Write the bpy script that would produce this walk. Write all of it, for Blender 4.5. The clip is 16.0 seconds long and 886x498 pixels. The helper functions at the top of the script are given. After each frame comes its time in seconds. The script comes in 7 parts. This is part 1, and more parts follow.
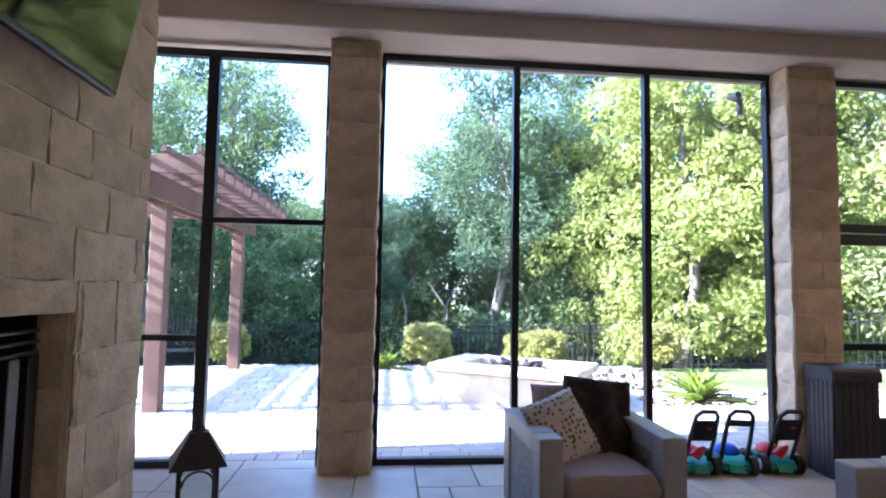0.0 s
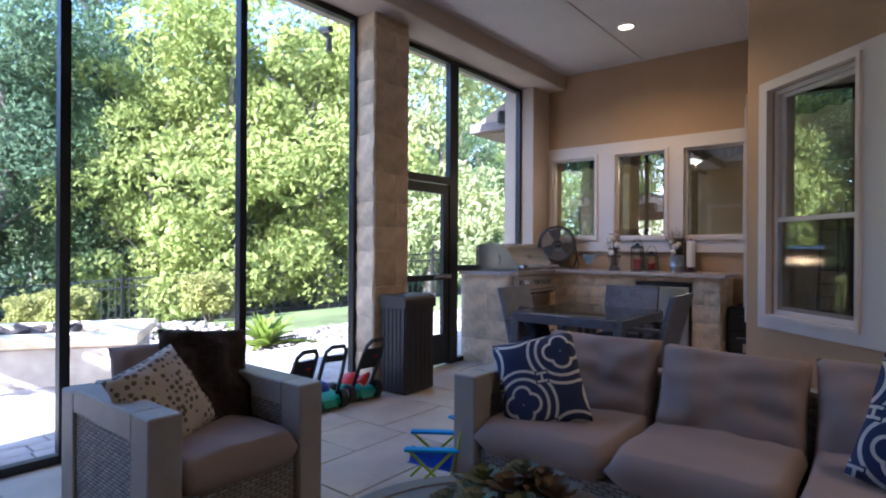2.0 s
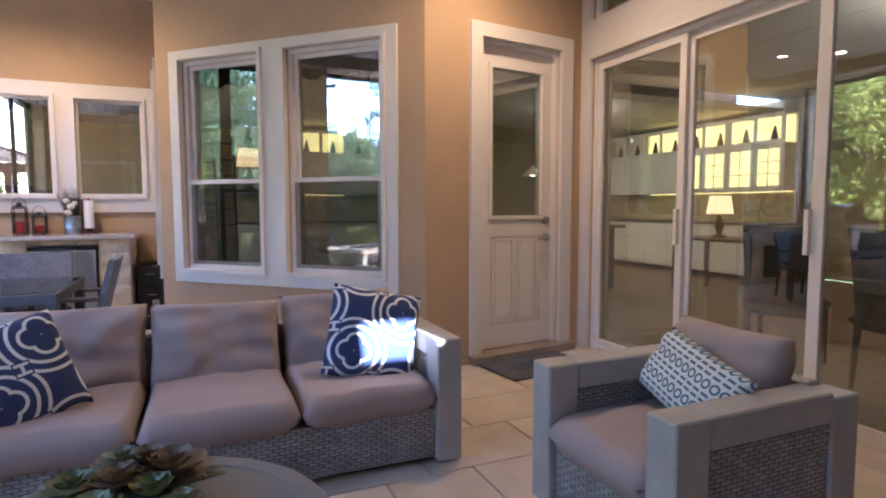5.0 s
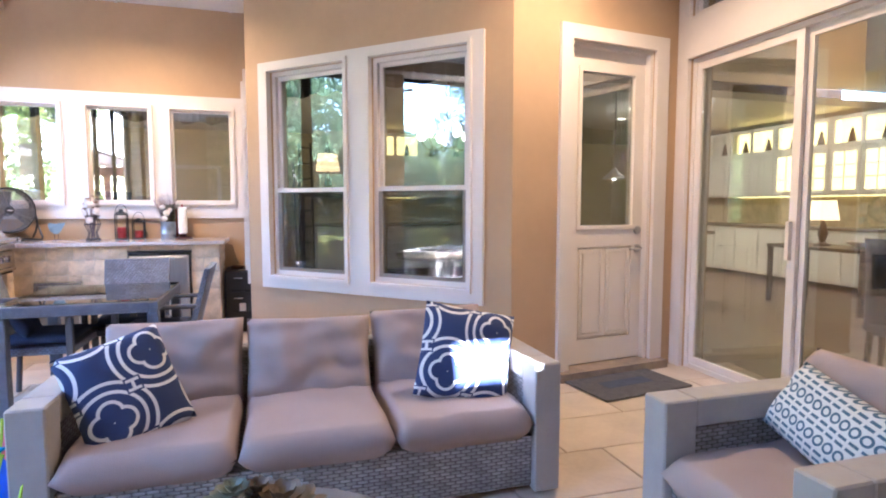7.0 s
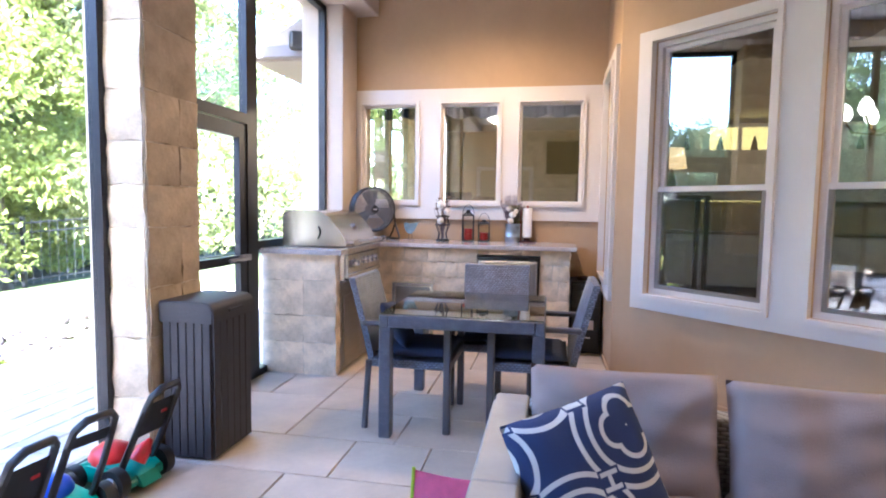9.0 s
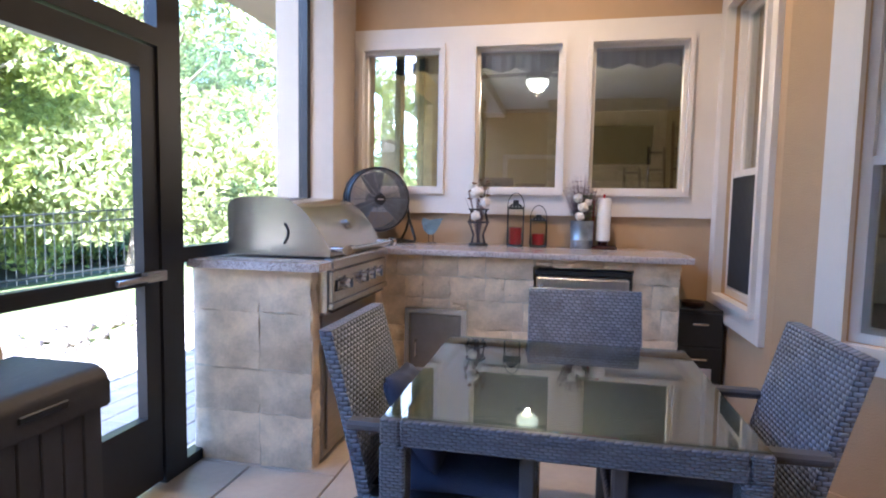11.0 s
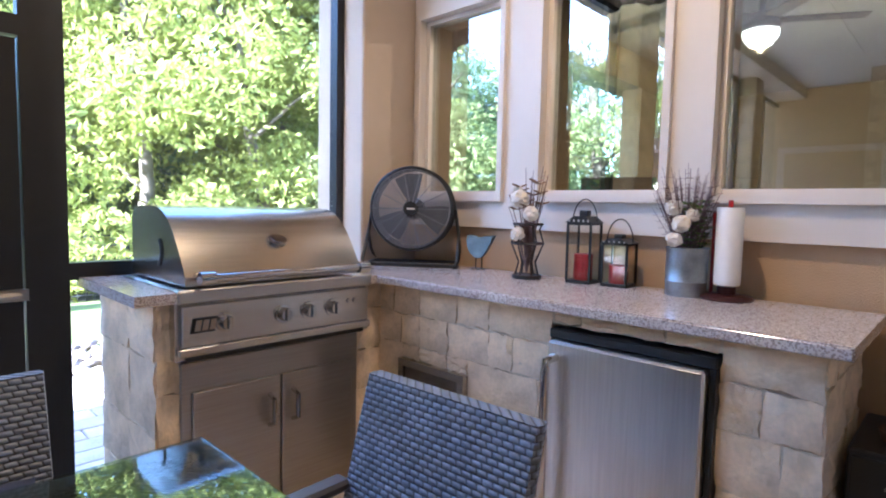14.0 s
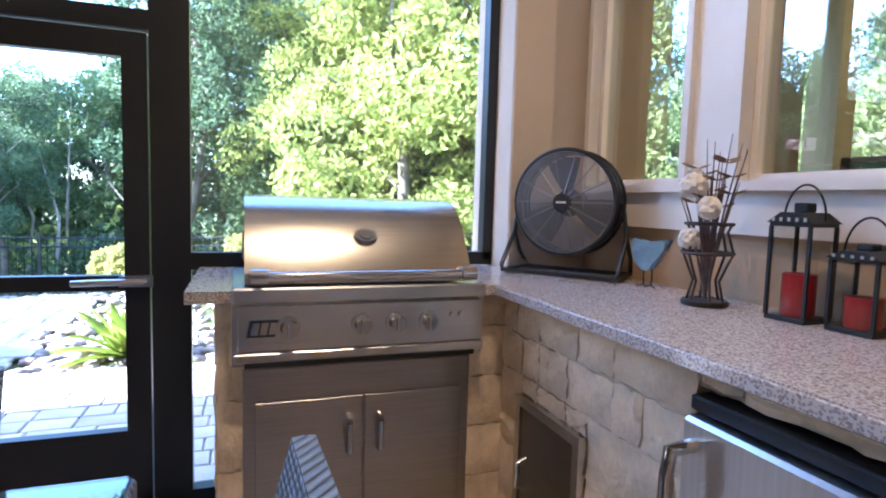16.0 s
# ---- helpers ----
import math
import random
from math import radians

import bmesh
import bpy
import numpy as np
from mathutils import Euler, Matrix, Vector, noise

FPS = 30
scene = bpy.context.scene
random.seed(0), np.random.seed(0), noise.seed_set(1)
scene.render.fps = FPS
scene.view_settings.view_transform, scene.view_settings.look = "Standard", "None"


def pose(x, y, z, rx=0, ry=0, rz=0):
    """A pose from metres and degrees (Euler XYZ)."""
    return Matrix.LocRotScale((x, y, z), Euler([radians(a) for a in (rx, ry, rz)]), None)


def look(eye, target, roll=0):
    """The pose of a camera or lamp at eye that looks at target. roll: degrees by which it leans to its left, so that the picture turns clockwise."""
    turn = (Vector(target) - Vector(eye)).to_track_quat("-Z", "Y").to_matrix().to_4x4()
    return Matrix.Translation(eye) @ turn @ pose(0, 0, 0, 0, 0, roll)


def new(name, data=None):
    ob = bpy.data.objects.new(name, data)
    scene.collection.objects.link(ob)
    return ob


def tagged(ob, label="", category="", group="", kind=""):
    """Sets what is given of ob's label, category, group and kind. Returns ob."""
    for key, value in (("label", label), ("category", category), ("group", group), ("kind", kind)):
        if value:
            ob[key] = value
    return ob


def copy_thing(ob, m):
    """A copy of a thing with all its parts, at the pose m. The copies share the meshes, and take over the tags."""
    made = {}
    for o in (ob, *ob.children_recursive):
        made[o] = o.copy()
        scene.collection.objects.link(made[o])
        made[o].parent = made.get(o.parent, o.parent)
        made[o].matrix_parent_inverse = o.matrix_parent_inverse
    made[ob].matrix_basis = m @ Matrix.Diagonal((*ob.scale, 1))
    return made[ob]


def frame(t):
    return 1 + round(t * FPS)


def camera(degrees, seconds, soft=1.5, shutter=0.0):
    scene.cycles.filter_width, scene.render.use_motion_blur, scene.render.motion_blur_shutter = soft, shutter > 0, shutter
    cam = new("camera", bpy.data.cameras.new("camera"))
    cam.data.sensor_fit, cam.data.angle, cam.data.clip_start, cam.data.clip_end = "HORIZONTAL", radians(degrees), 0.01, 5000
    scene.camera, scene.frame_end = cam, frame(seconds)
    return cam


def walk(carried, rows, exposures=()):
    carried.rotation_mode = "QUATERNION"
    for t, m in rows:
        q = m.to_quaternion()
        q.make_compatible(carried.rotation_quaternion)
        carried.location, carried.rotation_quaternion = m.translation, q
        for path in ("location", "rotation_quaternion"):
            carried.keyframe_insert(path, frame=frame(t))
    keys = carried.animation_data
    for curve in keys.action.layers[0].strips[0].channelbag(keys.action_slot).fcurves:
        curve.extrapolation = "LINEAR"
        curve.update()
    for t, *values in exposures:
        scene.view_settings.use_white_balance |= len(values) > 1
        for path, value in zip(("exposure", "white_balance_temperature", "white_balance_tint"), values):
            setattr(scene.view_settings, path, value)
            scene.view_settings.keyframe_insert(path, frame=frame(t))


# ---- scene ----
cam = camera(76.78, 16.0, 2.0)
ROWS = [
    (0.0, -0.061, -0.102, 1.282, -5.625, 4.054, -0.996),
    (0.5, -0.113, 0.058, 1.253, -18.444, 3.866, -0.937),
    (1.0, -0.104, 0.275, 1.235, -29.823, 3.548, -0.684),
    (1.5, -0.075, 0.437, 1.198, -40.224, 2.319, -0.513),
    (2.0, -0.171, 0.625, 1.155, -51.367, -0.062, -0.333),
    (2.5, -0.187, 0.806, 1.105, -61.088, -2.722, -0.306),
    (3.0, -0.169, 0.972, 1.099, -70.807, -4.021, -0.117),
    (3.5, -0.19, 1.068, 1.106, -81.168, -4.044, 0.041),
    (4.0, -0.282, 1.159, 1.128, -92.101, -4.066, 0.056),
    (4.5, -0.381, 1.205, 1.153, -102.826, -4.292, 0.121),
    (4.7, -0.4, 1.21, 1.165, -107.0, -4.3, 0.1),
    (5.3, -0.42, 1.225, 1.19, -119.5, -4.35, 0.1),
    (5.9, -0.39, 1.24, 1.22, -127.5, -4.4, 0.05),
    (6.4, -0.34, 1.258, 1.245, -124.0, -4.42, 0.0),
    (6.8, -0.285, 1.275, 1.256, -114.5, -4.44, 0.0),
    (7.0, -0.264, 1.31, 1.258, -106.574, -4.436, 0.007),
    (7.5, -0.196, 1.404, 1.269, -92.179, -4.432, -0.242),
    (8.0, -0.01, 1.587, 1.234, -83.89, -4.118, -0.425),
    (8.5, 0.278, 1.821, 1.218, -80.669, -4.041, -0.654),
    (9.0, 0.687, 2.016, 1.245, -79.217, -4.285, -0.831),
    (9.2, 0.877, 2.085, 1.228, -78.907, -4.348, -0.847),
    (10.3, 1.82, 2.60, 1.2, -78.3, -4.4, -0.95),
    (11.3, 2.456, 2.424, 1.18, -78.143, -4.475, -1.037),
    (11.5, 2.605, 2.398, 1.181, -78.027, -4.446, -1.091),
    (12.0, 2.88, 2.239, 1.186, -74.369, -4.295, -1.047),
    (12.5, 3.155, 2.084, 1.211, -67.696, -4.24, -1.054),
    (13.0, 3.382, 1.85, 1.226, -61.229, -4.329, -1.061),
    (13.5, 3.616, 1.675, 1.221, -53.449, -4.302, -1.135),
    (14.0, 3.824, 1.606, 1.223, -46.316, -4.212, -1.237),
    (14.5, 4.034, 1.551, 1.216, -39.822, -4.184, -1.336),
    (15.0, 4.236, 1.537, 1.222, -33.752, -4.294, -1.465),
    (15.5, 4.4, 1.634, 1.194, -26.939, -4.41, -1.558),
    (16.0, 4.558, 1.751, 1.199, -19.558, -4.686, -1.619),
]
EXPOSURES = [(0.0, 3.32, 4850, 18), (0.8, 2.98, 4800, 17), (1.5, 2.82, 4800, 17), (2.2, 3.0, 4850, 17), (3.0, 3.3, 4900, 18), (3.5, 3.5, 4950, 19), (4.5, 3.83, 4960, 19), (6.8, 4.95, 4920, 19), (7.6, 4.93, 4880, 19), (9.0, 4.5, 4940, 17),
             (11.5, 3.94, 4850, 15), (12.5, 3.98, 4770, 15), (13.5, 4.02, 4760, 14), (14.5, 3.96, 4730, 14), (16.0, 3.8, 4740, 14)]
walk(cam, [(t, pose(x, y, z, 90 + pitch, roll, yaw)) for t, x, y, z, yaw, pitch, roll in ROWS], EXPOSURES)

# ---- daylight ----
SUN_TO = Vector((-0.86, -0.10, 0.472)).normalized()
world = bpy.data.worlds.new("sky")
scene.world = world
world.use_nodes = True
wn = world.node_tree.nodes
sky = wn.new("ShaderNodeTexSky")
sky.sky_type = 'NISHITA'
sky.sun_disc = False
sky.sun_elevation = math.asin(SUN_TO.z)
sky.sun_rotation = math.atan2(SUN_TO.x, SUN_TO.y)
wn["Background"].inputs[1].default_value = 0.15
world.node_tree.links.new(sky.outputs[0], wn["Background"].inputs[0])
sun_lamp = bpy.data.lights.new("sun", 'SUN')
sun_lamp.energy, sun_lamp.angle, sun_lamp.color = 4.5, radians(0.5), (1.0, 0.93, 0.82)
sun_ob = new("sun", sun_lamp)
sun_ob.matrix_world = look(SUN_TO * 30, (0, 0, 0))


def lamp(name, kind, loc, energy, color=(1, 0.85, 0.65), size=0.1, target=None):
    d = bpy.data.lights.new(name, kind)
    d.energy, d.color = energy, color
    if kind == 'POINT':
        d.shadow_soft_size = size
    elif kind == 'AREA':
        d.size = size
    elif kind == 'SPOT':
        d.shadow_soft_size, d.spot_size, d.spot_blend = size, radians(155), 0.9
    ob = new(name, d)
    ob.matrix_world = look(loc, target) if target else Matrix.Translation(loc)
    return ob


# ---- materials ----
def mat(name, col, rough=0.6, metal=0.0, var=0.15, scale=6.0, bump=0.0, bscale=60.0, rand=0.0, col2=None, emit=0.0, trans=0.0, stretch=(1, 1, 1), spec=0.5, island=0.0):
    m = bpy.data.materials.new(name)
    m.use_nodes = True
    n, l = m.node_tree.nodes, m.node_tree.links
    b = n["Principled BSDF"]
    b.inputs["Roughness"].default_value = rough
    b.inputs["Metallic"].default_value = metal
    b.inputs["Specular IOR Level"].default_value = spec
    tc = n.new("ShaderNodeTexCoord")
    mp = n.new("ShaderNodeMapping")
    mp.inputs["Scale"].default_value = stretch
    l.new(tc.outputs["Object"], mp.inputs[0])
    big, fine = n.new("ShaderNodeTexNoise"), n.new("ShaderNodeTexNoise")
    big.inputs["Scale"].default_value, big.inputs["Detail"].default_value = scale, 4
    fine.inputs["Scale"].default_value, fine.inputs["Detail"].default_value = scale * 9, 3
    l.new(mp.outputs[0], big.inputs["Vector"])
    l.new(mp.outputs[0], fine.inputs["Vector"])
    mx = n.new("ShaderNodeMix")
    mx.data_type = 'RGBA'
    c2 = col2 or tuple(max(0.0, c * (1 - 2.2 * var)) for c in col)
    c1 = tuple(min(1.0, c * (1 + 0.6 * var)) for c in col)
    mx.inputs[6].default_value, mx.inputs[7].default_value = (*c1, 1), (*c2, 1)
    ad = n.new("ShaderNodeMath")
    ad.operation = 'MULTIPLY_ADD'
    ad.inputs[1].default_value = 0.4
    l.new(fine.outputs[0], ad.inputs[0])
    sc = n.new("ShaderNodeMath")
    sc.operation = 'MULTIPLY_ADD'
    sc.inputs[1].default_value, sc.inputs[2].default_value = 1.6, -0.5
    l.new(big.outputs[0], sc.inputs[0])
    l.new(sc.outputs[0], ad.inputs[2])
    l.new(ad.outputs[0], mx.inputs[0])
    out = mx.outputs[2]
    if rand or island:
        src = n.new("ShaderNodeObjectInfo").outputs["Random"] if rand else n.new("ShaderNodeNewGeometry").outputs["Random Per Island"]
        amount = rand or island
        hs = n.new("ShaderNodeHueSaturation")
        mr = n.new("ShaderNodeMapRange")
        mr.inputs[3].default_value, mr.inputs[4].default_value = 1 - amount, 1 + amount
        l.new(src, mr.inputs[0])
        l.new(mr.outputs[0], hs.inputs["Value"])
        l.new(out, hs.inputs["Color"])
        out = hs.outputs[0]
    l.new(out, b.inputs["Base Color"])
    if bump:
        bt = n.new("ShaderNodeTexNoise")
        bt.inputs["Scale"].default_value, bt.inputs["Detail"].default_value = bscale, 5
        l.new(mp.outputs[0], bt.inputs["Vector"])
        bp = n.new("ShaderNodeBump")
        bp.inputs["Strength"].default_value, bp.inputs["Distance"].default_value = bump, 0.01
        l.new(bt.outputs[0], bp.inputs["Height"])
        l.new(bp.outputs[0], b.inputs["Normal"])
    if emit:
        b.inputs["Emission Color"].default_value, b.inputs["Emission Strength"].default_value = (*col, 1), emit
    if trans:
        b.inputs["Transmission Weight"].default_value = trans
    return m


def math_node(n, l, op, a, b=None, c=None):
    k = n.new("ShaderNodeMath")
    k.operation = op
    for i, v in enumerate((a, b, c)):
        if v is None:
            continue
        if isinstance(v, (int, float)):
            k.inputs[i].default_value = v
        else:
            l.new(v, k.inputs[i])
    return k.outputs[0]


def weave_mat(name, col, col2, wide=0.024, tall=0.0125, rough=0.5, vary=0.35):
    """Flat woven strands, over and under: each crossing is a rounded swelling, shifted by half from row to row."""
    m = mat(name, col, rough, var=0.2, scale=14)
    n, l = m.node_tree.nodes, m.node_tree.links
    b = n["Principled BSDF"]
    tc, sp = n.new("ShaderNodeTexCoord"), n.new("ShaderNodeSeparateXYZ")
    l.new(tc.outputs["Object"], sp.inputs[0])
    u = math_node(n, l, 'DIVIDE', math_node(n, l, 'ADD', sp.outputs[0], sp.outputs[1]), wide)
    v = math_node(n, l, 'DIVIDE', sp.outputs[2], tall)
    row = math_node(n, l, 'FLOOR', v)
    us = math_node(n, l, 'MULTIPLY_ADD', row, 0.5, u)
    fu, fv = math_node(n, l, 'FRACT', us), math_node(n, l, 'FRACT', v)
    hu = math_node(n, l, 'POWER', math_node(n, l, 'SINE', math_node(n, l, 'MULTIPLY', fu, math.pi)), 0.55)
    hv = math_node(n, l, 'POWER', math_node(n, l, 'SINE', math_node(n, l, 'MULTIPLY', fv, math.pi)), 0.6)
    h = math_node(n, l, 'MULTIPLY', hu, hv)
    cell = n.new("ShaderNodeCombineXYZ")
    l.new(math_node(n, l, 'FLOOR', us), cell.inputs[0])
    l.new(row, cell.inputs[1])
    wn_ = n.new("ShaderNodeTexWhiteNoise")
    wn_.noise_dimensions = '2D'
    l.new(cell.outputs[0], wn_.inputs["Vector"])
    lit = n.new("ShaderNodeHueSaturation")
    l.new(math_node(n, l, 'MULTIPLY_ADD', wn_.outputs["Value"], vary, 1 - vary / 2), lit.inputs["Value"])
    l.new(b.inputs["Base Color"].links[0].from_socket, lit.inputs["Color"])
    mx = n.new("ShaderNodeMix")
    mx.data_type = 'RGBA'
    mx.clamp_factor = True
    mx.inputs[6].default_value = (*col2, 1)
    l.new(lit.outputs[0], mx.inputs[7])
    l.new(math_node(n, l, 'MULTIPLY_ADD', h, 2.4, -0.35), mx.inputs[0])
    l.new(mx.outputs[2], b.inputs["Base Color"])
    bp = n.new("ShaderNodeBump")
    bp.inputs["Strength"].default_value, bp.inputs["Distance"].default_value = 0.9, 0.006
    l.new(h, bp.inputs["Height"])
    l.new(bp.outputs[0], b.inputs["Normal"])
    return m


def glass_mat(name, tint=(0.9, 0.93, 0.92), mirror=0.10, rough=0.0):
    """Thin pane: clear, with Fresnel gloss and a faint coating."""
    m = bpy.data.materials.new(name)
    m.use_nodes = True
    n, l = m.node_tree.nodes, m.node_tree.links
    n.remove(n["Principled BSDF"])
    tr, gl, mx = n.new("ShaderNodeBsdfTransparent"), n.new("ShaderNodeBsdfGlossy"), n.new("ShaderNodeMixShader")
    tr.inputs[0].default_value = (*tint, 1)
    gl.inputs["Roughness"].default_value = rough
    fr = n.new("ShaderNodeLayerWeight")
    fr.inputs[0].default_value = 0.5
    pw = n.new("ShaderNodeMath")
    pw.operation = 'POWER'
    pw.inputs[1].default_value = 5.0
    l.new(fr.outputs["Facing"], pw.inputs[0])
    ad = n.new("ShaderNodeMath")
    ad.inputs[1].default_value = mirror + 0.04
    ad.use_clamp = True
    l.new(pw.outputs[0], ad.inputs[0])
    l.new(ad.outputs[0], mx.inputs[0])
    l.new(tr.outputs[0], mx.inputs[1])
    l.new(gl.outputs[0], mx.inputs[2])
    l.new(mx.outputs[0], n["Material Output"].inputs[0])
    return m


STUCCO = mat("stucco", (0.465, 0.315, 0.178), 0.9, var=0.06, scale=2, bump=0.35, bscale=180)
STUCCO_BEAM = mat("beam_stucco", (0.50, 0.41, 0.32), 0.9, var=0.06, scale=2, bump=0.3, bscale=160)
WHITE = mat("white_paint", (0.67, 0.605, 0.535), 0.45, var=0.03, scale=3)
CEIL = mat("ceiling_paint", (0.62, 0.58, 0.54), 0.85, var=0.05, scale=1.5)
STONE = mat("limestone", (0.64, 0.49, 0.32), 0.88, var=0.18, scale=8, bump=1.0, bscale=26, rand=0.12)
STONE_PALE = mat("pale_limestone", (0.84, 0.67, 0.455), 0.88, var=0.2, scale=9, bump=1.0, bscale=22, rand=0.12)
MORTAR = mat("mortar", (0.72, 0.615, 0.455), 0.95, var=0.15, scale=12, bump=0.5, bscale=120)
TILE = mat("floor_tile", (0.57, 0.475, 0.365), 0.38, var=0.13, scale=3.5, bump=0.12, bscale=25, rand=0.08)
GROUT = mat("grout", (0.42, 0.355, 0.285), 0.9, var=0.15, scale=20)
PAVER = mat("paver", (0.50, 0.44, 0.39), 0.85, var=0.14, scale=5, bump=0.4, bscale=60, rand=0.12)
PAVER_FAR = mat("paver_field", (0.50, 0.44, 0.39), 0.85, var=0.14, scale=5, bump=0.4, bscale=60, island=0.12)
SAND = mat("joint_sand", (0.36, 0.31, 0.26), 0.95, var=0.15, scale=20)
BRONZE = mat("dark_bronze_aluminium", (0.018, 0.018, 0.02), 0.42, metal=0.3, var=0.1, scale=10)
GRASS = mat("lawn", (0.17, 0.20, 0.055), 0.95, var=0.35, scale=0.7, bump=0.8, bscale=50)
SOIL = mat("woodland_floor", (0.10, 0.105, 0.055), 0.95, var=0.4, scale=0.5, bump=0.8, bscale=10)
GLASS = glass_mat("window_glass", (0.74, 0.78, 0.75), mirror=0.27)
GLASS_CLEAR = glass_mat("door_glass", (0.82, 0.85, 0.82), mirror=0.13)
GLASS_THIN = glass_mat("lantern_glass", (0.95, 0.96, 0.95), mirror=0.0)
GLASS_TABLE = glass_mat("table_glass", (0.62, 0.70, 0.68), mirror=0.10)


# ---- mesh helpers ----
def box(bm, x0, y0, z0, x1, y1, z1, bevel=0.0, seg=1):
    vs = [bm.verts.new(v) for v in ((x0, y0, z0), (x1, y0, z0), (x1, y1, z0), (x0, y1, z0), (x0, y0, z1), (x1, y0, z1), (x1, y1, z1), (x0, y1, z1))]
    fs = [bm.faces.new([vs[i] for i in f]) for f in ((3, 2, 1, 0), (4, 5, 6, 7), (0, 1, 5, 4), (1, 2, 6, 5), (2, 3, 7, 6), (3, 0, 4, 7))]
    if bevel:
        es = list({e for f in fs for e in f.edges})
        r = bmesh.ops.bevel(bm, geom=es, offset=bevel, segments=seg, affect='EDGES', profile=0.5)
        return list({v for f in r['faces'] for v in f.verts} | {v for v in vs if v.is_valid})
    return vs


def tube(bm, p0, p1, r0, r1=None, seg=10, cap=True):
    r1 = r0 if r1 is None else r1
    p0, p1 = Vector(p0), Vector(p1)
    q = (p1 - p0).to_track_quat('Z', 'Y')
    rings = []
    for p, r in ((p0, r0), (p1, r1)):
        rings.append([bm.verts.new(p + q @ Vector((r * math.cos(a), r * math.sin(a), 0))) for a in (2 * math.pi * i / seg for i in range(seg))])
    for i in range(seg):
        bm.faces.new((rings[0][i], rings[0][(i + 1) % seg], rings[1][(i + 1) % seg], rings[1][i]))
    if cap:
        bm.faces.new(rings[0][::-1])
        bm.faces.new(rings[1])


def path_tube(bm, pts, r, seg=8, closed=False):
    pts = [Vector(p) for p in pts]
    n = len(pts)
    rings = []
    up = None
    for i, p in enumerate(pts):
        a = pts[i - 1] if (i or closed) else p
        c = pts[(i + 1) % n] if (i < n - 1 or closed) else p
        d = (c - a).normalized()
        if up is None:
            up = d.orthogonal().normalized()
        up = (up - d * up.dot(d)).normalized()
        s = d.cross(up)
        rr = r[i] if isinstance(r, (list, tuple)) else r
        rings.append([bm.verts.new(p + (up * math.cos(t) + s * math.sin(t)) * rr) for t in (2 * math.pi * k / seg for k in range(seg))])
    for i in range(n if closed else n - 1):
        A, B = rings[i], rings[(i + 1) % n]
        for k in range(seg):
            bm.faces.new((A[k], A[(k + 1) % seg], B[(k + 1) % seg], B[k]))
    if not closed:
        bm.faces.new(rings[0][::-1])
        bm.faces.new(rings[-1])


def lathe(bm, profile, seg=24, centre=(0, 0)):
    rings = []
    for r, z in profile:
        rings.append([bm.verts.new((centre[0] + r * math.cos(a), centre[1] + r * math.sin(a), z)) for a in (2 * math.pi * i / seg for i in range(seg))])
    for A, B in zip(rings, rings[1:]):
        for k in range(seg):
            bm.faces.new((A[k], A[(k + 1) % seg], B[(k + 1) % seg], B[k]))
    bm.faces.new(rings[0][::-1])
    bm.faces.new(rings[-1])


def prism(bm, outline, axis, lo, hi):
    """Extrudes a closed 2D outline along axis 'x', 'y' or 'z'."""
    def at(u, v, w):
        return {'x': (w, u, v), 'y': (u, w, v), 'z': (u, v, w)}[axis]
    a = [bm.verts.new(at(u, v, lo)) for u, v in outline]
    b = [bm.verts.new(at(u, v, hi)) for u, v in outline]
    n = len(a)
    for i in range(n):
        bm.faces.new((a[i], a[(i + 1) % n], b[(i + 1) % n], b[i]))
    bm.faces.new(a[::-1])
    bm.faces.new(b)


def cushion(bm, sx, sy, sz, puff=0.35, nu=12, nv=12, loc=(0, 0, 0), jitter=0.0, seed=0):
    """A stuffed pad sx by sy by sz about loc: thick in the middle, seamed round its edge."""
    rng = random.Random(seed)
    top, bot = [], []
    for i in range(nu + 1):
        rt, rb = [], []
        for j in range(nv + 1):
            u, v = 2 * i / nu - 1, 2 * j / nv - 1
            e = (1 - abs(u) ** 3.2) * (1 - abs(v) ** 3.2)
            h = sz * 0.5 * ((1 - puff) * min(1.0, e * 6) ** 0.5 + puff * e ** 0.8)
            pin = 1 - 0.035 * (1 - abs(u)) * abs(v) ** 4 - 0.0
            pin2 = 1 - 0.035 * (1 - abs(v)) * abs(u) ** 4
            x, y = u * sx / 2 * pin2, v * sy / 2 * pin
            jz = jitter * (noise.noise(Vector((u * 2.3 + seed * 7.1, v * 2.3, seed))))
            edge = i in (0, nu) or j in (0, nv)
            vt = bm.verts.new((loc[0] + x, loc[1] + y, loc[2] + (0 if edge else h + jz)))
            rt.append(vt)
            rb.append(vt if edge else bm.verts.new((loc[0] + x, loc[1] + y, loc[2] - h + jz * 0.3)))
        top.append(rt)
        bot.append(rb)
    for i in range(nu):
        for j in range(nv):
            bm.faces.new((top[i][j], top[i + 1][j], top[i + 1][j + 1], top[i][j + 1]))
            if len({bot[i][j], bot[i + 1][j], bot[i + 1][j + 1], bot[i][j + 1]}) == 4:
                try:
                    bm.faces.new((bot[i][j], bot[i][j + 1], bot[i + 1][j + 1], bot[i + 1][j]))
                except ValueError:
                    pass


def moved(bm, m, verts=None):
    bmesh.ops.transform(bm, matrix=m, verts=verts or bm.verts)
    return bm


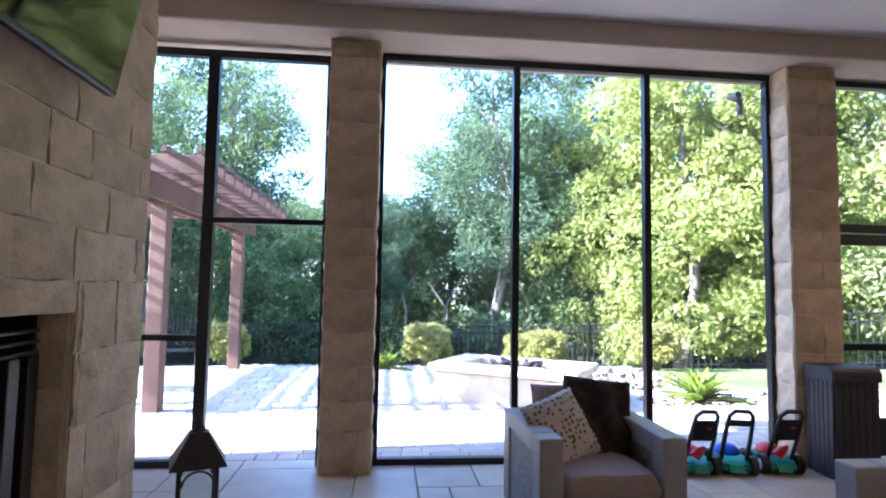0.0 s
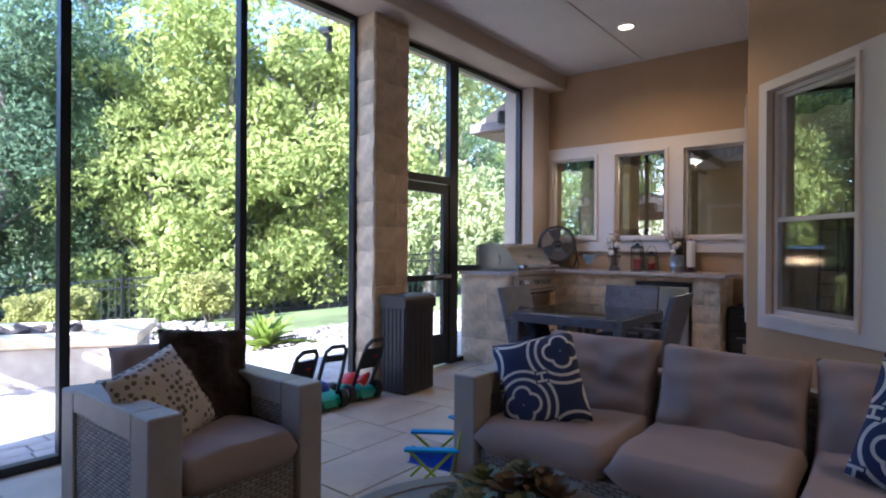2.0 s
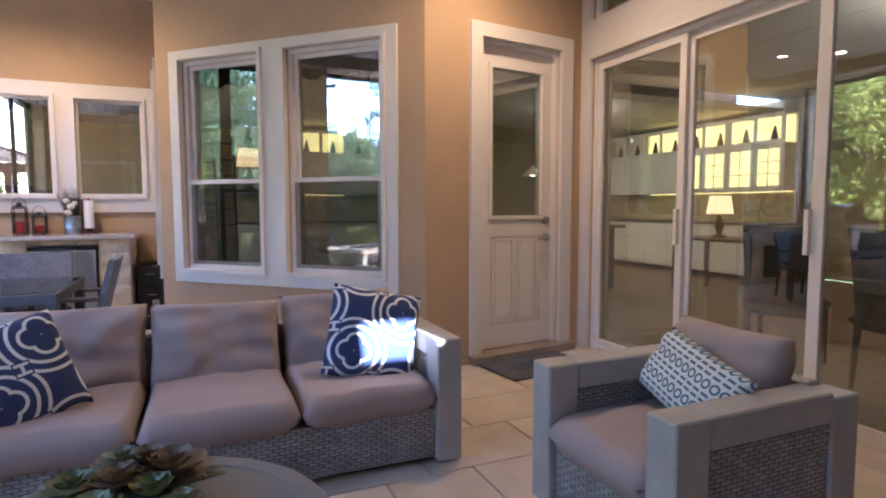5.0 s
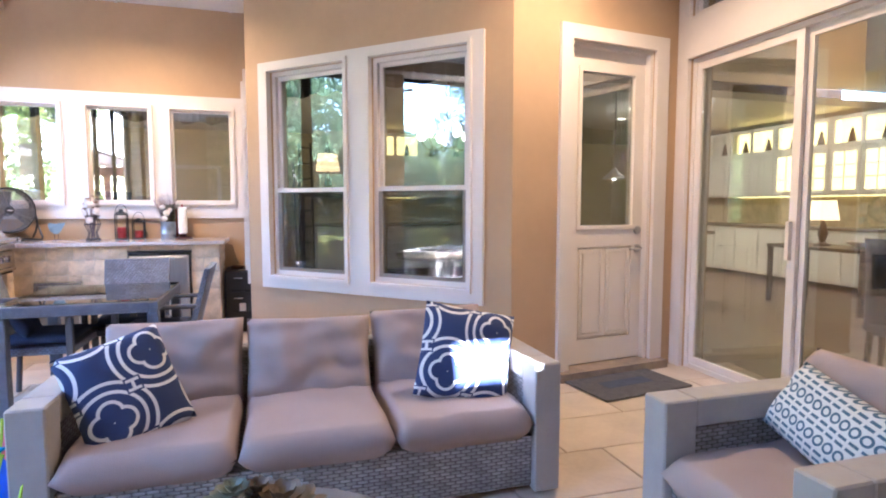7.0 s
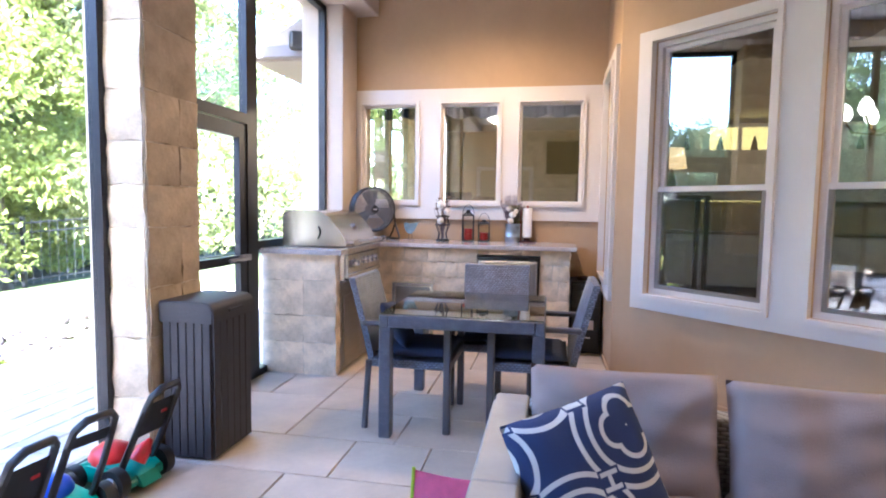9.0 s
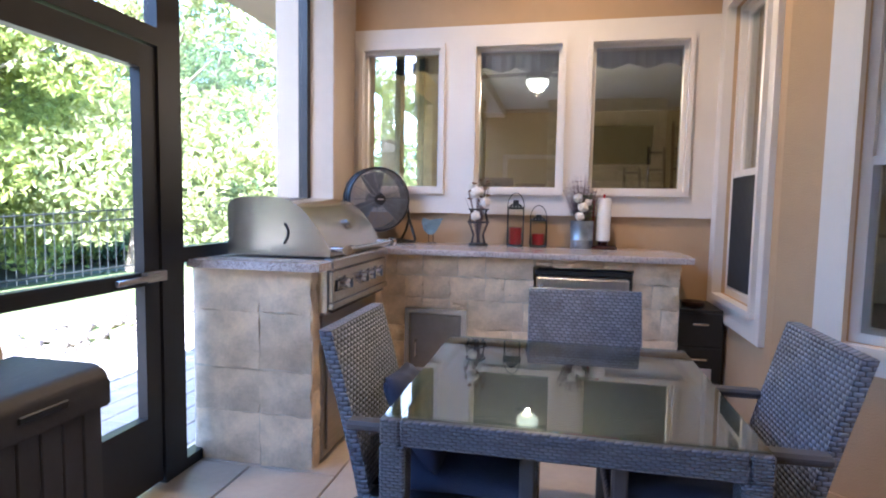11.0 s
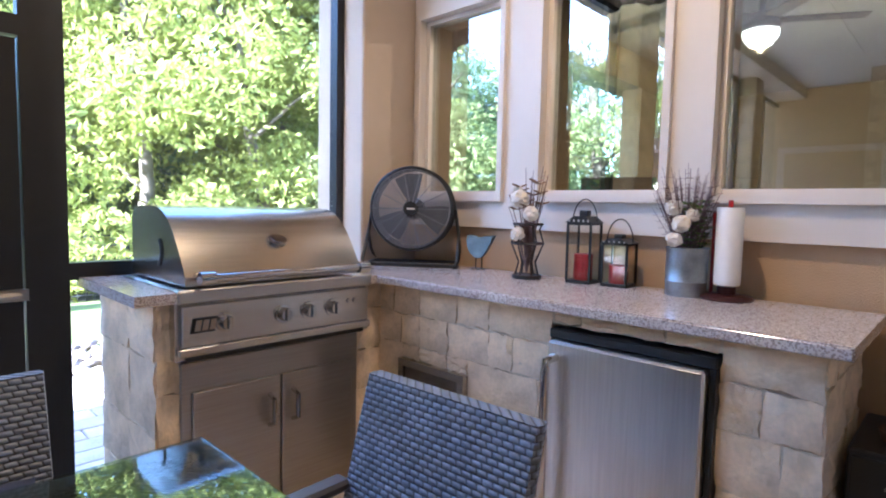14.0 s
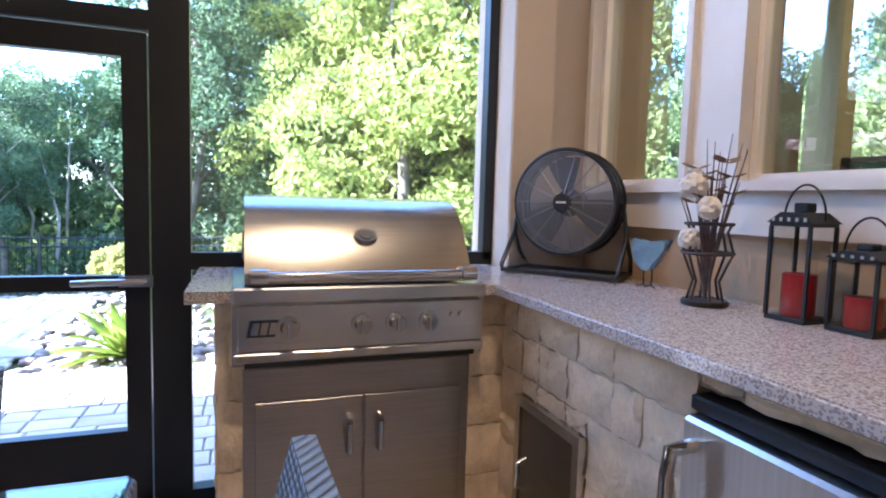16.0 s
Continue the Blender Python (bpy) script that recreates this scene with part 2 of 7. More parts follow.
def mesh_of(name, bm, material, smooth=None):
    bmesh.ops.recalc_face_normals(bm, faces=bm.faces)
    me = bpy.data.meshes.new(name)
    bm.to_mesh(me)
    bm.free()
    for m in (material if isinstance(material, (list, tuple)) else [material]):
        me.materials.append(m)
    if smooth is not None:
        me.shade_smooth()
        if smooth < 180:
            me.set_sharp_from_angle(angle=radians(smooth))
    return me


def part(name, bm, material, parent=None, label="", smooth=None, m=None):
    ob = new(name, mesh_of(name, bm, material, smooth))
    if parent is not None:
        ob.parent = parent
    if m is not None:
        ob.matrix_basis = m
    if label:
        ob["label"] = label
    return ob


def thing(name, m, label, category, group=""):
    ob = new(name)
    ob.empty_display_size = 0.1
    ob.matrix_basis = m
    return tagged(ob, label, category, group)


def structure(name, bm, material, label, category, smooth=None):
    return tagged(part(name, bm, material, smooth=smooth), label, category, kind="structure")


def B():
    return bmesh.new()


def boxpart(name, dims, material, parent=None, bevel=0.004, label="", seg=1, m=None, smooth=None):
    bm = B()
    box(bm, *dims, bevel=bevel, seg=seg)
    return part(name, bm, material, parent, label, smooth, m)

# ---- the large structure ----
CEIL_Z, BEAM_Z = 3.23, 3.06
KX = 6.0            # wall behind the outdoor kitchen
SCR_Y = 4.09        # plane of the insect screens

bm = B()
box(bm, -2.6, -1.95, -0.25, 6.2, 4.22, -0.022)
floor = structure("floor", bm, GROUT, "patio slab laid with pale limestone tiles", "floor")
bm = B()
box(bm, -2.6, -1.95, CEIL_Z, 6.3, 4.3, CEIL_Z + 0.12)
for y in (0.67, 1.70, 2.74):
    box(bm, -2.2, y, CEIL_Z - 0.008, 6.0, y + 0.03, CEIL_Z + 0.01)
ceiling = structure("ceiling", bm, CEIL, "pale painted porch ceiling with thin joint strips", "ceiling")

bm = B()
box(bm, -2.6, 3.68, BEAM_Z, 6.0, 4.30, CEIL_Z + 0.12, 0.01)
structure("beam", bm, STUCCO_BEAM, "tan stucco beam over the screened openings", "beam")
# roof over the porch and the house, closing it from above
bm = B()
prism(bm, [(-6.4, 3.4), (-6.4, 3.5), (4.62, 3.5), (4.62, 3.36)], 'x', -2.9, 11.0)
structure("roof", bm, mat("roof_shingle", (0.16, 0.13, 0.11), 0.9, var=0.3, scale=14, bump=0.5), "brown shingle roof above the porch", "roof")


def wall_panel(bm, a, b, z0, z1, thick, holes=()):
    """A wall from a to b (its seen face), thickness to the left of a->b, with holes (s0, s1, z0, z1)."""
    a, b = Vector((*a, 0)), Vector((*b, 0))
    length = (b - a).length
    d = (b - a).normalized()
    nrm = Vector((-d.y, d.x, 0))
    ss = sorted({0.0, length, *[h[0] for h in holes], *[h[1] for h in holes]})
    zs = sorted({z0, z1, *[h[2] for h in holes], *[h[3] for h in holes]})
    for s0, s1 in zip(ss, ss[1:]):
        for q0, q1 in zip(zs, zs[1:]):
            sm, zm = (s0 + s1) / 2, (q0 + q1) / 2
            if any(h[0] < sm < h[1] and h[2] < zm < h[3] for h in holes):
                continue
            p = [a + d * s0, a + d * s1, a + d * s1 + nrm * thick, a + d * s0 + nrm * thick]
            lo = [bm.verts.new((v.x, v.y, q0)) for v in p]
            hi = [bm.verts.new((v.x, v.y, q1)) for v in p]
            for i in range(4):
                bm.faces.new((lo[i], lo[(i + 1) % 4], hi[(i + 1) % 4], hi[i]))
            bm.faces.new(lo[::-1])
            bm.faces.new(hi)
    bmesh.ops.remove_doubles(bm, verts=bm.verts, dist=0.0005)
    seen = {}
    for f in list(bm.faces):
        seen.setdefault(tuple(round(c, 3) for c in f.calc_center_median()), []).append(f)
    bmesh.ops.delete(bm, geom=[f for fs in seen.values() if len(fs) > 1 for f in fs], context='FACES_ONLY')


P_NE, P_K, P_BAY0, P_BAY1, P_DOOR = (KX, 3.9), (KX, 1.54), (4.96, 1.54), (3.26, -0.23), (3.46, -1.72)
PANES_K = [(3.29, 3.83), (2.50, 3.05), (1.74, 2.31)]
WALL_TOP = 3.3
bm = B()
wall_panel(bm, (KX, 4.3), P_K, 0, WALL_TOP, 0.2, [(4.3 - y1, 4.3 - y0, 1.29, 2.22) for y0, y1 in PANES_K])
structure("wall_east", bm, STUCCO, "tan stucco wall behind the outdoor kitchen", "wall")
bm = B()
wall_panel(bm, P_K, P_BAY0, 0, WALL_TOP, 0.2, [(0.22, 0.86, 0.70, 2.33)])
structure("wall_nook", bm, STUCCO, "short tan stucco return wall with a sash window", "wall")
BAY_LEN = (Vector(P_BAY1) - Vector(P_BAY0)).length
BAY_HOLES = [(0.285, 1.075, 0.665, 2.375), (1.315, 2.135, 0.665, 2.375)]
bm = B()
wall_panel(bm, P_BAY0, P_BAY1, 0, WALL_TOP, 0.2, BAY_HOLES)
structure("wall_bay", bm, STUCCO, "tan stucco bay wall with two sash windows", "wall")
DOOR_LEN = (Vector(P_DOOR) - Vector(P_BAY1)).length
bm = B()
wall_panel(bm, P_BAY1, P_DOOR, 0, WALL_TOP, 0.2, [(0.47, 1.24, 0.0, 2.42)])
structure("wall_door", bm, STUCCO, "tan stucco wall round the half-glazed door", "wall")
SLD_Y = -1.72
bm = B()
wall_panel(bm, (3.66, SLD_Y), (-2.4, SLD_Y), 0, WALL_TOP, 0.2, [(0.32, 3.95, 0.0, 2.36), (0.32, 3.95, 2.66, 3.12)])
structure("wall_south", bm, STUCCO, "tan stucco wall round the sliding doors", "wall")
bm = B()
WX = -2.2
# unseen wall; slot added so the sun falls on the sofa's end pillow
wall_panel(bm, (WX, SLD_Y - 0.2), (WX, 4.3), 0, WALL_TOP, 0.2, [(1.66, 1.97, 2.80, 3.14)])
structure("wall_west", bm, STUCCO, "unseen stucco end wall with a high slot added to shape the sun patch", "wall")
bm = B()
box(bm, 5.62, 3.9, 0.0, 6.02, 4.30, BEAM_Z + 0.02, 0.008)
structure("wall_pier", bm, STUCCO_BEAM, "smooth tan stucco corner pier", "wall")


def bar_frame(bm, u0, u1, z0, z1, w, at, depth, off=0.0):
    """Four bars of width w round an opening; at(u, z, n) gives the place, n out of the wall."""
    for a0, a1, c0, c1 in ((u0, u1, z0, z0 + w), (u0, u1, z1 - w, z1), (u0, u0 + w, z0 + w, z1 - w), (u1 - w, u1, z0 + w, z1 - w)):
        bar(bm, a0, a1, c0, c1, at, off, off + depth)


def bar(bm, u0, u1, z0, z1, at, n0, n1):
    vs = [bm.verts.new(at(u, z, n)) for n in (n0, n1) for u, z in ((u0, z0), (u1, z0), (u1, z1), (u0, z1))]
    for f in ((3, 2, 1, 0), (4, 5, 6, 7), (0, 1, 5, 4), (1, 2, 6, 5), (2, 3, 7, 6), (3, 0, 4, 7)):
        bm.faces.new([vs[i] for i in f])


def on_wall(a, b):
    """Maps (along, z, out) on the wall a->b; out is to the right of a->b, into the porch."""
    a, d = Vector((*a, 0)), (Vector((*b, 0)) - Vector((*a, 0))).normalized()
    out = Vector((d.y, -d.x, 0))
    return lambda u, z, n: a + d * u + out * n + Vector((0, 0, z))


SASH = mat("sash_screen", (0.03, 0.032, 0.035), 0.7, var=0.1, scale=30)


def mesh_mat(name, col, cover):
    """Fine woven wire: mostly see-through, its threads catching some light."""
    m = bpy.data.materials.new(name)
    m.use_nodes = True
    n, l = m.node_tree.nodes, m.node_tree.links
    n.remove(n["Principled BSDF"])
    tr, df, mx = n.new("ShaderNodeBsdfTransparent"), n.new("ShaderNodeBsdfDiffuse"), n.new("ShaderNodeMixShader")
    df.inputs[0].default_value = (*col, 1)
    mx.inputs[0].default_value = cover
    l.new(tr.outputs[0], mx.inputs[1])
    l.new(df.outputs[0], mx.inputs[2])
    l.new(mx.outputs[0], n["Material Output"].inputs[0])
    return m


WIRE = mesh_mat("dark_window_mesh", (0.03, 0.03, 0.032), 0.24)
POOLMESH = mesh_mat("porch_screen_mesh", (0.30, 0.31, 0.32), 0.075)


def sash_window(name, at, u0, u1, z0, z1, meet, label, screen=False):
    """White double-hung window: casing is built apart; frame, two sashes and panes here."""
    bm = B()
    bar_frame(bm, u0, u1, z0, z1, 0.035, at, 0.10, -0.12)
    ob = structure(name, bm, WHITE, label, "window")
    for nm, a, b, off in (("upper_sash", meet - 0.02, z1 - 0.03, -0.085), ("lower_sash", z0 + 0.03, meet + 0.02, -0.055)):
        bm = B()
        bar_frame(bm, u0 + 0.03, u1 - 0.03, a, b, 0.035, at, 0.03, off)
        part(nm, bm, WHITE, ob)
    for a, b, off in ((meet, z1 - 0.05, -0.07), (z0 + 0.05, meet, -0.04)):
        bm = B()
        bar(bm, u0 + 0.05, u1 - 0.05, a, b, at, off, off + 0.004)
        p = part("pane", bm, GLASS, ob)
        p.visible_shadow = False
    if screen:
        bm = B()
        n = 26
        for i in range(n + 1):
            u = u0 + 0.05 + (u1 - u0 - 0.1) * i / n
            bar(bm, u - 0.0055, u + 0.0055, z0 + 0.05, meet - 0.02, at, -0.024, -0.018)
        part("insect_screen", bm, SASH, ob, "dark mesh insect screen")
    else:
        bm = B()
        bar(bm, u0 + 0.04, u1 - 0.04, z0 + 0.04, meet - 0.015, at, -0.021, -0.020)
        part("insect_screen", bm, WIRE, ob, "fine dark insect screen")
    return ob


def casing(name, at, u0, u1, z0, z1, inner, label):
    """Flat white boards round one or more openings, with a raised bead round each."""
    bm = B()
    us = [u0] + [v for a, b in inner for v in (a - 0.015, b + 0.015)] + [u1]
    zi0, zi1 = inner_z[0] - 0.015, inner_z[1] + 0.015
    bar(bm, u0, u1, z0, zi0, at, 0.0, 0.028)
    bar(bm, u0, u1, zi1, z1, at, 0.0, 0.028)
    for a, b in zip(us[0::2], us[1::2]):
        bar(bm, a, b, zi0, zi1, at, 0.0, 0.028)
    for a, b in inner:
        bar_frame(bm, a - 0.03, b + 0.03, zi0 - 0.015, zi1 + 0.015, 0.03, at, 0.05, 0.001)
    return structure(name, bm, WHITE, label, "trim")


K_AT = on_wall((KX, 4.3), P_K)
inner_z = (1.29, 2.22)
casing("trim_1", K_AT, 4.3 - 3.895, 4.3 - 1.56, 1.13, 2.36, [(4.3 - y1, 4.3 - y0) for y0, y1 in PANES_K], "wide white board trim round three windows")
for i, (y0, y1) in enumerate(PANES_K):
    bm = B()
    bar_frame(bm, 4.3 - y1, 4.3 - y0, 1.29, 2.22, 0.022, K_AT, 0.06, -0.06)
    ob = structure("window_%d" % (i + 1), bm, WHITE, "square fixed window in white frame", "window")
    bm = B()
    bar(bm, 4.3 - y1 + 0.02, 4.3 - y0 - 0.02, 1.31, 2.20, K_AT, -0.03, -0.024)
    part("pane", bm, GLASS, ob).visible_shadow = False
BAY_AT = on_wall(P_BAY0, P_BAY1)
inner_z = (0.665, 2.375)
casing("trim_2", BAY_AT, 0.17, 2.25, 0.555, 2.455, [(h[0], h[1]) for h in BAY_HOLES], "white board trim round a pair of sash windows")
for i, h in enumerate(BAY_HOLES):
    sash_window("window_%d" % (i + 4), BAY_AT, h[0], h[1], h[2], h[3], 1.385, "white double-hung sash window in the bay")
N_AT = on_wall(P_K, P_BAY0)
inner_z = (0.70, 2.33)
casing("trim_3", N_AT, 0.02, 0.96, 0.555, 2.455, [(0.22, 0.86)], "white board trim round a sash window")
sash_window("window_6", N_AT, 0.22, 0.86, 0.70, 2.33, 1.385, "white sash window with dark screen below", screen=True)

# half-glazed door beside the bay
D_AT = on_wall(P_BAY1, P_DOOR)
bm = B()
for a, b, c, d in ((0.37, 0.47, 0.0, 2.52), (1.24, 1.36, 0.0, 2.52), (0.47, 1.24, 2.42, 2.52)):
    bar(bm, a, b, c, d, D_AT, 0.0, 0.03)
bar_frame(bm, 0.47, 1.24, -0.03, 2.42, 0.03, D_AT, 0.13, -0.14)
structure("trim_4", bm, WHITE, "white casing round the porch door", "trim")
door = new("door_1")
tagged(door, "closed white half-glazed panel door", "door", kind="structure")
bm = B()
u0, u1, z0, z1 = 0.50, 1.21, 0.07, 2.39
g0, g1, h0, h1 = 0.60, 1.11, 1.10, 2.24
for a, b, c, d in ((u0, g0, z0, z1), (g1, u1, z0, z1), (g0, g1, h1, z1), (g0, g1, z0, 0.25), (g0, g1, 0.95, h0)):
    bar(bm, a, b, c, d, D_AT, -0.10, -0.06)
bar(bm, g0, g1, 0.25, 0.95, D_AT, -0.09, -0.072)
part("leaf", bm, WHITE, door)
for a, b in ((0.62, 0.84), (0.87, 1.09)):
    bm = B()
    bar(bm, a + 0.03, b - 0.03, 0.30, 0.90, D_AT, -0.075, -0.062)
    bar_frame(bm, a, b, 0.27, 0.93, 0.022, D_AT, 0.012, -0.072)
    part("panel", bm, WHITE, door)
bm = B()
bar_frame(bm, g0 - 0.02, g1 + 0.02, h0 - 0.02, h1 + 0.02, 0.03, D_AT, 0.02, -0.065)
part("glazing_bead", bm, WHITE, door)
bm = B()
bar(bm, g0, g1, h0, h1, D_AT, -0.085, -0.08)
part("pane", bm, GLASS, door).visible_shadow = False
STEEL = mat("brushed_steel", (0.68, 0.65, 0.61), 0.27, metal=1.0, var=0.08, scale=4, stretch=(1, 1, 30))
NICKEL = mat("satin_nickel", (0.45, 0.42, 0.38), 0.28, metal=1.0, var=0.05)
bm = B()
for z in (0.93, 1.07):
    p = D_AT(1.16, z, -0.06)
    q = D_AT(1.16, z, -0.045)
    tube(bm, p, q, 0.032, seg=16)
p = D_AT(1.16, 0.93, -0.045)
tube(bm, p, D_AT(1.16, 0.93, -0.005), 0.011)
path_tube(bm, [D_AT(1.16, 0.93, -0.008), D_AT(1.10, 0.93, -0.004), D_AT(1.05, 0.925, -0.006)], 0.011)
part("door_handle", bm, NICKEL, door, "satin nickel lever and deadbolt", smooth=40)
bm = B()
bar(bm, 0.36, 1.36, 0.0, 0.062, D_AT, -0.14, 0.10)
structure("threshold", bm, mat("threshold_stone", (0.30, 0.23, 0.17), 0.7, var=0.2, scale=10), "low brown stone threshold under the door", "step")

# sliding glass doors
S_AT = on_wall((3.66, SLD_Y), (-2.4, SLD_Y))
bm = B()
for a, b, c, d in ((0.20, 0.32, 0.0, 3.2), (3.95, 4.07, 0.0, 3.2), (0.32, 3.95, 2.36, 2.66), (0.32, 3.95, 3.12, 3.2)):
    bar(bm, a, b, c, d, S_AT, 0.0, 0.03)
bar_frame(bm, 0.32, 3.95, 2.66, 3.12, 0.04, S_AT, 0.08, -0.10)
structure("trim_5", bm, WHITE, "white casing round sliding doors and transom", "trim")
bm = B()
bar(bm, 0.36, 3.91, 2.70, 3.08, S_AT, -0.06, -0.054)
tagged(part("window_7", bm, GLASS), "long transom pane over the sliding doors", "window", kind="structure").visible_shadow = False
sl = new("door_2")
tagged(sl, "closed white framed sliding glass doors", "door", kind="structure")
bm = B()
bar_frame(bm, 0.32, 3.95, 0.0, 2.36, 0.035, S_AT, 0.14, -0.16)
part("door_frame", bm, WHITE, sl)
edges = [0.35, 1.23, 2.13, 3.03, 3.92]
for i, (a, b) in enumerate(zip(edges, edges[1:])):
    off = -0.06 - 0.035 * (i % 2)
    bm = B()
    bar_frame(bm, a, b + 0.02, 0.035, 2.325, 0.055, S_AT, 0.03, off)
    leaf = part("sliding_leaf", bm, WHITE, sl)
    bm = B()
    bar(bm, a + 0.05, b - 0.03, 0.09, 2.27, S_AT, off + 0.012, off + 0.017)
    part("pane", bm, GLASS_CLEAR, leaf).visible_shadow = False
bm = B()
for u in (1.20, 2.10):
    bar(bm, u, u + 0.025, 0.92, 1.16, S_AT, -0.03, 0.0)
part("pull_handle", bm, WHITE, sl)

bm = B()
for a, b, at, o in ((0.0, 4.3 - 1.54, K_AT, 0), (0.0, 1.04, N_AT, 0), (0.0, BAY_LEN, BAY_AT, 0), (0.0, 0.37, D_AT, 0)):
    bar(bm, a, b, 0.0, 0.028, at, 0.0, 0.012)
structure("baseboard", bm, STUCCO, "low stucco skirting along the walls", "baseboard")

# insect-screen frames between the stone columns
COL_A, COL_B = (-0.51, -0.15), (2.99, 3.40)
COL_Y = 3.86


def Y_AT(u, z, n):
    return Vector((u, SCR_Y + n, z))


def screen_bay(name, bars, label):
    ob = new(name)
    tagged(ob, label, "screen frame", kind="structure")
    for nm, a, b, c, d in bars:
        bm = B()
        bar(bm, a, b, c, d, Y_AT, -0.03, 0.03)
        part(nm, bm, BRONZE, ob)
    return ob


TOP = BEAM_Z
screen_bay("screen_1", [("sill", -0.15, 2.99, 0.0, 0.045), ("head", -0.15, 2.99, TOP - 0.05, TOP), ("jamb", -0.15, -0.11, 0.045, TOP - 0.05), ("jamb", 2.95, 2.99, 0.045, TOP - 0.05),
                       ("mullion", 0.875, 0.925, 0.045, TOP - 0.05), ("mullion", 1.925, 1.975, 0.045, TOP - 0.05)], "wide black aluminium screen frame between stone columns")
screen_bay("screen_2", [("sill", -2.2, -1.41, 0.0, 0.045), ("head", -2.2, -0.51, TOP - 0.10, TOP - 0.045), ("mullion", -1.41, -1.33, 0.0, TOP - 0.10), ("jamb", -0.55, -0.51, 0.0, TOP - 0.10),
                       ("door_head", -1.33, -0.55, 1.73, 1.77), ("mid_rail", -2.2, -1.41, 0.88, 0.92)], "black aluminium screen bay with a door opening")
screen_bay("screen_3", [("head", 3.40, 5.62, TOP - 0.06, TOP - 0.015), ("jamb", 3.40, 3.44, 0.0, TOP - 0.06), ("mullion", 4.235, 4.37, 0.0, TOP - 0.06), ("jamb", 5.575, 5.62, 0.95, TOP - 0.06),
                       ("sill_rail", 4.37, 5.62, 0.92, 0.985), ("sill", 4.37, 4.50, 0.0, 0.05), ("door_head", 3.44, 4.235, 1.79, 1.86)], "black aluminium screen bay beside the grill")
for nm, a, b, c, d in (("screen_1", -0.12, 2.96, 0.04, TOP - 0.04), ("screen_2", -2.2, -1.40, 0.04, TOP - 0.09), ("screen_2", -1.34, -0.54, 1.76, TOP - 0.09), ("screen_3", 4.36, 5.58, 0.98, TOP - 0.05), ("screen_3", 3.43, 4.24, 1.85, TOP - 0.05)):
    bm = B()
    bar(bm, a, b, c, d, Y_AT, 0.004, 0.005)
    part("mesh_panel", bm, POOLMESH, bpy.data.objects[nm], "fine woven screen mesh")
sd = new("door_3")
tagged(sd, "closed black aluminium screen door", "door", kind="structure")
for nm, a, b, c, d in (("stile", 3.45, 3.54, 0.02, 1.78), ("stile", 4.145, 4.228, 0.02, 1.78), ("top_rail", 3.54, 4.145, 1.69, 1.78), ("mid_rail", 3.54, 4.145, 0.845, 0.90), ("bottom_rail", 3.54, 4.145, 0.02, 0.31)):
    bm = B()
    bar(bm, a, b, c, d, Y_AT, -0.022, 0.022)
    part(nm, bm, BRONZE, sd)
bm = B()
path_tube(bm, [(3.98, SCR_Y - 0.045, 0.875), (4.06, SCR_Y - 0.06, 0.88), (4.14, SCR_Y - 0.055, 0.88), (4.22, SCR_Y - 0.04, 0.88)], 0.012)
box(bm, 4.13, SCR_Y - 0.05, 0.86, 4.24, SCR_Y - 0.02, 0.90)
part("door_handle", bm, NICKEL, sd, "small metal latch handle", smooth=40)

# columns and chimney: cores, faced with stone pieces further down
for k, (a, b) in enumerate((COL_A, COL_B)):
    bm = B()
    box(bm, a + 0.007, COL_Y + 0.007, 0.0, b - 0.007, 4.175, BEAM_Z)
    structure("column_%d" % (k + 1), bm, MORTAR, "square column faced in rough tan limestone blocks", "column")
CH_X, CH_Y0, CH_Y1 = -1.25, 0.62, 2.76
OPEN = (1.12, 2.18, 0.32, 1.17)
bm = B()
wall_panel(bm, (CH_X - 0.004, CH_Y0 + 0.03), (CH_X - 0.004, CH_Y1 - 0.007), 0.0, CEIL_Z, 0.146, [(OPEN[0] - CH_Y0 - 0.03, OPEN[1] - CH_Y0 - 0.03, OPEN[2], OPEN[3])])
box(bm, WX, CH_Y0 + 0.03, 0.0, CH_X - 0.15, OPEN[0] - 0.1, CEIL_Z)
box(bm, WX, OPEN[1] + 0.1, 0.0, CH_X - 0.15, CH_Y1 - 0.007, CEIL_Z)
structure("chimney", bm, MORTAR, "broad tan limestone chimney breast with fireplace", "chimney")

# ---- outside ----
def ground_z(x, y):
    """Level round the house, then falling away behind the garden."""
    k = min(1.0, max(0.0, (y - 8.5) / 8.0))
    return -0.06 - 0.95 * k * k * (3 - 2 * k) - 0.03 * max(0.0, y - 18) * (1 if y < 60 else 60 / y)


bm = B()
xs = [-600, -200, -80, -40] + [-24 + 1.2 * i for i in range(50)] + [45, 90, 200, 600]
ys = [-600, -100, -20, -7, 4.23] + [5 + 0.9 * i for i in range(26)] + [32, 40, 60, 120, 300, 700]
grid = [[bm.verts.new((x, y, ground_z(x, y))) for y in ys] for x in xs]
for i in range(len(xs) - 1):
    for j in range(len(ys) - 1):
        bm.faces.new((grid[i][j], grid[i + 1][j], grid[i + 1][j + 1], grid[i][j + 1]))
ground = structure("ground", bm, GRASS, "sunlit short lawn falling away to the woods", "lawn", smooth=180)

bm = B()
rows_w = [[bm.verts.new((x, y, ground_z(x, y) + 0.03)) for x in (-45, -20, -10, 0, 10, 20, 30, 45)] for y in (15.3, 17, 20, 26, 34)]
for A, C in zip(rows_w, rows_w[1:]):
    for i in range(7):
        bm.faces.new((A[i], A[i + 1], C[i + 1], C[i]))
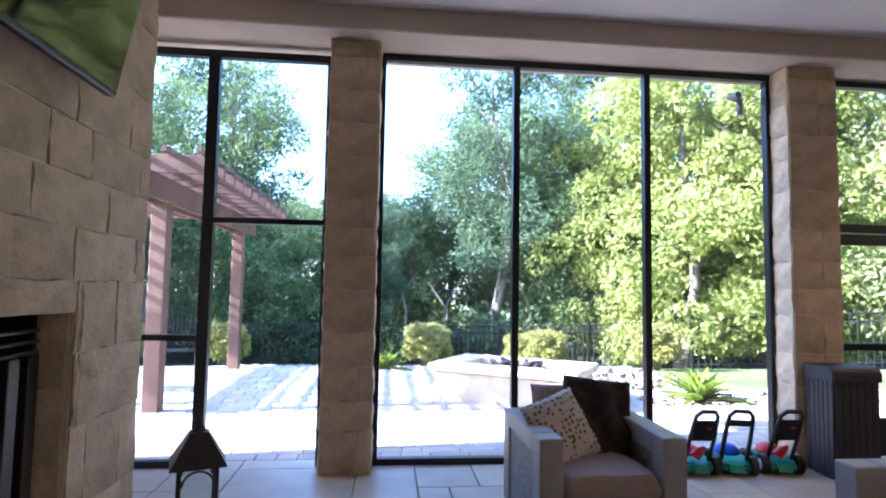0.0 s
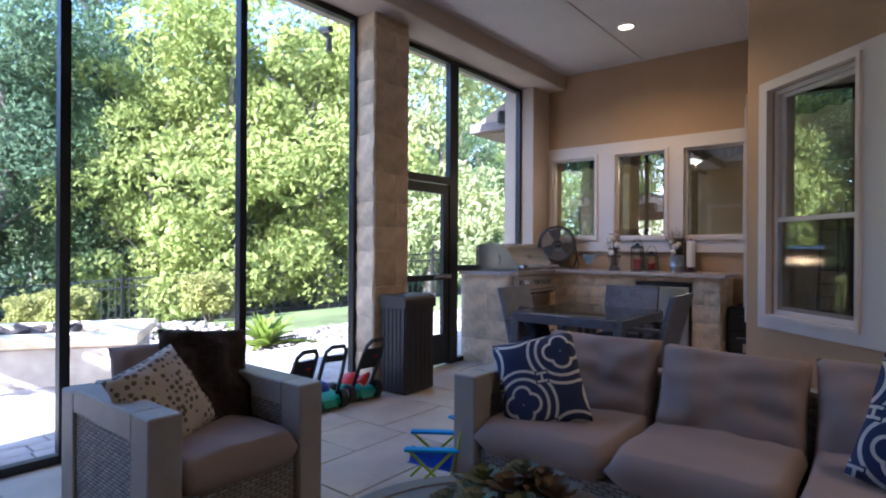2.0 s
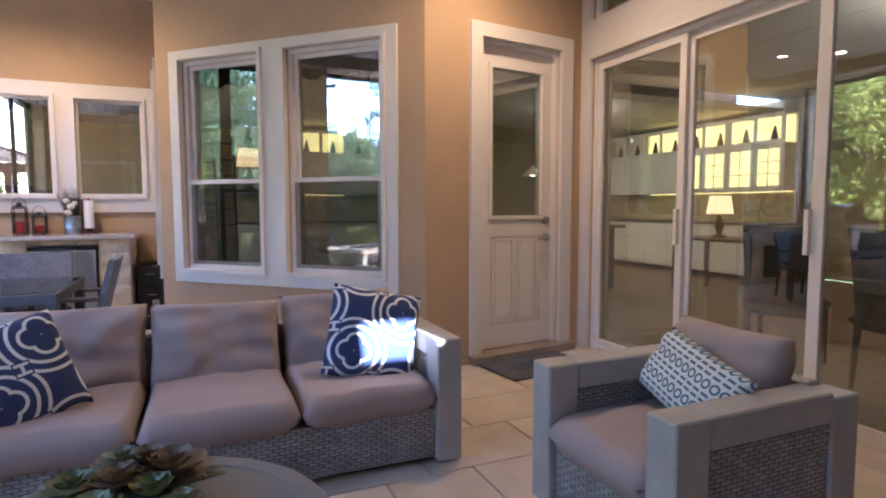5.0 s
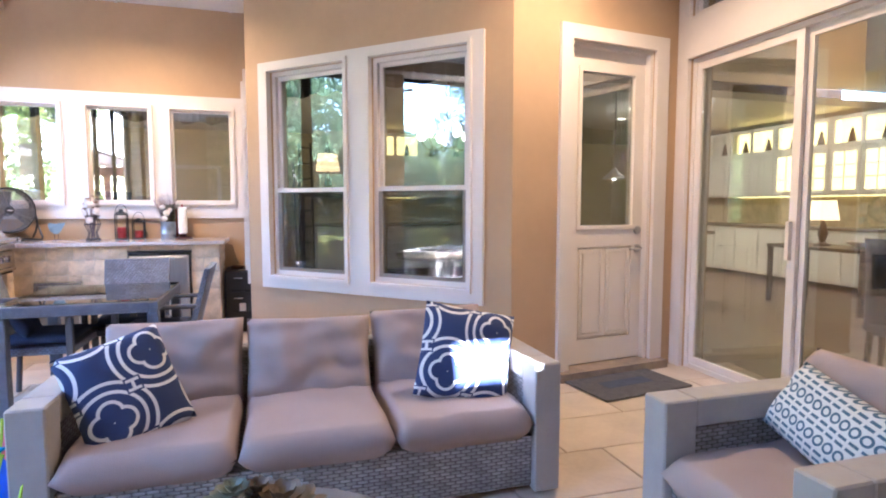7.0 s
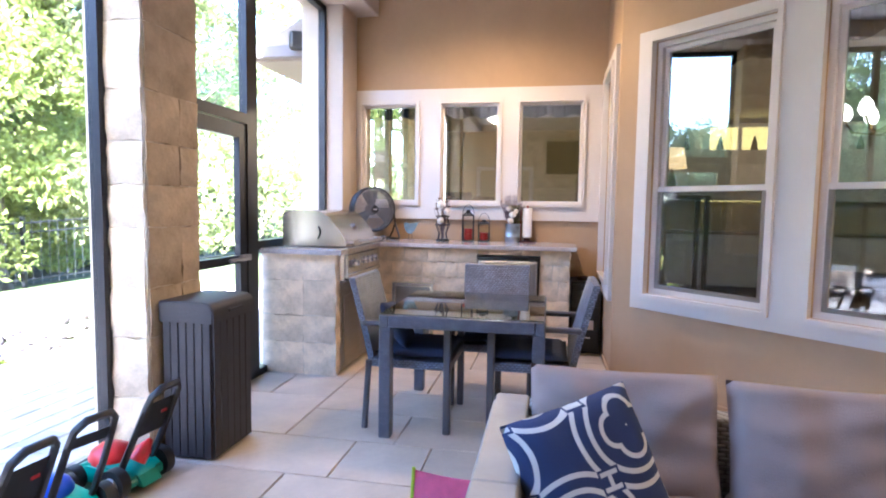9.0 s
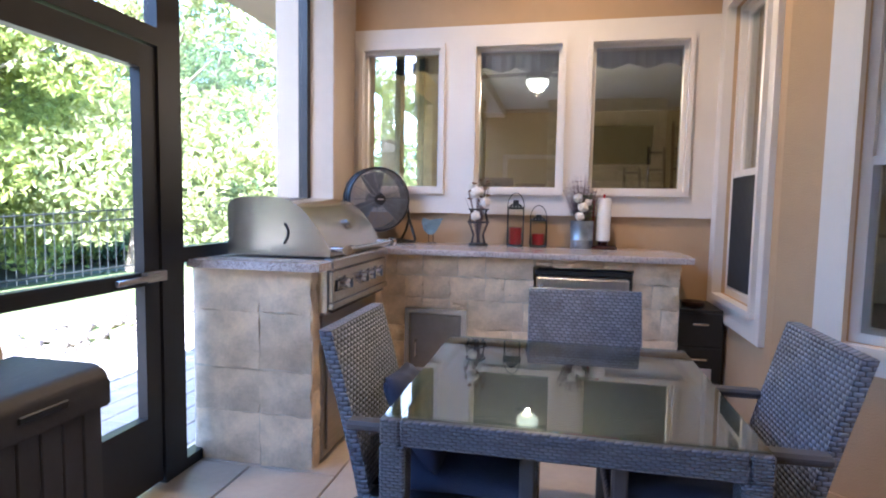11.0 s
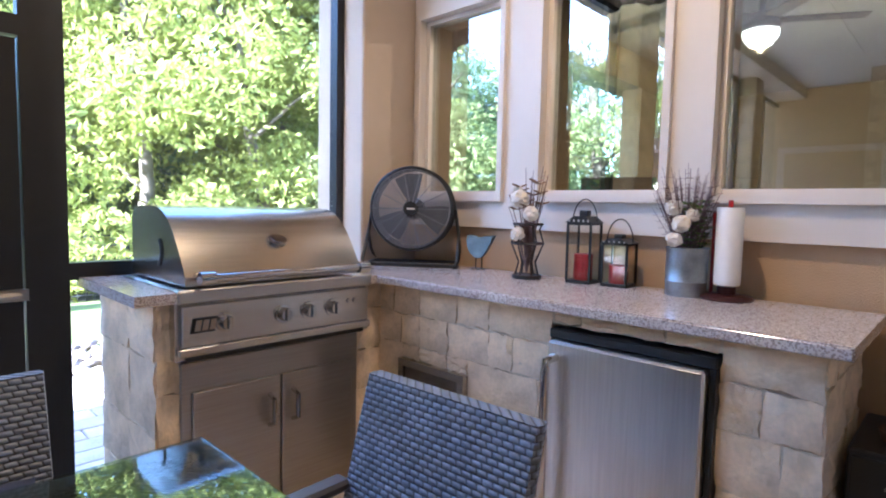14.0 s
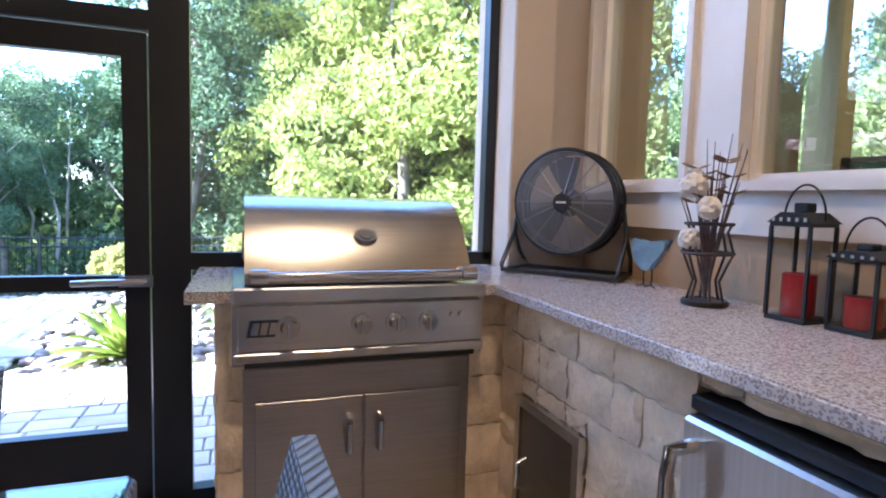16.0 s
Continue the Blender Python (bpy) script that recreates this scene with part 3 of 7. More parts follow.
structure("ground_woods", bm, SOIL, "dark leaf litter under the trees", "ground", smooth=180)

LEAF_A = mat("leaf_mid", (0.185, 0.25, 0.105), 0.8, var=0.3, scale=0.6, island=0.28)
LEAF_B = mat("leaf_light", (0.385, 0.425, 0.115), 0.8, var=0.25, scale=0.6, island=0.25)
# darker leaf: the deep shade among the trees is put into the colour
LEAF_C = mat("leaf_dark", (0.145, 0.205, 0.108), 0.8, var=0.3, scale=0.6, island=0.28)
LEAF_D = mat("leaf_topiary", (0.44, 0.43, 0.13), 0.6, var=0.3, scale=3, island=0.3)
# paler leaf: sun on the eastern trees is put into the colour
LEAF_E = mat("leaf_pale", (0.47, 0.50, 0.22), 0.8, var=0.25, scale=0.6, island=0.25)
LEAF_F = mat("leaf_frond", (0.26, 0.33, 0.045), 0.5, var=0.2, scale=3, island=0.3)
BARK = mat("bark", (0.20, 0.165, 0.125), 0.95, var=0.3, scale=3, bump=0.8, bscale=14)
for lm in (LEAF_A, LEAF_B, LEAF_C, LEAF_D, LEAF_E, LEAF_F):
    nn, ll = lm.node_tree.nodes, lm.node_tree.links
    pb = nn["Principled BSDF"]
    tl, ms = nn.new("ShaderNodeBsdfTranslucent"), nn.new("ShaderNodeMixShader")
    ms.inputs[0].default_value = 0.45
    pb.inputs["Specular IOR Level"].default_value = 0.2
    ll.new(pb.inputs["Base Color"].links[0].from_socket, tl.inputs[0])
    ll.new(pb.outputs[0], ms.inputs[1])
    ll.new(tl.outputs[0], ms.inputs[2])
    ll.new(ms.outputs[0], nn["Material Output"].inputs[0])


def leaf_cloud(name, blobs, count, size, material, seed, hollow=0.55):
    """Many small folded leaves scattered through lumpy clumps (x, y, z, r)."""
    rng = np.random.default_rng(seed)
    blobs = np.array(blobs)
    w = blobs[:, 3] ** 2
    pick = rng.choice(len(blobs), count, p=w / w.sum())
    d = rng.normal(size=(count, 3))
    d /= np.linalg.norm(d, axis=1)[:, None]
    r = blobs[pick, 3] * (hollow + (1 - hollow) * rng.random(count) ** 0.5) * (0.85 + 0.3 * rng.random(count))
    c = blobs[pick, :3] + d * r[:, None] * np.array([1, 1, 0.8])
    s = size * (0.6 + 0.8 * rng.random(count))
    u = rng.normal(size=(count, 3)) + d * 0.4
    u /= np.linalg.norm(u, axis=1)[:, None]
    t = np.cross(u, rng.normal(size=(count, 3)))
    t /= np.linalg.norm(t, axis=1)[:, None]
    a, b = u * s[:, None], t * (s * 0.45)[:, None]
    up = np.cross(u, t) * (s * 0.18)[:, None]
    verts = np.stack([c - a, c + b + up, c + a, c - b + up], 1).reshape(-1, 3)
    me = bpy.data.meshes.new(name)
    me.from_pydata(verts.tolist(), [], [(4 * i, 4 * i + 1, 4 * i + 2, 4 * i + 3) for i in range(count)])
    me.materials.append(material)
    return me


def trunk_mesh(name, height, r, seed, limbs=6, lean=0.03):
    rng = random.Random(seed)
    bm = B()
    n = 7
    pts = [Vector((height * lean * math.sin(i * 1.1 + seed), height * lean * math.cos(i * 0.9 + seed) - height * lean * math.cos(seed), height * i / n)) for i in range(n + 1)]
    path_tube(bm, pts, [r * (1.25 if i == 0 else 1) * (1 - 0.85 * i / n) for i in range(n + 1)], 8)
    for k in range(limbs):
        i = rng.randint(2, n - 1)
        p, a, ln = pts[i], rng.random() * 6.28, height * rng.uniform(0.12, 0.3)
        q = p + Vector((math.cos(a), math.sin(a), 0.7)) * ln
        path_tube(bm, [p, p.lerp(q, 0.5) + Vector((0, 0, 0.06 * ln)), q], [r * 0.4 * (1 - 0.6 * i / n), r * 0.25 * (1 - 0.5 * i / n), 0.012], 6)
    return mesh_of(name, bm, BARK, 60)


def crown_blobs(height, radius, base, n, seed):
    rng = random.Random(seed)
    out = []
    for k in range(n):
        f = rng.random()
        z = height * (base + (1.02 - base) * f)
        rr = radius * (1.0 - 0.75 * abs(f - 0.42) ** 1.3) * rng.uniform(0.25, 1.0)
        a = rng.random() * 6.283
        out.append((rr * math.cos(a), rr * math.sin(a), z, radius * rng.uniform(0.20, 0.36)))
    return out


KINDS = []
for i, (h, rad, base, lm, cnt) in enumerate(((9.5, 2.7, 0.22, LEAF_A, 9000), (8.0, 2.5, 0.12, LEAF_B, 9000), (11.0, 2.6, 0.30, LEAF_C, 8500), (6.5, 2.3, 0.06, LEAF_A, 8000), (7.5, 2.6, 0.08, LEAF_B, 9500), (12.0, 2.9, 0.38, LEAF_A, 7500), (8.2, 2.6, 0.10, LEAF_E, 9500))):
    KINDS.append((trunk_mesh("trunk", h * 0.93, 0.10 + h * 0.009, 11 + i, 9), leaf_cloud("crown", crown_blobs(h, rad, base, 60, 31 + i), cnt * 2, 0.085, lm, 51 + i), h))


def tree(x, y, kind, s, turn, label):
    trunk, crown, h = KINDS[kind]
    ob = thing("tree", Matrix.Translation((x, y, ground_z(x, y) - 0.05)) @ Matrix.Rotation(turn, 4, 'Z') @ Matrix.Diagonal((s, s, s, 1)), label, "tree", "woods behind the garden")
    for nm, me in (("trunk", trunk), ("crown", crown)):
        p = new(nm, me)
        p.parent = ob
    return ob


TREE_LABELS = ["tall leafy tree with mid-green crown in the woods", "bushy light-green tree at the wood's edge", "tall dark-green tree standing in the woods",
               "low dense green tree at the wood's edge", "broad sunlit yellow-green tree at the wood's edge", "tall slender-trunked tree with high open crown", "pale sunlit leafy tree at the wood's edge"]
rng = random.Random(5)
for row, (y, step, x0, x1) in enumerate(((17.6, 3.1, -22, 30), (20.8, 3.3, -27, 36), (25.0, 3.6, -32, 44), (31.0, 3.4, -40, 52))):
    x = x0
    while x < x1:
        # shaded middle of the woods: its gloom is painted through darker leaf kinds
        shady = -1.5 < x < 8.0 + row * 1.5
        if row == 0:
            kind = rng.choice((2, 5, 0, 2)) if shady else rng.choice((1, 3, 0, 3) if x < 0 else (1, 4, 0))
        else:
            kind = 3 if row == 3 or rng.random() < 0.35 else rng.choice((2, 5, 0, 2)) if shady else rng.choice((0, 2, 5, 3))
        s = rng.uniform(0.72, 0.95) if row == 0 else rng.uniform(0.85, 1.1)
        if 4.6 - 0.34 * (y - 1.75) < x < 4.6 - 0.15 * (y - 1.75) or -0.17 * y < x < -0.05 * y:
            s = (2.9 + 0.13 * y) / KINDS[kind][2] * rng.uniform(0.85, 1.05)   # low gap in the wood's edge
        elif x < -0.17 * y:
            s *= 0.8
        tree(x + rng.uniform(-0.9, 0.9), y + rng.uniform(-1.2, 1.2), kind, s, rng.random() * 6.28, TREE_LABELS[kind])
        x += step * rng.uniform(0.8, 1.2)
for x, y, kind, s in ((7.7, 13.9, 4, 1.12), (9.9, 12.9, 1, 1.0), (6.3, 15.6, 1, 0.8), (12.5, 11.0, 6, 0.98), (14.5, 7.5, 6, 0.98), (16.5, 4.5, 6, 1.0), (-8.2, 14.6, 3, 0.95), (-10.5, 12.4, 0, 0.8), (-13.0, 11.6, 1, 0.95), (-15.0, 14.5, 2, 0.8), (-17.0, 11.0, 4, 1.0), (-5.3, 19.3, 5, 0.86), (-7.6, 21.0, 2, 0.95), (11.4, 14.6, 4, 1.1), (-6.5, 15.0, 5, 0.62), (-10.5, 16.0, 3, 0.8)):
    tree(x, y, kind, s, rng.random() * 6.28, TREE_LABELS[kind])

# undergrowth under the trees and behind the fence
for i, (lm, cnt, sd) in enumerate(((LEAF_A, 26000, 3), (LEAF_C, 24000, 4), (LEAF_B, 7000, 8))):
    r2 = random.Random(sd)
    bl = []
    for k in range(170):
        x, y = r2.uniform(-26, 32), 16.4 + r2.random() ** 1.6 * 6
        rr = r2.uniform(0.35, 0.95)
        bl.append((x, y, ground_z(x, y) + rr * r2.uniform(0.5, 1.7), rr))
    ob = new("undergrowth", leaf_cloud("undergrowth", bl, cnt, 0.11, lm, 70 + sd, 0.4))
    tagged(ob, "dense green bushes and saplings along the fence", "undergrowth", kind="stuff")
bm = B()
r2 = random.Random(12)
for k in range(70):
    x, y = r2.uniform(-20, 26), r2.uniform(16.5, 19.5)
    z = ground_z(x, y)
    path_tube(bm, [(x, y, z), (x + r2.uniform(-0.3, 0.3), y, z + 1.6), (x + r2.uniform(-0.8, 0.8), y, z + r2.uniform(2.5, 5))], [0.045, 0.035, 0.012], 5)
tagged(part("sapling_stems", bm, mat("pale_bark", (0.36, 0.31, 0.25), 0.9, var=0.3, scale=4), smooth=60), "thin pale stems between the trees", "saplings", kind="stuff")

# black metal fence
IRON = mat("black_iron", (0.012, 0.013, 0.014), 0.5, metal=0.2, var=0.1)


bm = B()
tube(bm, (0, 0, 0.05), (0, 0, 1.25), 0.008, seg=4)
PICKET = mesh_of("picket", bm, IRON)


def fence_run(a, b):
    fe = thing("fence", Matrix.Translation((a[0], a[1], 0)), "black metal picket fence along the garden's edge", "fence", "garden fence")
    v = Vector((b[0] - a[0], b[1] - a[1]))
    n = max(1, round(v.length / 2.4))
    for k in range(n):
        p, q = v * (k / n), v * ((k + 1) / n)
        zp, zq = ground_z(a[0] + p.x, a[1] + p.y), ground_z(a[0] + q.x, a[1] + q.y)
        bm = B()
        box(bm, p.x - 0.03, p.y - 0.03, zp - 0.1, p.x + 0.03, p.y + 0.03, zp + 1.32)
        part("post", bm, IRON, fe)
        for h in (0.15, 1.02, 1.2):
            bm = B()
            tube(bm, (p.x, p.y, zp + h), (q.x, q.y, zq + h), 0.016, seg=4)
            part("rail", bm, IRON, fe)
        m = 18
        for i in range(1, m):
            c = p.lerp(q, i / m)
            pk = new("picket", PICKET)
            pk.parent = fe
            pk.location = (c.x, c.y, zp + (zq - zp) * i / m)


fence_run((-18, 14.2), (3.0, 15.2))
fence_run((3.0, 15.2), (13.5, 9.0))
fence_run((13.5, 9.0), (15.5, 2.0))

# clipped bushes
TOPI = leaf_cloud("foliage", [(0.26 * math.cos(a), 0.26 * math.sin(a), 0.30 + 0.30 * (k % 3) / 2 * 1.0, 0.17) for k, a in enumerate([0.52 * i for i in range(12)])] + [(0, 0, 0.5, 0.24), (0, 0, 0.3, 0.2), (0.1, 0.1, 0.62, 0.18), (-0.12, 0, 0.62, 0.18)], 5200, 0.035, LEAF_D, 91, 0.7)


def stem_mesh():
    bm = B()
    for dx in (-0.04, 0.03, 0.0):
        path_tube(bm, [(dx, dx, -0.1), (dx * 2, -dx, 0.2), (dx * 3, dx, 0.5)], [0.03, 0.025, 0.012], 6)
    return mesh_of("stem", bm, BARK, 60)


STEM = stem_mesh()
for x, y, s in ((0.66, 9.9, 1.05), (3.1, 10.9, 1.0), (4.75, 9.6, 1.1), (-3.2, 11.2, 1.15), (-4.9, 10.8, 1.1), (2.75, 11.4, 0.95)):
    ob = thing("clipped_bush", Matrix.Translation((x, y, ground_z(x, y))) @ Matrix.Diagonal((s, s, s, 1)), "clipped yellow-green bush in the garden bed", "bush", "clipped bushes")
    for nm, me in (("stem", STEM), ("foliage", TOPI)):
        p = new(nm, me)
        p.parent = ob

# spiky fronds
bm = B()
r2 = random.Random(44)
for k in range(46):
    a, el, ln = r2.random() * 6.28, r2.uniform(0.25, 1.35), r2.uniform(0.42, 0.66)
    prev = None
    for i in range(7):
        f = i / 6
        p = Vector((math.cos(a) * math.cos(el) * ln * f, math.sin(a) * math.cos(el) * ln * f, ln * (math.sin(el) * f - 0.30 * f * f)))
        side = Vector((-math.sin(a), math.cos(a), 0)) * (0.055 * (1 - f ** 2) + 0.004)
        cur = (bm.verts.new(p + side + Vector((0, 0, 0.02))), bm.verts.new(p), bm.verts.new(p - side + Vector((0, 0, 0.02))))
        if prev:
            bm.faces.new((prev[0], prev[1], cur[1], cur[0]))
            bm.faces.new((prev[1], prev[2], cur[2], cur[1]))
        prev = cur
FROND = mesh_of("fronds", bm, LEAF_F, 60)
for x, y, s in ((3.72, 6.42, 1.0), (-0.1, 9.0, 0.95)):
    ob = thing("sago_palm", Matrix.Translation((x, y, ground_z(x, y) + 0.03)) @ Matrix.Diagonal((s, s, s, 1)), "spiky yellow-green palm in the rock bed", "plant")
    p = new("fronds", FROND)
    p.parent = ob

# rock beds
ROCK = mat("river_rock", (0.36, 0.29, 0.25), 0.85, var=0.25, scale=10, island=0.35)
rr = np.random.default_rng(7)
verts, faces = [], []
ico = [(-1, 1.618, 0), (1, 1.618, 0), (-1, -1.618, 0), (1, -1.618, 0), (0, -1, 1.618), (0, 1, 1.618), (0, -1, -1.618), (0, 1, -1.618), (1.618, 0, -1), (1.618, 0, 1), (-1.618, 0, -1), (-1.618, 0, 1)]
icf = [(0, 11, 5), (0, 5, 1), (0, 1, 7), (0, 7, 10), (0, 10, 11), (1, 5, 9), (5, 11, 4), (11, 10, 2), (10, 7, 6), (7, 1, 8), (3, 9, 4), (3, 4, 2), (3, 2, 6), (3, 6, 8), (3, 8, 9), (4, 9, 5), (2, 4, 11), (6, 2, 10), (8, 6, 7), (9, 8, 1)]
for x0, x1, y0, y1, cnt in ((3.1, 8.5, 6.05, 7.2, 900), (-2.5, 3.0, 9.2, 10.0, 420), (3.0, 4.4, 7.0, 10.0, 250)):
    for k in range(cnt):
        c = np.array([rr.uniform(x0, x1), rr.uniform(y0, y1), 0.0])
        c[2] = ground_z(c[0], c[1]) + 0.03
        s = rr.uniform(0.03, 0.075) * np.array([1.2, 1.0, 0.6]) / 1.9
        base = len(verts)
        verts += [tuple(c + np.array(v) * s * rr.uniform(0.8, 1.2, 3)) for v in ico]
        faces += [tuple(base + i for i in f) for f in icf]
me = bpy.data.meshes.new("rock_bed")
me.from_pydata(verts, [], faces)
me.materials.append(ROCK)
me.shade_smooth()
tagged(new("rock_bed", me), "bed of rounded grey-brown river rocks", "rocks", kind="stuff")

# raised stone fire table on the patio
CONC = mat("cast_stone", (0.55, 0.49, 0.42), 0.85, var=0.18, scale=6, bump=0.5, bscale=40)
fp = thing("fire_pit", pose(0.72, 7.05, -0.02, 0, 0, -32), "low raised pale stone fire pit on the patio", "fire pit")
boxpart("base", (0.05, -0.50, 0.0, 1.72, 0.50, 0.34), CONC, fp, 0.02)
bm = B()
for a, b, c, d in ((0, -0.56, 1.78, -0.28), (0, 0.28, 1.78, 0.56), (0, -0.28, 0.35, 0.28), (1.43, -0.28, 1.78, 0.28)):
    box(bm, a, b, 0.34, c, d, 0.43, 0.015)
part("coping", bm, STONE_PALE, fp)
bm = B()
r2 = random.Random(3)
for k in range(8):
    x = r2.uniform(0.45, 1.3)
    tube(bm, (x, r2.uniform(-0.2, 0.2), 0.40), (x + r2.uniform(-0.3, 0.3), r2.uniform(-0.2, 0.2), 0.45), 0.04, 0.03, 7)
part("log", bm, mat("charred_log", (0.09, 0.07, 0.06), 0.9, var=0.3, scale=20), fp, "charred logs")

# pergola
PERG = mat("stained_timber", (0.17, 0.085, 0.055), 0.7, var=0.25, scale=4, stretch=(1, 1, 0.2), bump=0.3, bscale=30)
pg = thing("pergola", Matrix.Translation((-2.4, 5.9, -0.05)), "brown stained timber pergola over the patio", "pergola")
for x in (0.0, -3.4):
    for y in (0.0, 3.0):
        boxpart("post", (x - 0.08, y - 0.08, 0.0, x + 0.08, y + 0.08, 2.25), PERG, pg, 0.008)
for x in (0.0, -3.4):
    for dx in (-0.11, 0.07):
        boxpart("beam", (x + dx, -0.6, 2.15, x + dx + 0.045, 3.6, 2.40), PERG, pg, 0.006)
for i in range(11):
    y = -0.45 + 0.39 * i
    boxpart("rafter", (-4.0, y, 2.40, 0.62, y + 0.05, 2.58), PERG, pg, 0.006)
for i in range(15):
    x = -3.9 + 0.315 * i
    boxpart("slat", (x, -0.6, 2.58, x + 0.045, 3.6, 2.63), PERG, pg, 0.0)
# black metal patio chairs under the pergola
for x, y, rz in ((-2.9, 8.0, 20), (-3.3, 7.1, 100)):
    ch = thing("garden_chair", pose(x, y, -0.04, 0, 0, rz), "black metal garden chair under the pergola", "chair", "chairs under the pergola")
    bm = B()
    for a in (-0.22, 0.22):
        path_tube(bm, [(a, -0.25, 0), (a, -0.25, 0.6), (a, 0.25, 0.62), (a, 0.27, 0)], 0.014, 6)
        path_tube(bm, [(a, 0.22, 0.42), (a, 0.30, 0.9)], 0.014, 6)
    part("frame", bm, IRON, ch)
    bm = B()
    for i in range(8):
        box(bm, -0.22, -0.22 + 0.055 * i, 0.41, 0.22, -0.19 + 0.055 * i, 0.42)
        box(bm, -0.21 + 0.055 * i, 0.24, 0.45, -0.19 + 0.055 * i, 0.26, 0.88)
    part("slats", bm, IRON, ch)

# neighbouring wing of the house with its eave
bm = B()
prism(bm, [(4.31, 2.64), (4.90, 2.64), (4.90, 2.78), (4.31, 3.10)], 'x', 5.87, 12.0)
prism(bm, [(4.30, 2.88), (4.30, 3.10), (2.2, 4.3), (-7.0, 4.3), (-7.0, 2.88)], 'x', 6.32, 12.0)
structure("roof_wing", bm, mat("soffit_tan", (0.30, 0.235, 0.18), 0.8, var=0.1, scale=3), "tan eave and roof of the neighbouring wing", "roof")

bm = B()
box(bm, 5.80, 4.31, 2.66, 5.87, 4.96, 2.78, 0.012)
box(bm, 5.87, 4.90, 2.66, 12.0, 4.96, 2.78, 0.012)
tagged(part("roof_gutter", bm, mat("gutter_taupe", (0.15, 0.12, 0.105), 0.5, var=0.08)), "taupe metal gutter along the wing's eave", "gutter")

# ---- rooms behind the glass ----
bm = B()
box(bm, 6.22, -8.0, -0.1, 12.0, 4.2, -0.01)
box(bm, -2.6, -8.0, -0.1, 6.22, -1.94, -0.01)
prism(bm, [(3.7, -1.94), (6.22, -1.94), (6.22, 1.34), (5.05, 1.34), (3.46, -0.3)], 'z', -0.1, -0.01)
structure("floor_inside", bm, mat("dark_wood_floor", (0.16, 0.10, 0.065), 0.4, var=0.25, scale=3, stretch=(6, 1, 1)), "dark wooden floor inside the house", "floor")
INW = mat("cream_wall", (0.54, 0.43, 0.235), 0.8, var=0.05, scale=2)
bm = B()
box(bm, 11.8, -8.0, 0, 12.0, 4.3, 3.0)
box(bm, -2.6, -8.2, 0, 12.0, -8.0, 3.0)
wall_panel(bm, (6.2, 4.1), (12.0, 4.1), 0, 3.0, 0.2, [(0.27, 1.60, 0.9, 2.45), (1.75, 3.05, 0.9, 2.45)])
box(bm, -2.8, -8.2, 0, -2.6, SLD_Y - 0.2, 3.0)
structure("wall_inside", bm, INW, "cream painted walls of the rooms inside", "wall")
bm = B()
box(bm, 6.22, -8.0, 2.75, 12.0, 4.1, 2.85)
box(bm, -2.6, -8.0, 2.98, 6.22, -1.94, 3.08)
prism(bm, [(3.7, -1.94), (6.22, -1.94), (6.22, 1.34), (5.05, 1.34), (3.46, -0.3)], 'z', 2.98, 3.08)
structure("ceiling_inside", bm, mat("inside_ceiling", (0.70, 0.66, 0.58), 0.9, var=0.03), "cream ceiling of the rooms inside", "ceiling")

# ---- materials of the furniture ----
ARMGREY = mat("grey_wrapped_frame", (0.36, 0.335, 0.30), 0.5, var=0.08, scale=8)
WICKER = weave_mat("grey_wicker", (0.33, 0.315, 0.295), (0.085, 0.075, 0.07), 0.046, 0.0145)
WICKER_DK = weave_mat("slate_wicker", (0.19, 0.215, 0.285), (0.035, 0.038, 0.052), 0.025, 0.0125, 0.36)
TAUPE = mat("taupe_canvas", (0.335, 0.262, 0.235), 0.9, var=0.035, scale=5, bump=0.35, bscale=260)
NAVY = mat("navy_canvas", (0.030, 0.042, 0.085), 0.85, var=0.1, scale=6, bump=0.3, bscale=220)
DARKFUR = mat("brown_throw", (0.050, 0.034, 0.028), 1.0, var=0.35, scale=25, bump=1.0, bscale=120)
SLATE = mat("slate_table", (0.15, 0.155, 0.17), 0.45, var=0.1, scale=4, bump=0.1)
WICKER_TABLE = weave_mat("table_wicker", (0.135, 0.145, 0.18), (0.06, 0.065, 0.082), 0.020, 0.008, 0.4, 0.2)
FRAME_DK = mat("dark_grey_tube", (0.085, 0.085, 0.095), 0.4, var=0.08, metal=0.2)
BLACK = mat("black_plastic", (0.015, 0.015, 0.016), 0.45, var=0.1)
CHROME = mat("polished_steel", (0.62, 0.61, 0.60), 0.10, metal=1.0, var=0.03)


def fabric_pattern(name, base, ink, build):
    """Two-colour printed cloth: build(nodes, links, uvw) returns a 0..1 mask socket."""
    m = mat(name, base, 0.9, var=0.05, scale=6, bump=0.3, bscale=240)
    n, l = m.node_tree.nodes, m.node_tree.links
    b = n["Principled BSDF"]
    tc = n.new("ShaderNodeTexCoord")
    mask = build(n, l, tc.outputs["Object"])
    mx = n.new("ShaderNodeMix")
    mx.data_type = 'RGBA'
    l.new(b.inputs["Base Color"].links[0].from_socket, mx.inputs[6])
    mx.inputs[7].default_value = (*ink, 1)
    l.new(mask, mx.inputs[0])
    l.new(mx.outputs[2], b.inputs["Base Color"])
    return m


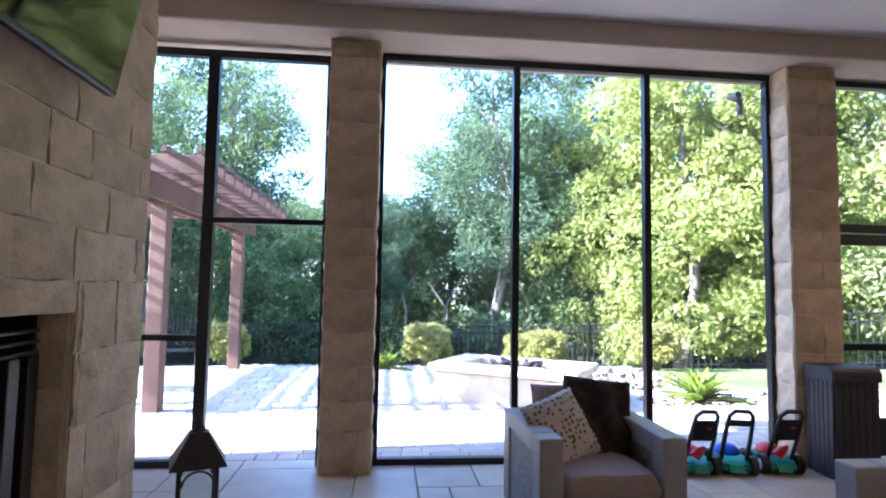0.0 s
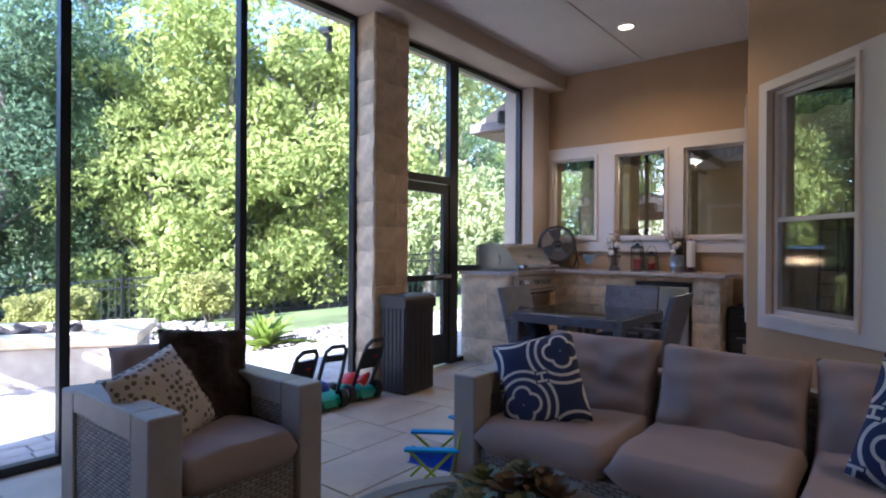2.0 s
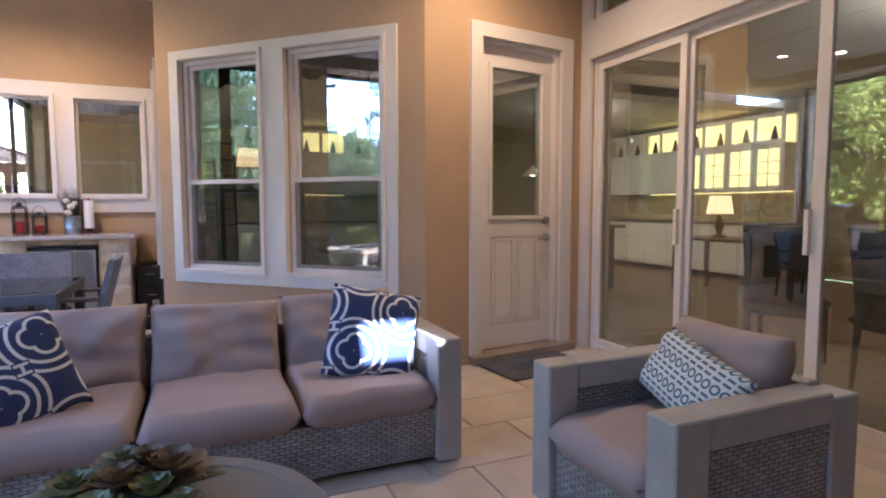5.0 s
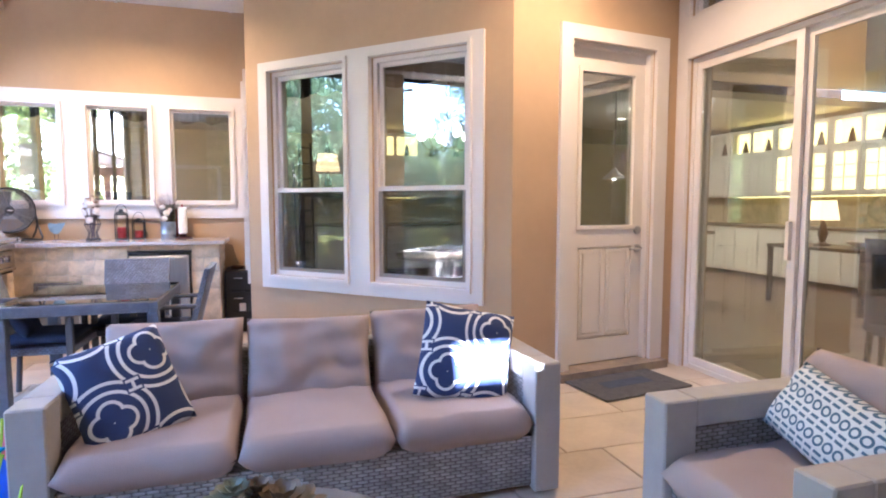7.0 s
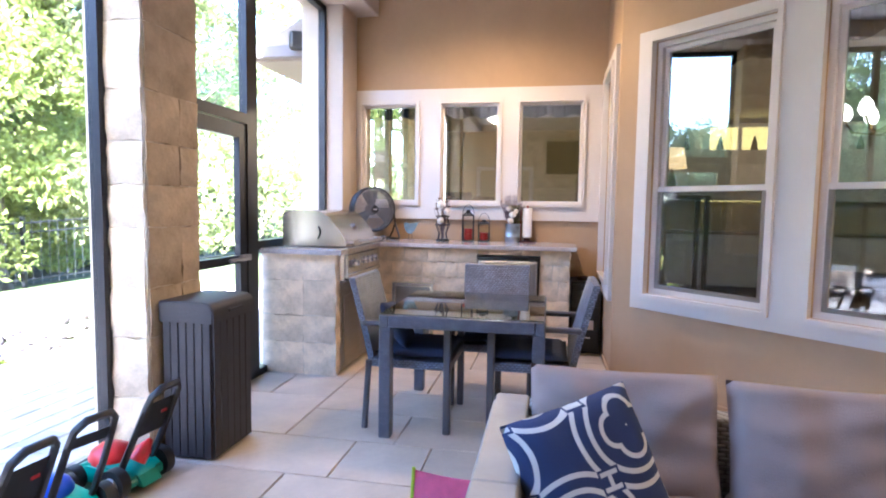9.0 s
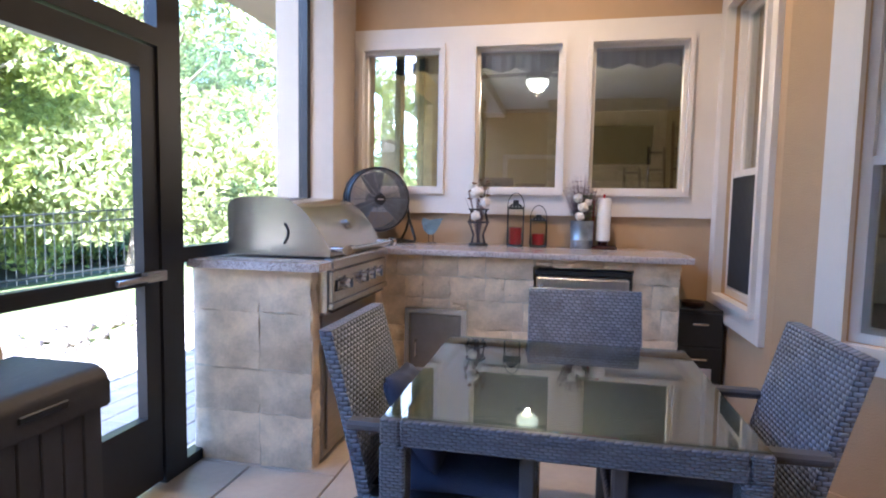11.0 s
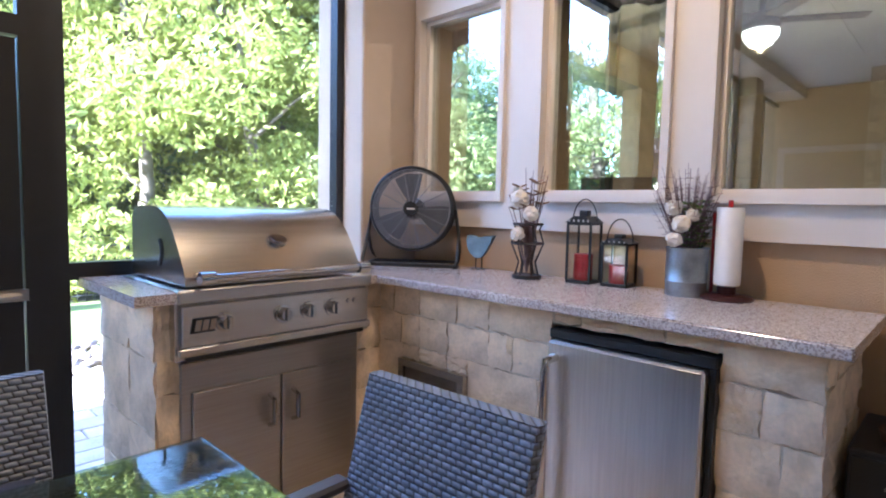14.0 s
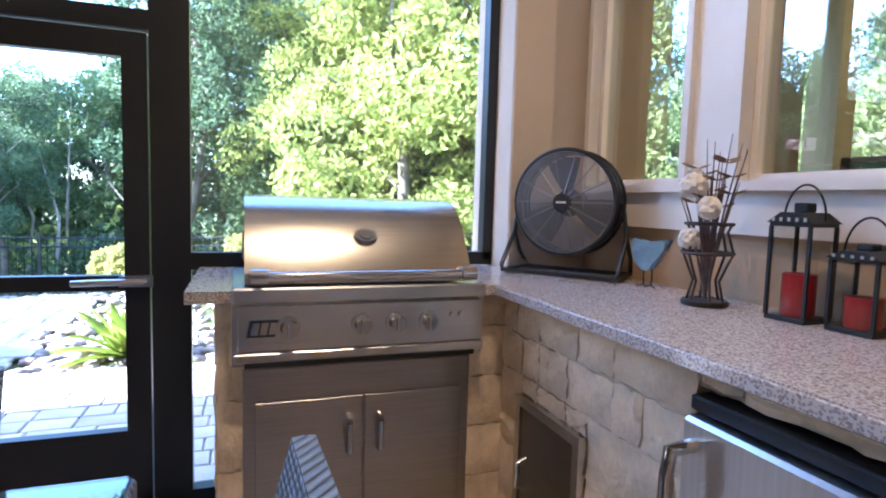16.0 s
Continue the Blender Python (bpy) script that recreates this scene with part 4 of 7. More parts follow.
def trellis(n, l, vec):
    """Lobed medallions on a staggered lattice, ringed by arcs that meet in stars, with small keys between."""
    sp = n.new("ShaderNodeSeparateXYZ")
    l.new(vec, sp.inputs[0])

    def op(kind, *v):
        return math_node(n, l, kind, *v)

    pitch, out, nearest, lobed = 0.42, None, None, None
    fold = []
    for ox in (0.0, pitch / 2):
        ax = op('PINGPONG', op('ADD', sp.outputs[0], ox + 10 * pitch + 0.09), pitch / 2)
        ay = op('PINGPONG', op('ADD', sp.outputs[1], ox + 10 * pitch + 0.10), pitch / 2)
        fold.append((ax, ay))
        d = op('SQRT', op('ADD', op('MULTIPLY', ax, ax), op('MULTIPLY', ay, ay)))
        lx, ly = op('SUBTRACT', ax, 0.037), op('SUBTRACT', ay, 0.037)
        d1 = op('SQRT', op('ADD', op('MULTIPLY', lx, lx), op('MULTIPLY', ay, ay)))
        d2 = op('SQRT', op('ADD', op('MULTIPLY', ax, ax), op('MULTIPLY', ly, ly)))
        q = op('MINIMUM', d1, d2)
        nearest = d if nearest is None else op('MINIMUM', nearest, d)
        lobed = q if lobed is None else op('MINIMUM', lobed, q)
    out = op('LESS_THAN', op('ABSOLUTE', op('SUBTRACT', lobed, 0.041)), 0.0062)
    for r, w in ((0.112, 0.0065), (0.148, 0.0065)):
        out = op('MAXIMUM', out, op('LESS_THAN', op('ABSOLUTE', op('SUBTRACT', nearest, r)), w))
    kx, ky = (op('ABSOLUTE', op('SUBTRACT', c, pitch / 4)) for c in fold[0])
    clear = op('MULTIPLY', op('LESS_THAN', kx, 0.030), op('LESS_THAN', ky, 0.030))
    bars = op('MULTIPLY', op('LESS_THAN', op('ABSOLUTE', op('SUBTRACT', ky, 0.018)), 0.0055), op('LESS_THAN', kx, 0.024))
    stem = op('MULTIPLY', op('LESS_THAN', kx, 0.0055), op('LESS_THAN', ky, 0.018))
    key = op('MAXIMUM', bars, stem)
    return op('ADD', op('MULTIPLY', out, op('SUBTRACT', 1.0, clear)), op('MULTIPLY', key, clear))


def dots_rows(n, l, vec):
    """Rows of ring dots and broken stripes."""
    sp = n.new("ShaderNodeSeparateXYZ")
    l.new(vec, sp.inputs[0])
    x = math_node(n, l, 'PINGPONG', math_node(n, l, 'ADD', sp.outputs[0], 5.0), 0.021)
    y = math_node(n, l, 'PINGPONG', math_node(n, l, 'ADD', sp.outputs[1], 5.0), 0.045)
    d = math_node(n, l, 'SQRT', math_node(n, l, 'ADD', math_node(n, l, 'MULTIPLY', x, x), math_node(n, l, 'MULTIPLY', y, y)))
    ring = math_node(n, l, 'LESS_THAN', math_node(n, l, 'ABSOLUTE', math_node(n, l, 'SUBTRACT', d, 0.015)), 0.0042)
    stripe = math_node(n, l, 'LESS_THAN', math_node(n, l, 'ABSOLUTE', math_node(n, l, 'SUBTRACT', y, 0.034)), 0.005)
    dash = math_node(n, l, 'GREATER_THAN', x, 0.005)
    return math_node(n, l, 'MAXIMUM', ring, math_node(n, l, 'MULTIPLY', stripe, dash))


def scales(n, l, vec):
    v = n.new("ShaderNodeTexVoronoi")
    v.inputs["Scale"].default_value = 34
    v.inputs["Randomness"].default_value = 0.55
    l.new(vec, v.inputs["Vector"])
    return math_node(n, l, 'LESS_THAN', v.outputs["Distance"], 0.36)


TRELLIS = fabric_pattern("navy_trellis_print", (0.026, 0.042, 0.115), (0.66, 0.64, 0.60), trellis)
DOTS = fabric_pattern("blue_dot_print", (0.62, 0.64, 0.62), (0.07, 0.13, 0.19), dots_rows)
SCALES = fabric_pattern("grey_scale_print", (0.56, 0.50, 0.41), (0.14, 0.12, 0.10), scales)


# ---- seating ----
def arm_unit(parent, x0, x1, depth, h, w):
    """One arm: a broad wrapped band over front, top and back, woven infill between."""
    bm = B()
    for a, b, c, d in ((0.0, w, 0.0, h), (depth - w, depth, 0.0, h - 0.02), (w, depth - w, h - 0.115, h)):
        box(bm, x0, a, c + 0.012, x1, b, d, 0.006)
    part("arm_frame", bm, ARMGREY, parent, "smooth grey wrapped arm frame")
    bm = B()
    box(bm, x0 + 0.012, w - 0.005, 0.05, x1 - 0.012, depth - w + 0.005, h - 0.11)
    part("arm_panel", bm, WICKER, parent, "grey woven wicker arm panel")


def sofa_body(parent, width, depth, seats, h=0.58, w=0.135, back_h=0.56, aw=0.12):
    """Faces -y in its own space, front at y=0, x from 0 to width."""
    arm_unit(parent, 0.0, aw, depth, h, w)
    arm_unit(parent, width - aw, width, depth, h, w)
    boxpart("skirt", (aw, 0.03, 0.03, width - aw, depth - 0.1, 0.262), WICKER, parent, 0.006, "grey woven wicker base")
    boxpart("back_frame", (aw, depth - 0.11, 0.05, width - aw, depth - 0.01, back_h), WICKER, parent, 0.01, "grey woven wicker back")
    inner = width - 2 * aw
    for i in range(seats):
        cw = inner / seats
        bm = B()
        cushion(bm, cw - 0.002, depth - 0.16, 0.155, 0.15, 24, 24, (aw + cw * (i + 0.5), (depth - 0.16) / 2 - 0.015, 0.318), 0.010, seed=i + seats)
        part("seat_cushion", bm, TAUPE, parent, "taupe canvas seat cushion", smooth=180)
        bm = B()
        cushion(bm, cw - 0.012, 0.415, 0.19, 0.5, 26, 24, (0, 0, 0), 0.03, seed=i * 3 + seats)
        moved(bm, pose(aw + cw * (i + 0.5), depth - 0.215 - 0.02 * (i == 1), 0.522 - 0.012 * (i == 1), 72, (0.0, 1.6, -1.2)[i], (0, 1.5, -2)[i]))
        part("back_cushion", bm, TAUPE, parent, "plump taupe canvas back cushion", smooth=180)


sofa = thing("sofa", pose(1.87, 2.19, 0, 0, 0, -90), "grey wicker three-seat sofa with taupe cushions", "sofa")
sofa_body(sofa, 2.05, 0.86, 3)
chair_a = thing("armchair", pose(0.68, 2.57, 0, 0, 0, 0), "grey wicker armchair with a taupe cushion", "armchair", "porch armchairs")
sofa_body(chair_a, 0.74, 0.82, 1, 0.57)
chair_b = copy_thing(chair_a, pose(1.46, 0.02, 0, 0, 0, 180))


def pillow(name, sx, sy, sz, material, m, label):
    bm = B()
    cushion(bm, sx, sy, sz, 0.75, 16, 16, (0, 0, 0), 0.012, seed=len(label))
    ob = part(name, bm, material, m=m, smooth=180)
    return tagged(ob, label, "cushion")


pillow("throw_pillow", 0.385, 0.42, 0.15, TRELLIS, pose(2.13, 1.885, 0.540, 65, -13, -60), "navy and white trellis-print pillow leaning on the sofa")
pillow("throw_pillow", 0.44, 0.44, 0.15, TRELLIS, pose(2.17, 0.475, 0.565, 68, 12, -98), "navy and white trellis-print pillow at the sofa's sunlit end")
pillow("throw_pillow", 0.37, 0.38, 0.13, SCALES, pose(0.90, 2.93, 0.525, 62, -14, 24), "grey scale-print pillow leaning in the armchair")
pillow("lumbar_pillow", 0.50, 0.27, 0.12, DOTS, pose(1.08, -0.42, 0.53, 62, 10, 166), "white and blue patterned lumbar pillow on the armchair")
bm = B()
cushion(bm, 0.40, 0.50, 0.13, 0.3, 16, 18, (0, 0, 0), 0.07, seed=9)
moved(bm, pose(1.15, 3.06, 0.54, 66, 6, -6))
tagged(part("fur_throw", bm, DARKFUR, smooth=180), "dark brown furry throw draped over the armchair back", "blanket")

# ---- round coffee table with its succulents ----
ct = thing("coffee_table", pose(0.97, 1.39, 0), "round slate-grey patio coffee table", "table")
bm = B()
lathe(bm, [(0.40, 0.365), (0.46, 0.37), (0.465, 0.385), (0.465, 0.405), (0.455, 0.418), (0.40, 0.42), (0.395, 0.415), (0.01, 0.415)], 56)
part("tabletop", bm, SLATE, ct, smooth=35)
bm = B()
lathe(bm, [(0.36, 0.0), (0.37, 0.01), (0.30, 0.2), (0.36, 0.36), (0.34, 0.365)], 40)
part("pedestal", bm, WICKER, ct, "woven grey pedestal", smooth=35)

SUCC = [mat("succulent_%s" % nm, c, 0.5, var=0.2, scale=14, island=0.2) for nm, c in (("green", (0.17, 0.20, 0.085)), ("brown", (0.20, 0.135, 0.075)), ("pale", (0.30, 0.31, 0.19)), ("grey", (0.24, 0.27, 0.20)))]


def rosette(bm, c, r, petals, rings, up, seed):
    rng = random.Random(seed)
    for k in range(rings):
        f = 1 - k / rings
        for i in range(petals):
            a = 2 * math.pi * (i + 0.5 * (k % 2)) / petals + rng.uniform(-0.1, 0.1)
            el = 0.15 + (1 - f) * 1.15 * up
            d = Vector((math.cos(a) * math.cos(el), math.sin(a) * math.cos(el), math.sin(el)))
            s = Vector((-math.sin(a), math.cos(a), 0))
            n2 = d.cross(s)
            ln, w = r * (0.45 + 0.55 * f), r * 0.26 * (0.5 + 0.5 * f)
            base = Vector(c) + Vector((0, 0, 0.012 * k))
            pts = [(0.0, 0.25), (0.35, 0.9), (0.7, 1.0), (0.9, 0.6), (1.0, 0.06)]
            prev = None
            for t, ww in pts:
                p = base + d * ln * t - n2 * 0.12 * ln * t * t * -1
                cur = (bm.verts.new(p + s * w * ww), bm.verts.new(p - n2 * w * 0.35 * ww), bm.verts.new(p - s * w * ww))
                if prev:
                    bm.faces.new((prev[0], prev[1], cur[1], cur[0]))
                    bm.faces.new((prev[1], prev[2], cur[2], cur[1]))
                prev = cur


sc = thing("succulent_arrangement", pose(1.11, 1.41, 0.414) @ Matrix.Diagonal((1, 1, 0.72, 1)), "bowl of green and brown succulents on the coffee table", "plant")
bm = B()
lathe(bm, [(0.10, 0.0), (0.13, 0.01), (0.155, 0.05), (0.15, 0.055), (0.12, 0.045), (0.01, 0.045)], 28)
part("bowl", bm, CONC, sc, "shallow pale bowl", smooth=40)
rng = random.Random(21)
for k, (x, y, z, r, mi) in enumerate(((0.06, -0.10, 0.09, 0.115, 1), (0.02, 0.02, 0.10, 0.085, 1), (-0.04, -0.06, 0.07, 0.10, 0), (0.05, 0.12, 0.08, 0.09, 0), (-0.07, 0.06, 0.07, 0.085, 2), (0.10, 0.02, 0.12, 0.08, 3), (-0.10, 0.14, 0.05, 0.075, 3), (-0.09, -0.13, 0.05, 0.07, 2), (0.11, -0.04, 0.10, 0.09, 1), (-0.12, 0.02, 0.05, 0.07, 0))):
    bm = B()
    rosette(bm, (x, y, z), r, 8 if r > 0.08 else 10, 4, 0.9, k)
    part("rosette", bm, SUCC[mi], sc, smooth=60)
bm = B()
for k in range(9):
    a = rng.random() * 6.28
    p = Vector((0.1 * math.cos(a), 0.12 * math.sin(a), 0.06))
    q = p + Vector((math.cos(a), math.sin(a), rng.uniform(-0.1, 0.4))) * 0.12
    path_tube(bm, [p, p.lerp(q, 0.5) + Vector((0, 0, 0.03)), q], [0.008, 0.007, 0.003], 5)
    for i in range(8):
        c = p.lerp(q, i / 8)
        rosette(bm, c, 0.016, 4, 1, 0.4, i)
part("trailing_stems", bm, SUCC[0], sc, smooth=60)

# ---- outdoor kitchen ----
CT, CTH = 0.93, 0.035
GRANITE = mat("granite", (0.42, 0.365, 0.345), 0.13, var=0.35, scale=60, col2=(0.17, 0.135, 0.125), spec=0.6)
gn, gl_ = GRANITE.node_tree.nodes, GRANITE.node_tree.links
gv = gn.new("ShaderNodeTexVoronoi")
gv.inputs["Scale"].default_value = 170
gt = gn.new("ShaderNodeTexCoord")
gl_.new(gt.outputs["Object"], gv.inputs["Vector"])
gm = gn.new("ShaderNodeMix")
gm.data_type = 'RGBA'
gl_.new(math_node(gn, gl_, 'GREATER_THAN', gv.outputs["Distance"], 0.50), gm.inputs[0])
gl_.new(gn["Principled BSDF"].inputs["Base Color"].links[0].from_socket, gm.inputs[6])
gm.inputs[7].default_value = (0.58, 0.53, 0.50, 1)
gl_.new(gm.outputs[2], gn["Principled BSDF"].inputs["Base Color"])
COUNTER_X0, COUNTER_FY, COUNTER_FX, COUNTER_Y0 = 4.47, 3.51, 5.42, 1.83

counter = thing("kitchen_counter", pose(COUNTER_X0, COUNTER_Y0, 0), "L-shaped outdoor counter base faced in pale limestone", "counter")
cox, coy = COUNTER_X0, COUNTER_Y0
F = 0.03
FC = F - 0.0165   # face of the mortar bed
for a, b, c, d, z0, z1 in ((4.47 + FC, 3.51 + FC, 4.56, 4.10, 0, CT - CTH), (5.29, 3.51 + FC, 5.45, 3.88, 0, CT - CTH), (4.56, 3.60, 5.29, 4.05, 0, 0.70), (4.56, 3.97, 5.60, 4.10, 0, CT - CTH),
                           (5.42 + FC, 1.83 + FC, 5.97, 2.08, 0, CT - CTH), (5.42 + FC, 2.62, 5.97, 3.88, 0, CT - CTH), (5.42 + FC, 2.08, 5.97, 2.62, 0.845, CT - CTH), (5.90, 2.08, 5.97, 2.62, 0, 0.845)):
    boxpart("core", (a - cox, b - coy, z0, c - cox, d - coy, z1), MORTAR, counter, 0.0)

top = thing("countertop", pose(COUNTER_X0, COUNTER_Y0, CT - CTH), "polished speckled brown-grey granite countertop", "countertop")
bm = B()
for a, b, c, d in ((4.40, 3.45, 4.555, 4.07), (4.555, 3.98, 5.36, 4.07), (5.29, 3.45, 5.96, 3.88), (5.36, 1.785, 5.97, 3.45), (5.29, 3.88, 5.60, 4.07)):
    box(bm, a - cox, b - coy, 0, c - cox, d - coy, CTH)
bmesh.ops.remove_doubles(bm, verts=bm.verts, dist=0.0005)
part("slab", bm, GRANITE, top)
boxpart("front_edge", (5.352 - cox, 1.787 - coy, 0.003, 5.3595 - cox, 3.448 - coy, CTH - 0.003), GRANITE, top, 0.002, "chiselled granite front edge")

# built-in grill
grill = thing("gas_grill", pose(4.56, 3.47, 0.70), "closed stainless steel built-in gas grill", "grill")
GW = 0.73
bm = B()
prism(bm, [(0.0, 0.0), (0.0, 0.235), (0.03, 0.235), (0.50, 0.235), (0.50, 0.0)], 'x', -0.035, GW + 0.03)
part("body", bm, STEEL, grill)
bm = B()
box(bm, -0.02, -0.022, 0.045, GW + 0.015, 0.0, 0.185, 0.004)
box(bm, -0.035, -0.03, 0.19, GW + 0.03, 0.02, 0.238, 0.006)
part("control_panel", bm, STEEL, grill)
boxpart("drip_tray", (0.0, -0.012, -0.005, GW, 0.0, 0.018), BLACK, grill, 0.002, "dark drip-tray slot")
boxpart("tray_front", (-0.03, -0.028, 0.015, GW + 0.025, -0.004, 0.043), STEEL, grill, 0.004)
bm = B()
prof = [(0.0, 0.245), (0.0, 0.275), (0.022, 0.315), (0.055, 0.365), (0.095, 0.418), (0.14, 0.462), (0.185, 0.49), (0.235, 0.504), (0.30, 0.510), (0.44, 0.505), (0.485, 0.49), (0.50, 0.465), (0.50, 0.245)]
prism(bm, prof, 'x', 0.0, GW - 0.015)
# steel toned darker and browner, painting in the dim ceiling it mirrors
part("hood", bm, mat("hood_steel", (0.56, 0.515, 0.455), 0.24, metal=1.0, var=0.08, scale=4, stretch=(1, 1, 30)), grill, "brushed stainless hood", smooth=25)
bm = B()
path_tube(bm, [(-0.001, 0.22 - 0.035 * math.sin(a) + 0.03 * a / math.pi, 0.30 + 0.12 * a / math.pi) for a in [math.pi * i / 12 for i in range(10)]], 0.006, 6)
part("side_vent", bm, BLACK, grill, "dark curved vent slot", smooth=40)
bm = B()
path_tube(bm, [(0.035, -0.075, 0.277), (GW - 0.05, -0.075, 0.277)], 0.014, 14)
for x in (0.04, GW - 0.055):
    tube(bm, (x - 0.024, -0.075, 0.277), (x + 0.024, -0.075, 0.277), 0.023, seg=16)
    tube(bm, (x, -0.07, 0.277), (x, 0.01, 0.277), 0.013)
part("hood_handle", bm, CHROME, grill, "polished tubular handle", smooth=40)
bm = B()
tube(bm, (0, 0, -0.012), (0, 0, 0.008), 0.030, seg=24)
moved(bm, Matrix.Diagonal((1.3, 1, 1, 1)))
tube(bm, (0, 0, 0.008), (0, 0, 0.012), 0.020, seg=24)
part("thermometer", bm, CHROME, grill, "oval thermometer badge", m=pose(0.37, 0.066, 0.385, 40, 0, 0), smooth=40)
for x in (0.125, 0.345, 0.455, 0.565):
    bm = B()
    tube(bm, (0, 0, 0), (0, -0.008, 0), 0.034, seg=20)
    tube(bm, (0, -0.008, 0), (0, -0.032, 0), 0.026, 0.022, 16)
    box(bm, -0.006, -0.042, -0.022, 0.006, -0.03, 0.022, 0.002)
    part("knob", bm, CHROME, grill, m=pose(x, -0.022, 0.118), smooth=40)
for x in (0.645, 0.675):
    bm = B()
    tube(bm, (x, -0.022, 0.135), (x, -0.03, 0.135), 0.010, seg=12)
    part("button", bm, CHROME, grill, smooth=40)
bm = B()
prism(bm, [(0.005, 0.092), (0.085, 0.092), (0.095, 0.142), (0.015, 0.142)], 'y', -0.026, -0.021)
part("badge", bm, BLACK, grill, "slanted dark badge plate")
for i in range(3):
    bm = B()
    prism(bm, [(0.016 + 0.025 * i, 0.099), (0.036 + 0.025 * i, 0.099), (0.043 + 0.025 * i, 0.135), (0.023 + 0.025 * i, 0.135)], 'y', -0.029, -0.026)
    part("badge_mark", bm, CHROME, grill)
# brushed steel darkened: the reflected dark dining area is put into its colour
STEEL_DIM_REFLECT = mat("dull_brushed_steel", (0.40, 0.37, 0.34), 0.32, metal=1.0, var=0.08, scale=4, stretch=(1, 1, 30))
gd = thing("grill_cabinet", pose(4.56, 3.505, 0.02), "stainless double-door cabinet under the grill", "cabinet")
bm = B()
box(bm, -0.005, 0.0, 0.0, GW + 0.005, 0.10, 0.66, 0.004)
part("face_frame", bm, STEEL_DIM_REFLECT, gd)
for a, b, hx in ((0.03, 0.362, 0.315), (0.368, 0.70, 0.415)):
    d = boxpart("door", (a, -0.012, 0.03, b, 0.0, 0.555), STEEL_DIM_REFLECT, gd, 0.003)
    bm = B()
    path_tube(bm, [(hx, -0.012, 0.37), (hx, -0.05, 0.385), (hx, -0.05, 0.475), (hx, -0.012, 0.49)], 0.009, 8)
    part("handle", bm, CHROME, d, "polished bow handle", smooth=40)
# access door
ad = thing("access_door", pose(5.425, 3.36, 0.10), "square stainless access door in the stone counter", "cabinet door")
bm = B()
for a, b, c, d in ((-0.37, 0.0, 0.0, 0.03), (-0.37, 0.0, 0.45, 0.48), (-0.37, -0.34, 0.03, 0.45), (-0.03, 0.0, 0.03, 0.45)):
    box(bm, -0.022, a, c, 0.02, b, d)
part("frame", bm, STEEL, ad)
leaf = boxpart("door", (-0.015, -0.336, 0.034, 0.0, -0.034, 0.446), mat("dull_steel", (0.30, 0.28, 0.26), 0.35, metal=1.0, var=0.12, scale=5), ad, 0.003)
bm = B()
path_tube(bm, [(-0.015, -0.07, 0.19), (-0.045, -0.07, 0.20), (-0.045, -0.07, 0.28), (-0.015, -0.07, 0.29)], 0.007, 8)
part("handle", bm, CHROME, leaf, smooth=40)
# fridge
fr = thing("bar_fridge", pose(5.40, 2.61, 0.0), "small stainless bar fridge under the counter", "fridge")
boxpart("body", (0.04, -0.52, 0.02, 0.48, -0.01, 0.825), BLACK, fr, 0.006)
STEEL_UP = mat("upright_brushed_steel", (0.78, 0.76, 0.73), 0.30, metal=1.0, var=0.07, scale=4, stretch=(1, 30, 1))
boxpart("top_grille", (0.0, -0.525, 0.803, 0.05, -0.0, 0.834), BLACK, fr, 0.004)
boxpart("side_gasket", (0.0, -0.525, 0.06, 0.05, -0.507, 0.803), BLACK, fr, 0.002)
fd = boxpart("door", (-0.03, -0.505, 0.06, 0.03, -0.012, 0.800), STEEL_UP, fr, 0.008)
bm = B()
path_tube(bm, [(-0.03, -0.045, 0.75), (-0.085, -0.045, 0.745), (-0.09, -0.045, 0.70), (-0.09, -0.045, 0.20), (-0.085, -0.045, 0.155), (-0.03, -0.045, 0.15)], 0.014, 10)
part("handle", bm, CHROME, fd, "long tubular handle", smooth=40)

# ---- on the counter ----
FANGREY = mat("fan_black", (0.02, 0.021, 0.023), 0.4, metal=0.3, var=0.1)
fan = thing("drum_fan", pose(5.76, 3.66, CT, 0, 0, -53), "round black metal floor fan standing on the counter", "fan")
FR = 0.20
bm = B()
for r, y in ((FR, -0.055), (FR, 0.055), (FR * 0.98, 0.0)):
    path_tube(bm, [(r * math.cos(a), y, 0.285 + r * math.sin(a)) for a in [2 * math.pi * i / 40 for i in range(40)]], 0.010, 6, True)
for i in range(40):
    a0, a1 = 2 * math.pi * i / 40, 2 * math.pi * (i + 1) / 40
    v = [bm.verts.new((FR * math.cos(a), y, 0.285 + FR * math.sin(a))) for a, y in ((a0, -0.055), (a1, -0.055), (a1, 0.055), (a0, 0.055))]
    bm.faces.new(v)
part("drum", bm, FANGREY, fan, smooth=50)
bm = B()
for k in range(22):
    r = 0.042 + 0.0072 * k
    path_tube(bm, [(r * math.cos(a), -0.062 - 0.012 * (1 - r / FR), 0.285 + r * math.sin(a)) for a in [2 * math.pi * i / 36 for i in range(36)]], 0.0020, 4, True)
for k in range(14):
    a = 2 * math.pi * k / 14
    tube(bm, (0.03 * math.cos(a), -0.075, 0.285 + 0.03 * math.sin(a)), (FR * math.cos(a), -0.058, 0.285 + FR * math.sin(a)), 0.0022, seg=4)
part("grille", bm, mat("grille_wire", (0.26, 0.265, 0.275), 0.4, metal=0.4, var=0.05), fan, "fine wire grille")
bm = B()
tube(bm, (0, -0.082, 0.285), (0, -0.06, 0.285), 0.034, seg=20)
part("hub_badge", bm, BLACK, fan, smooth=40)
bm = B()
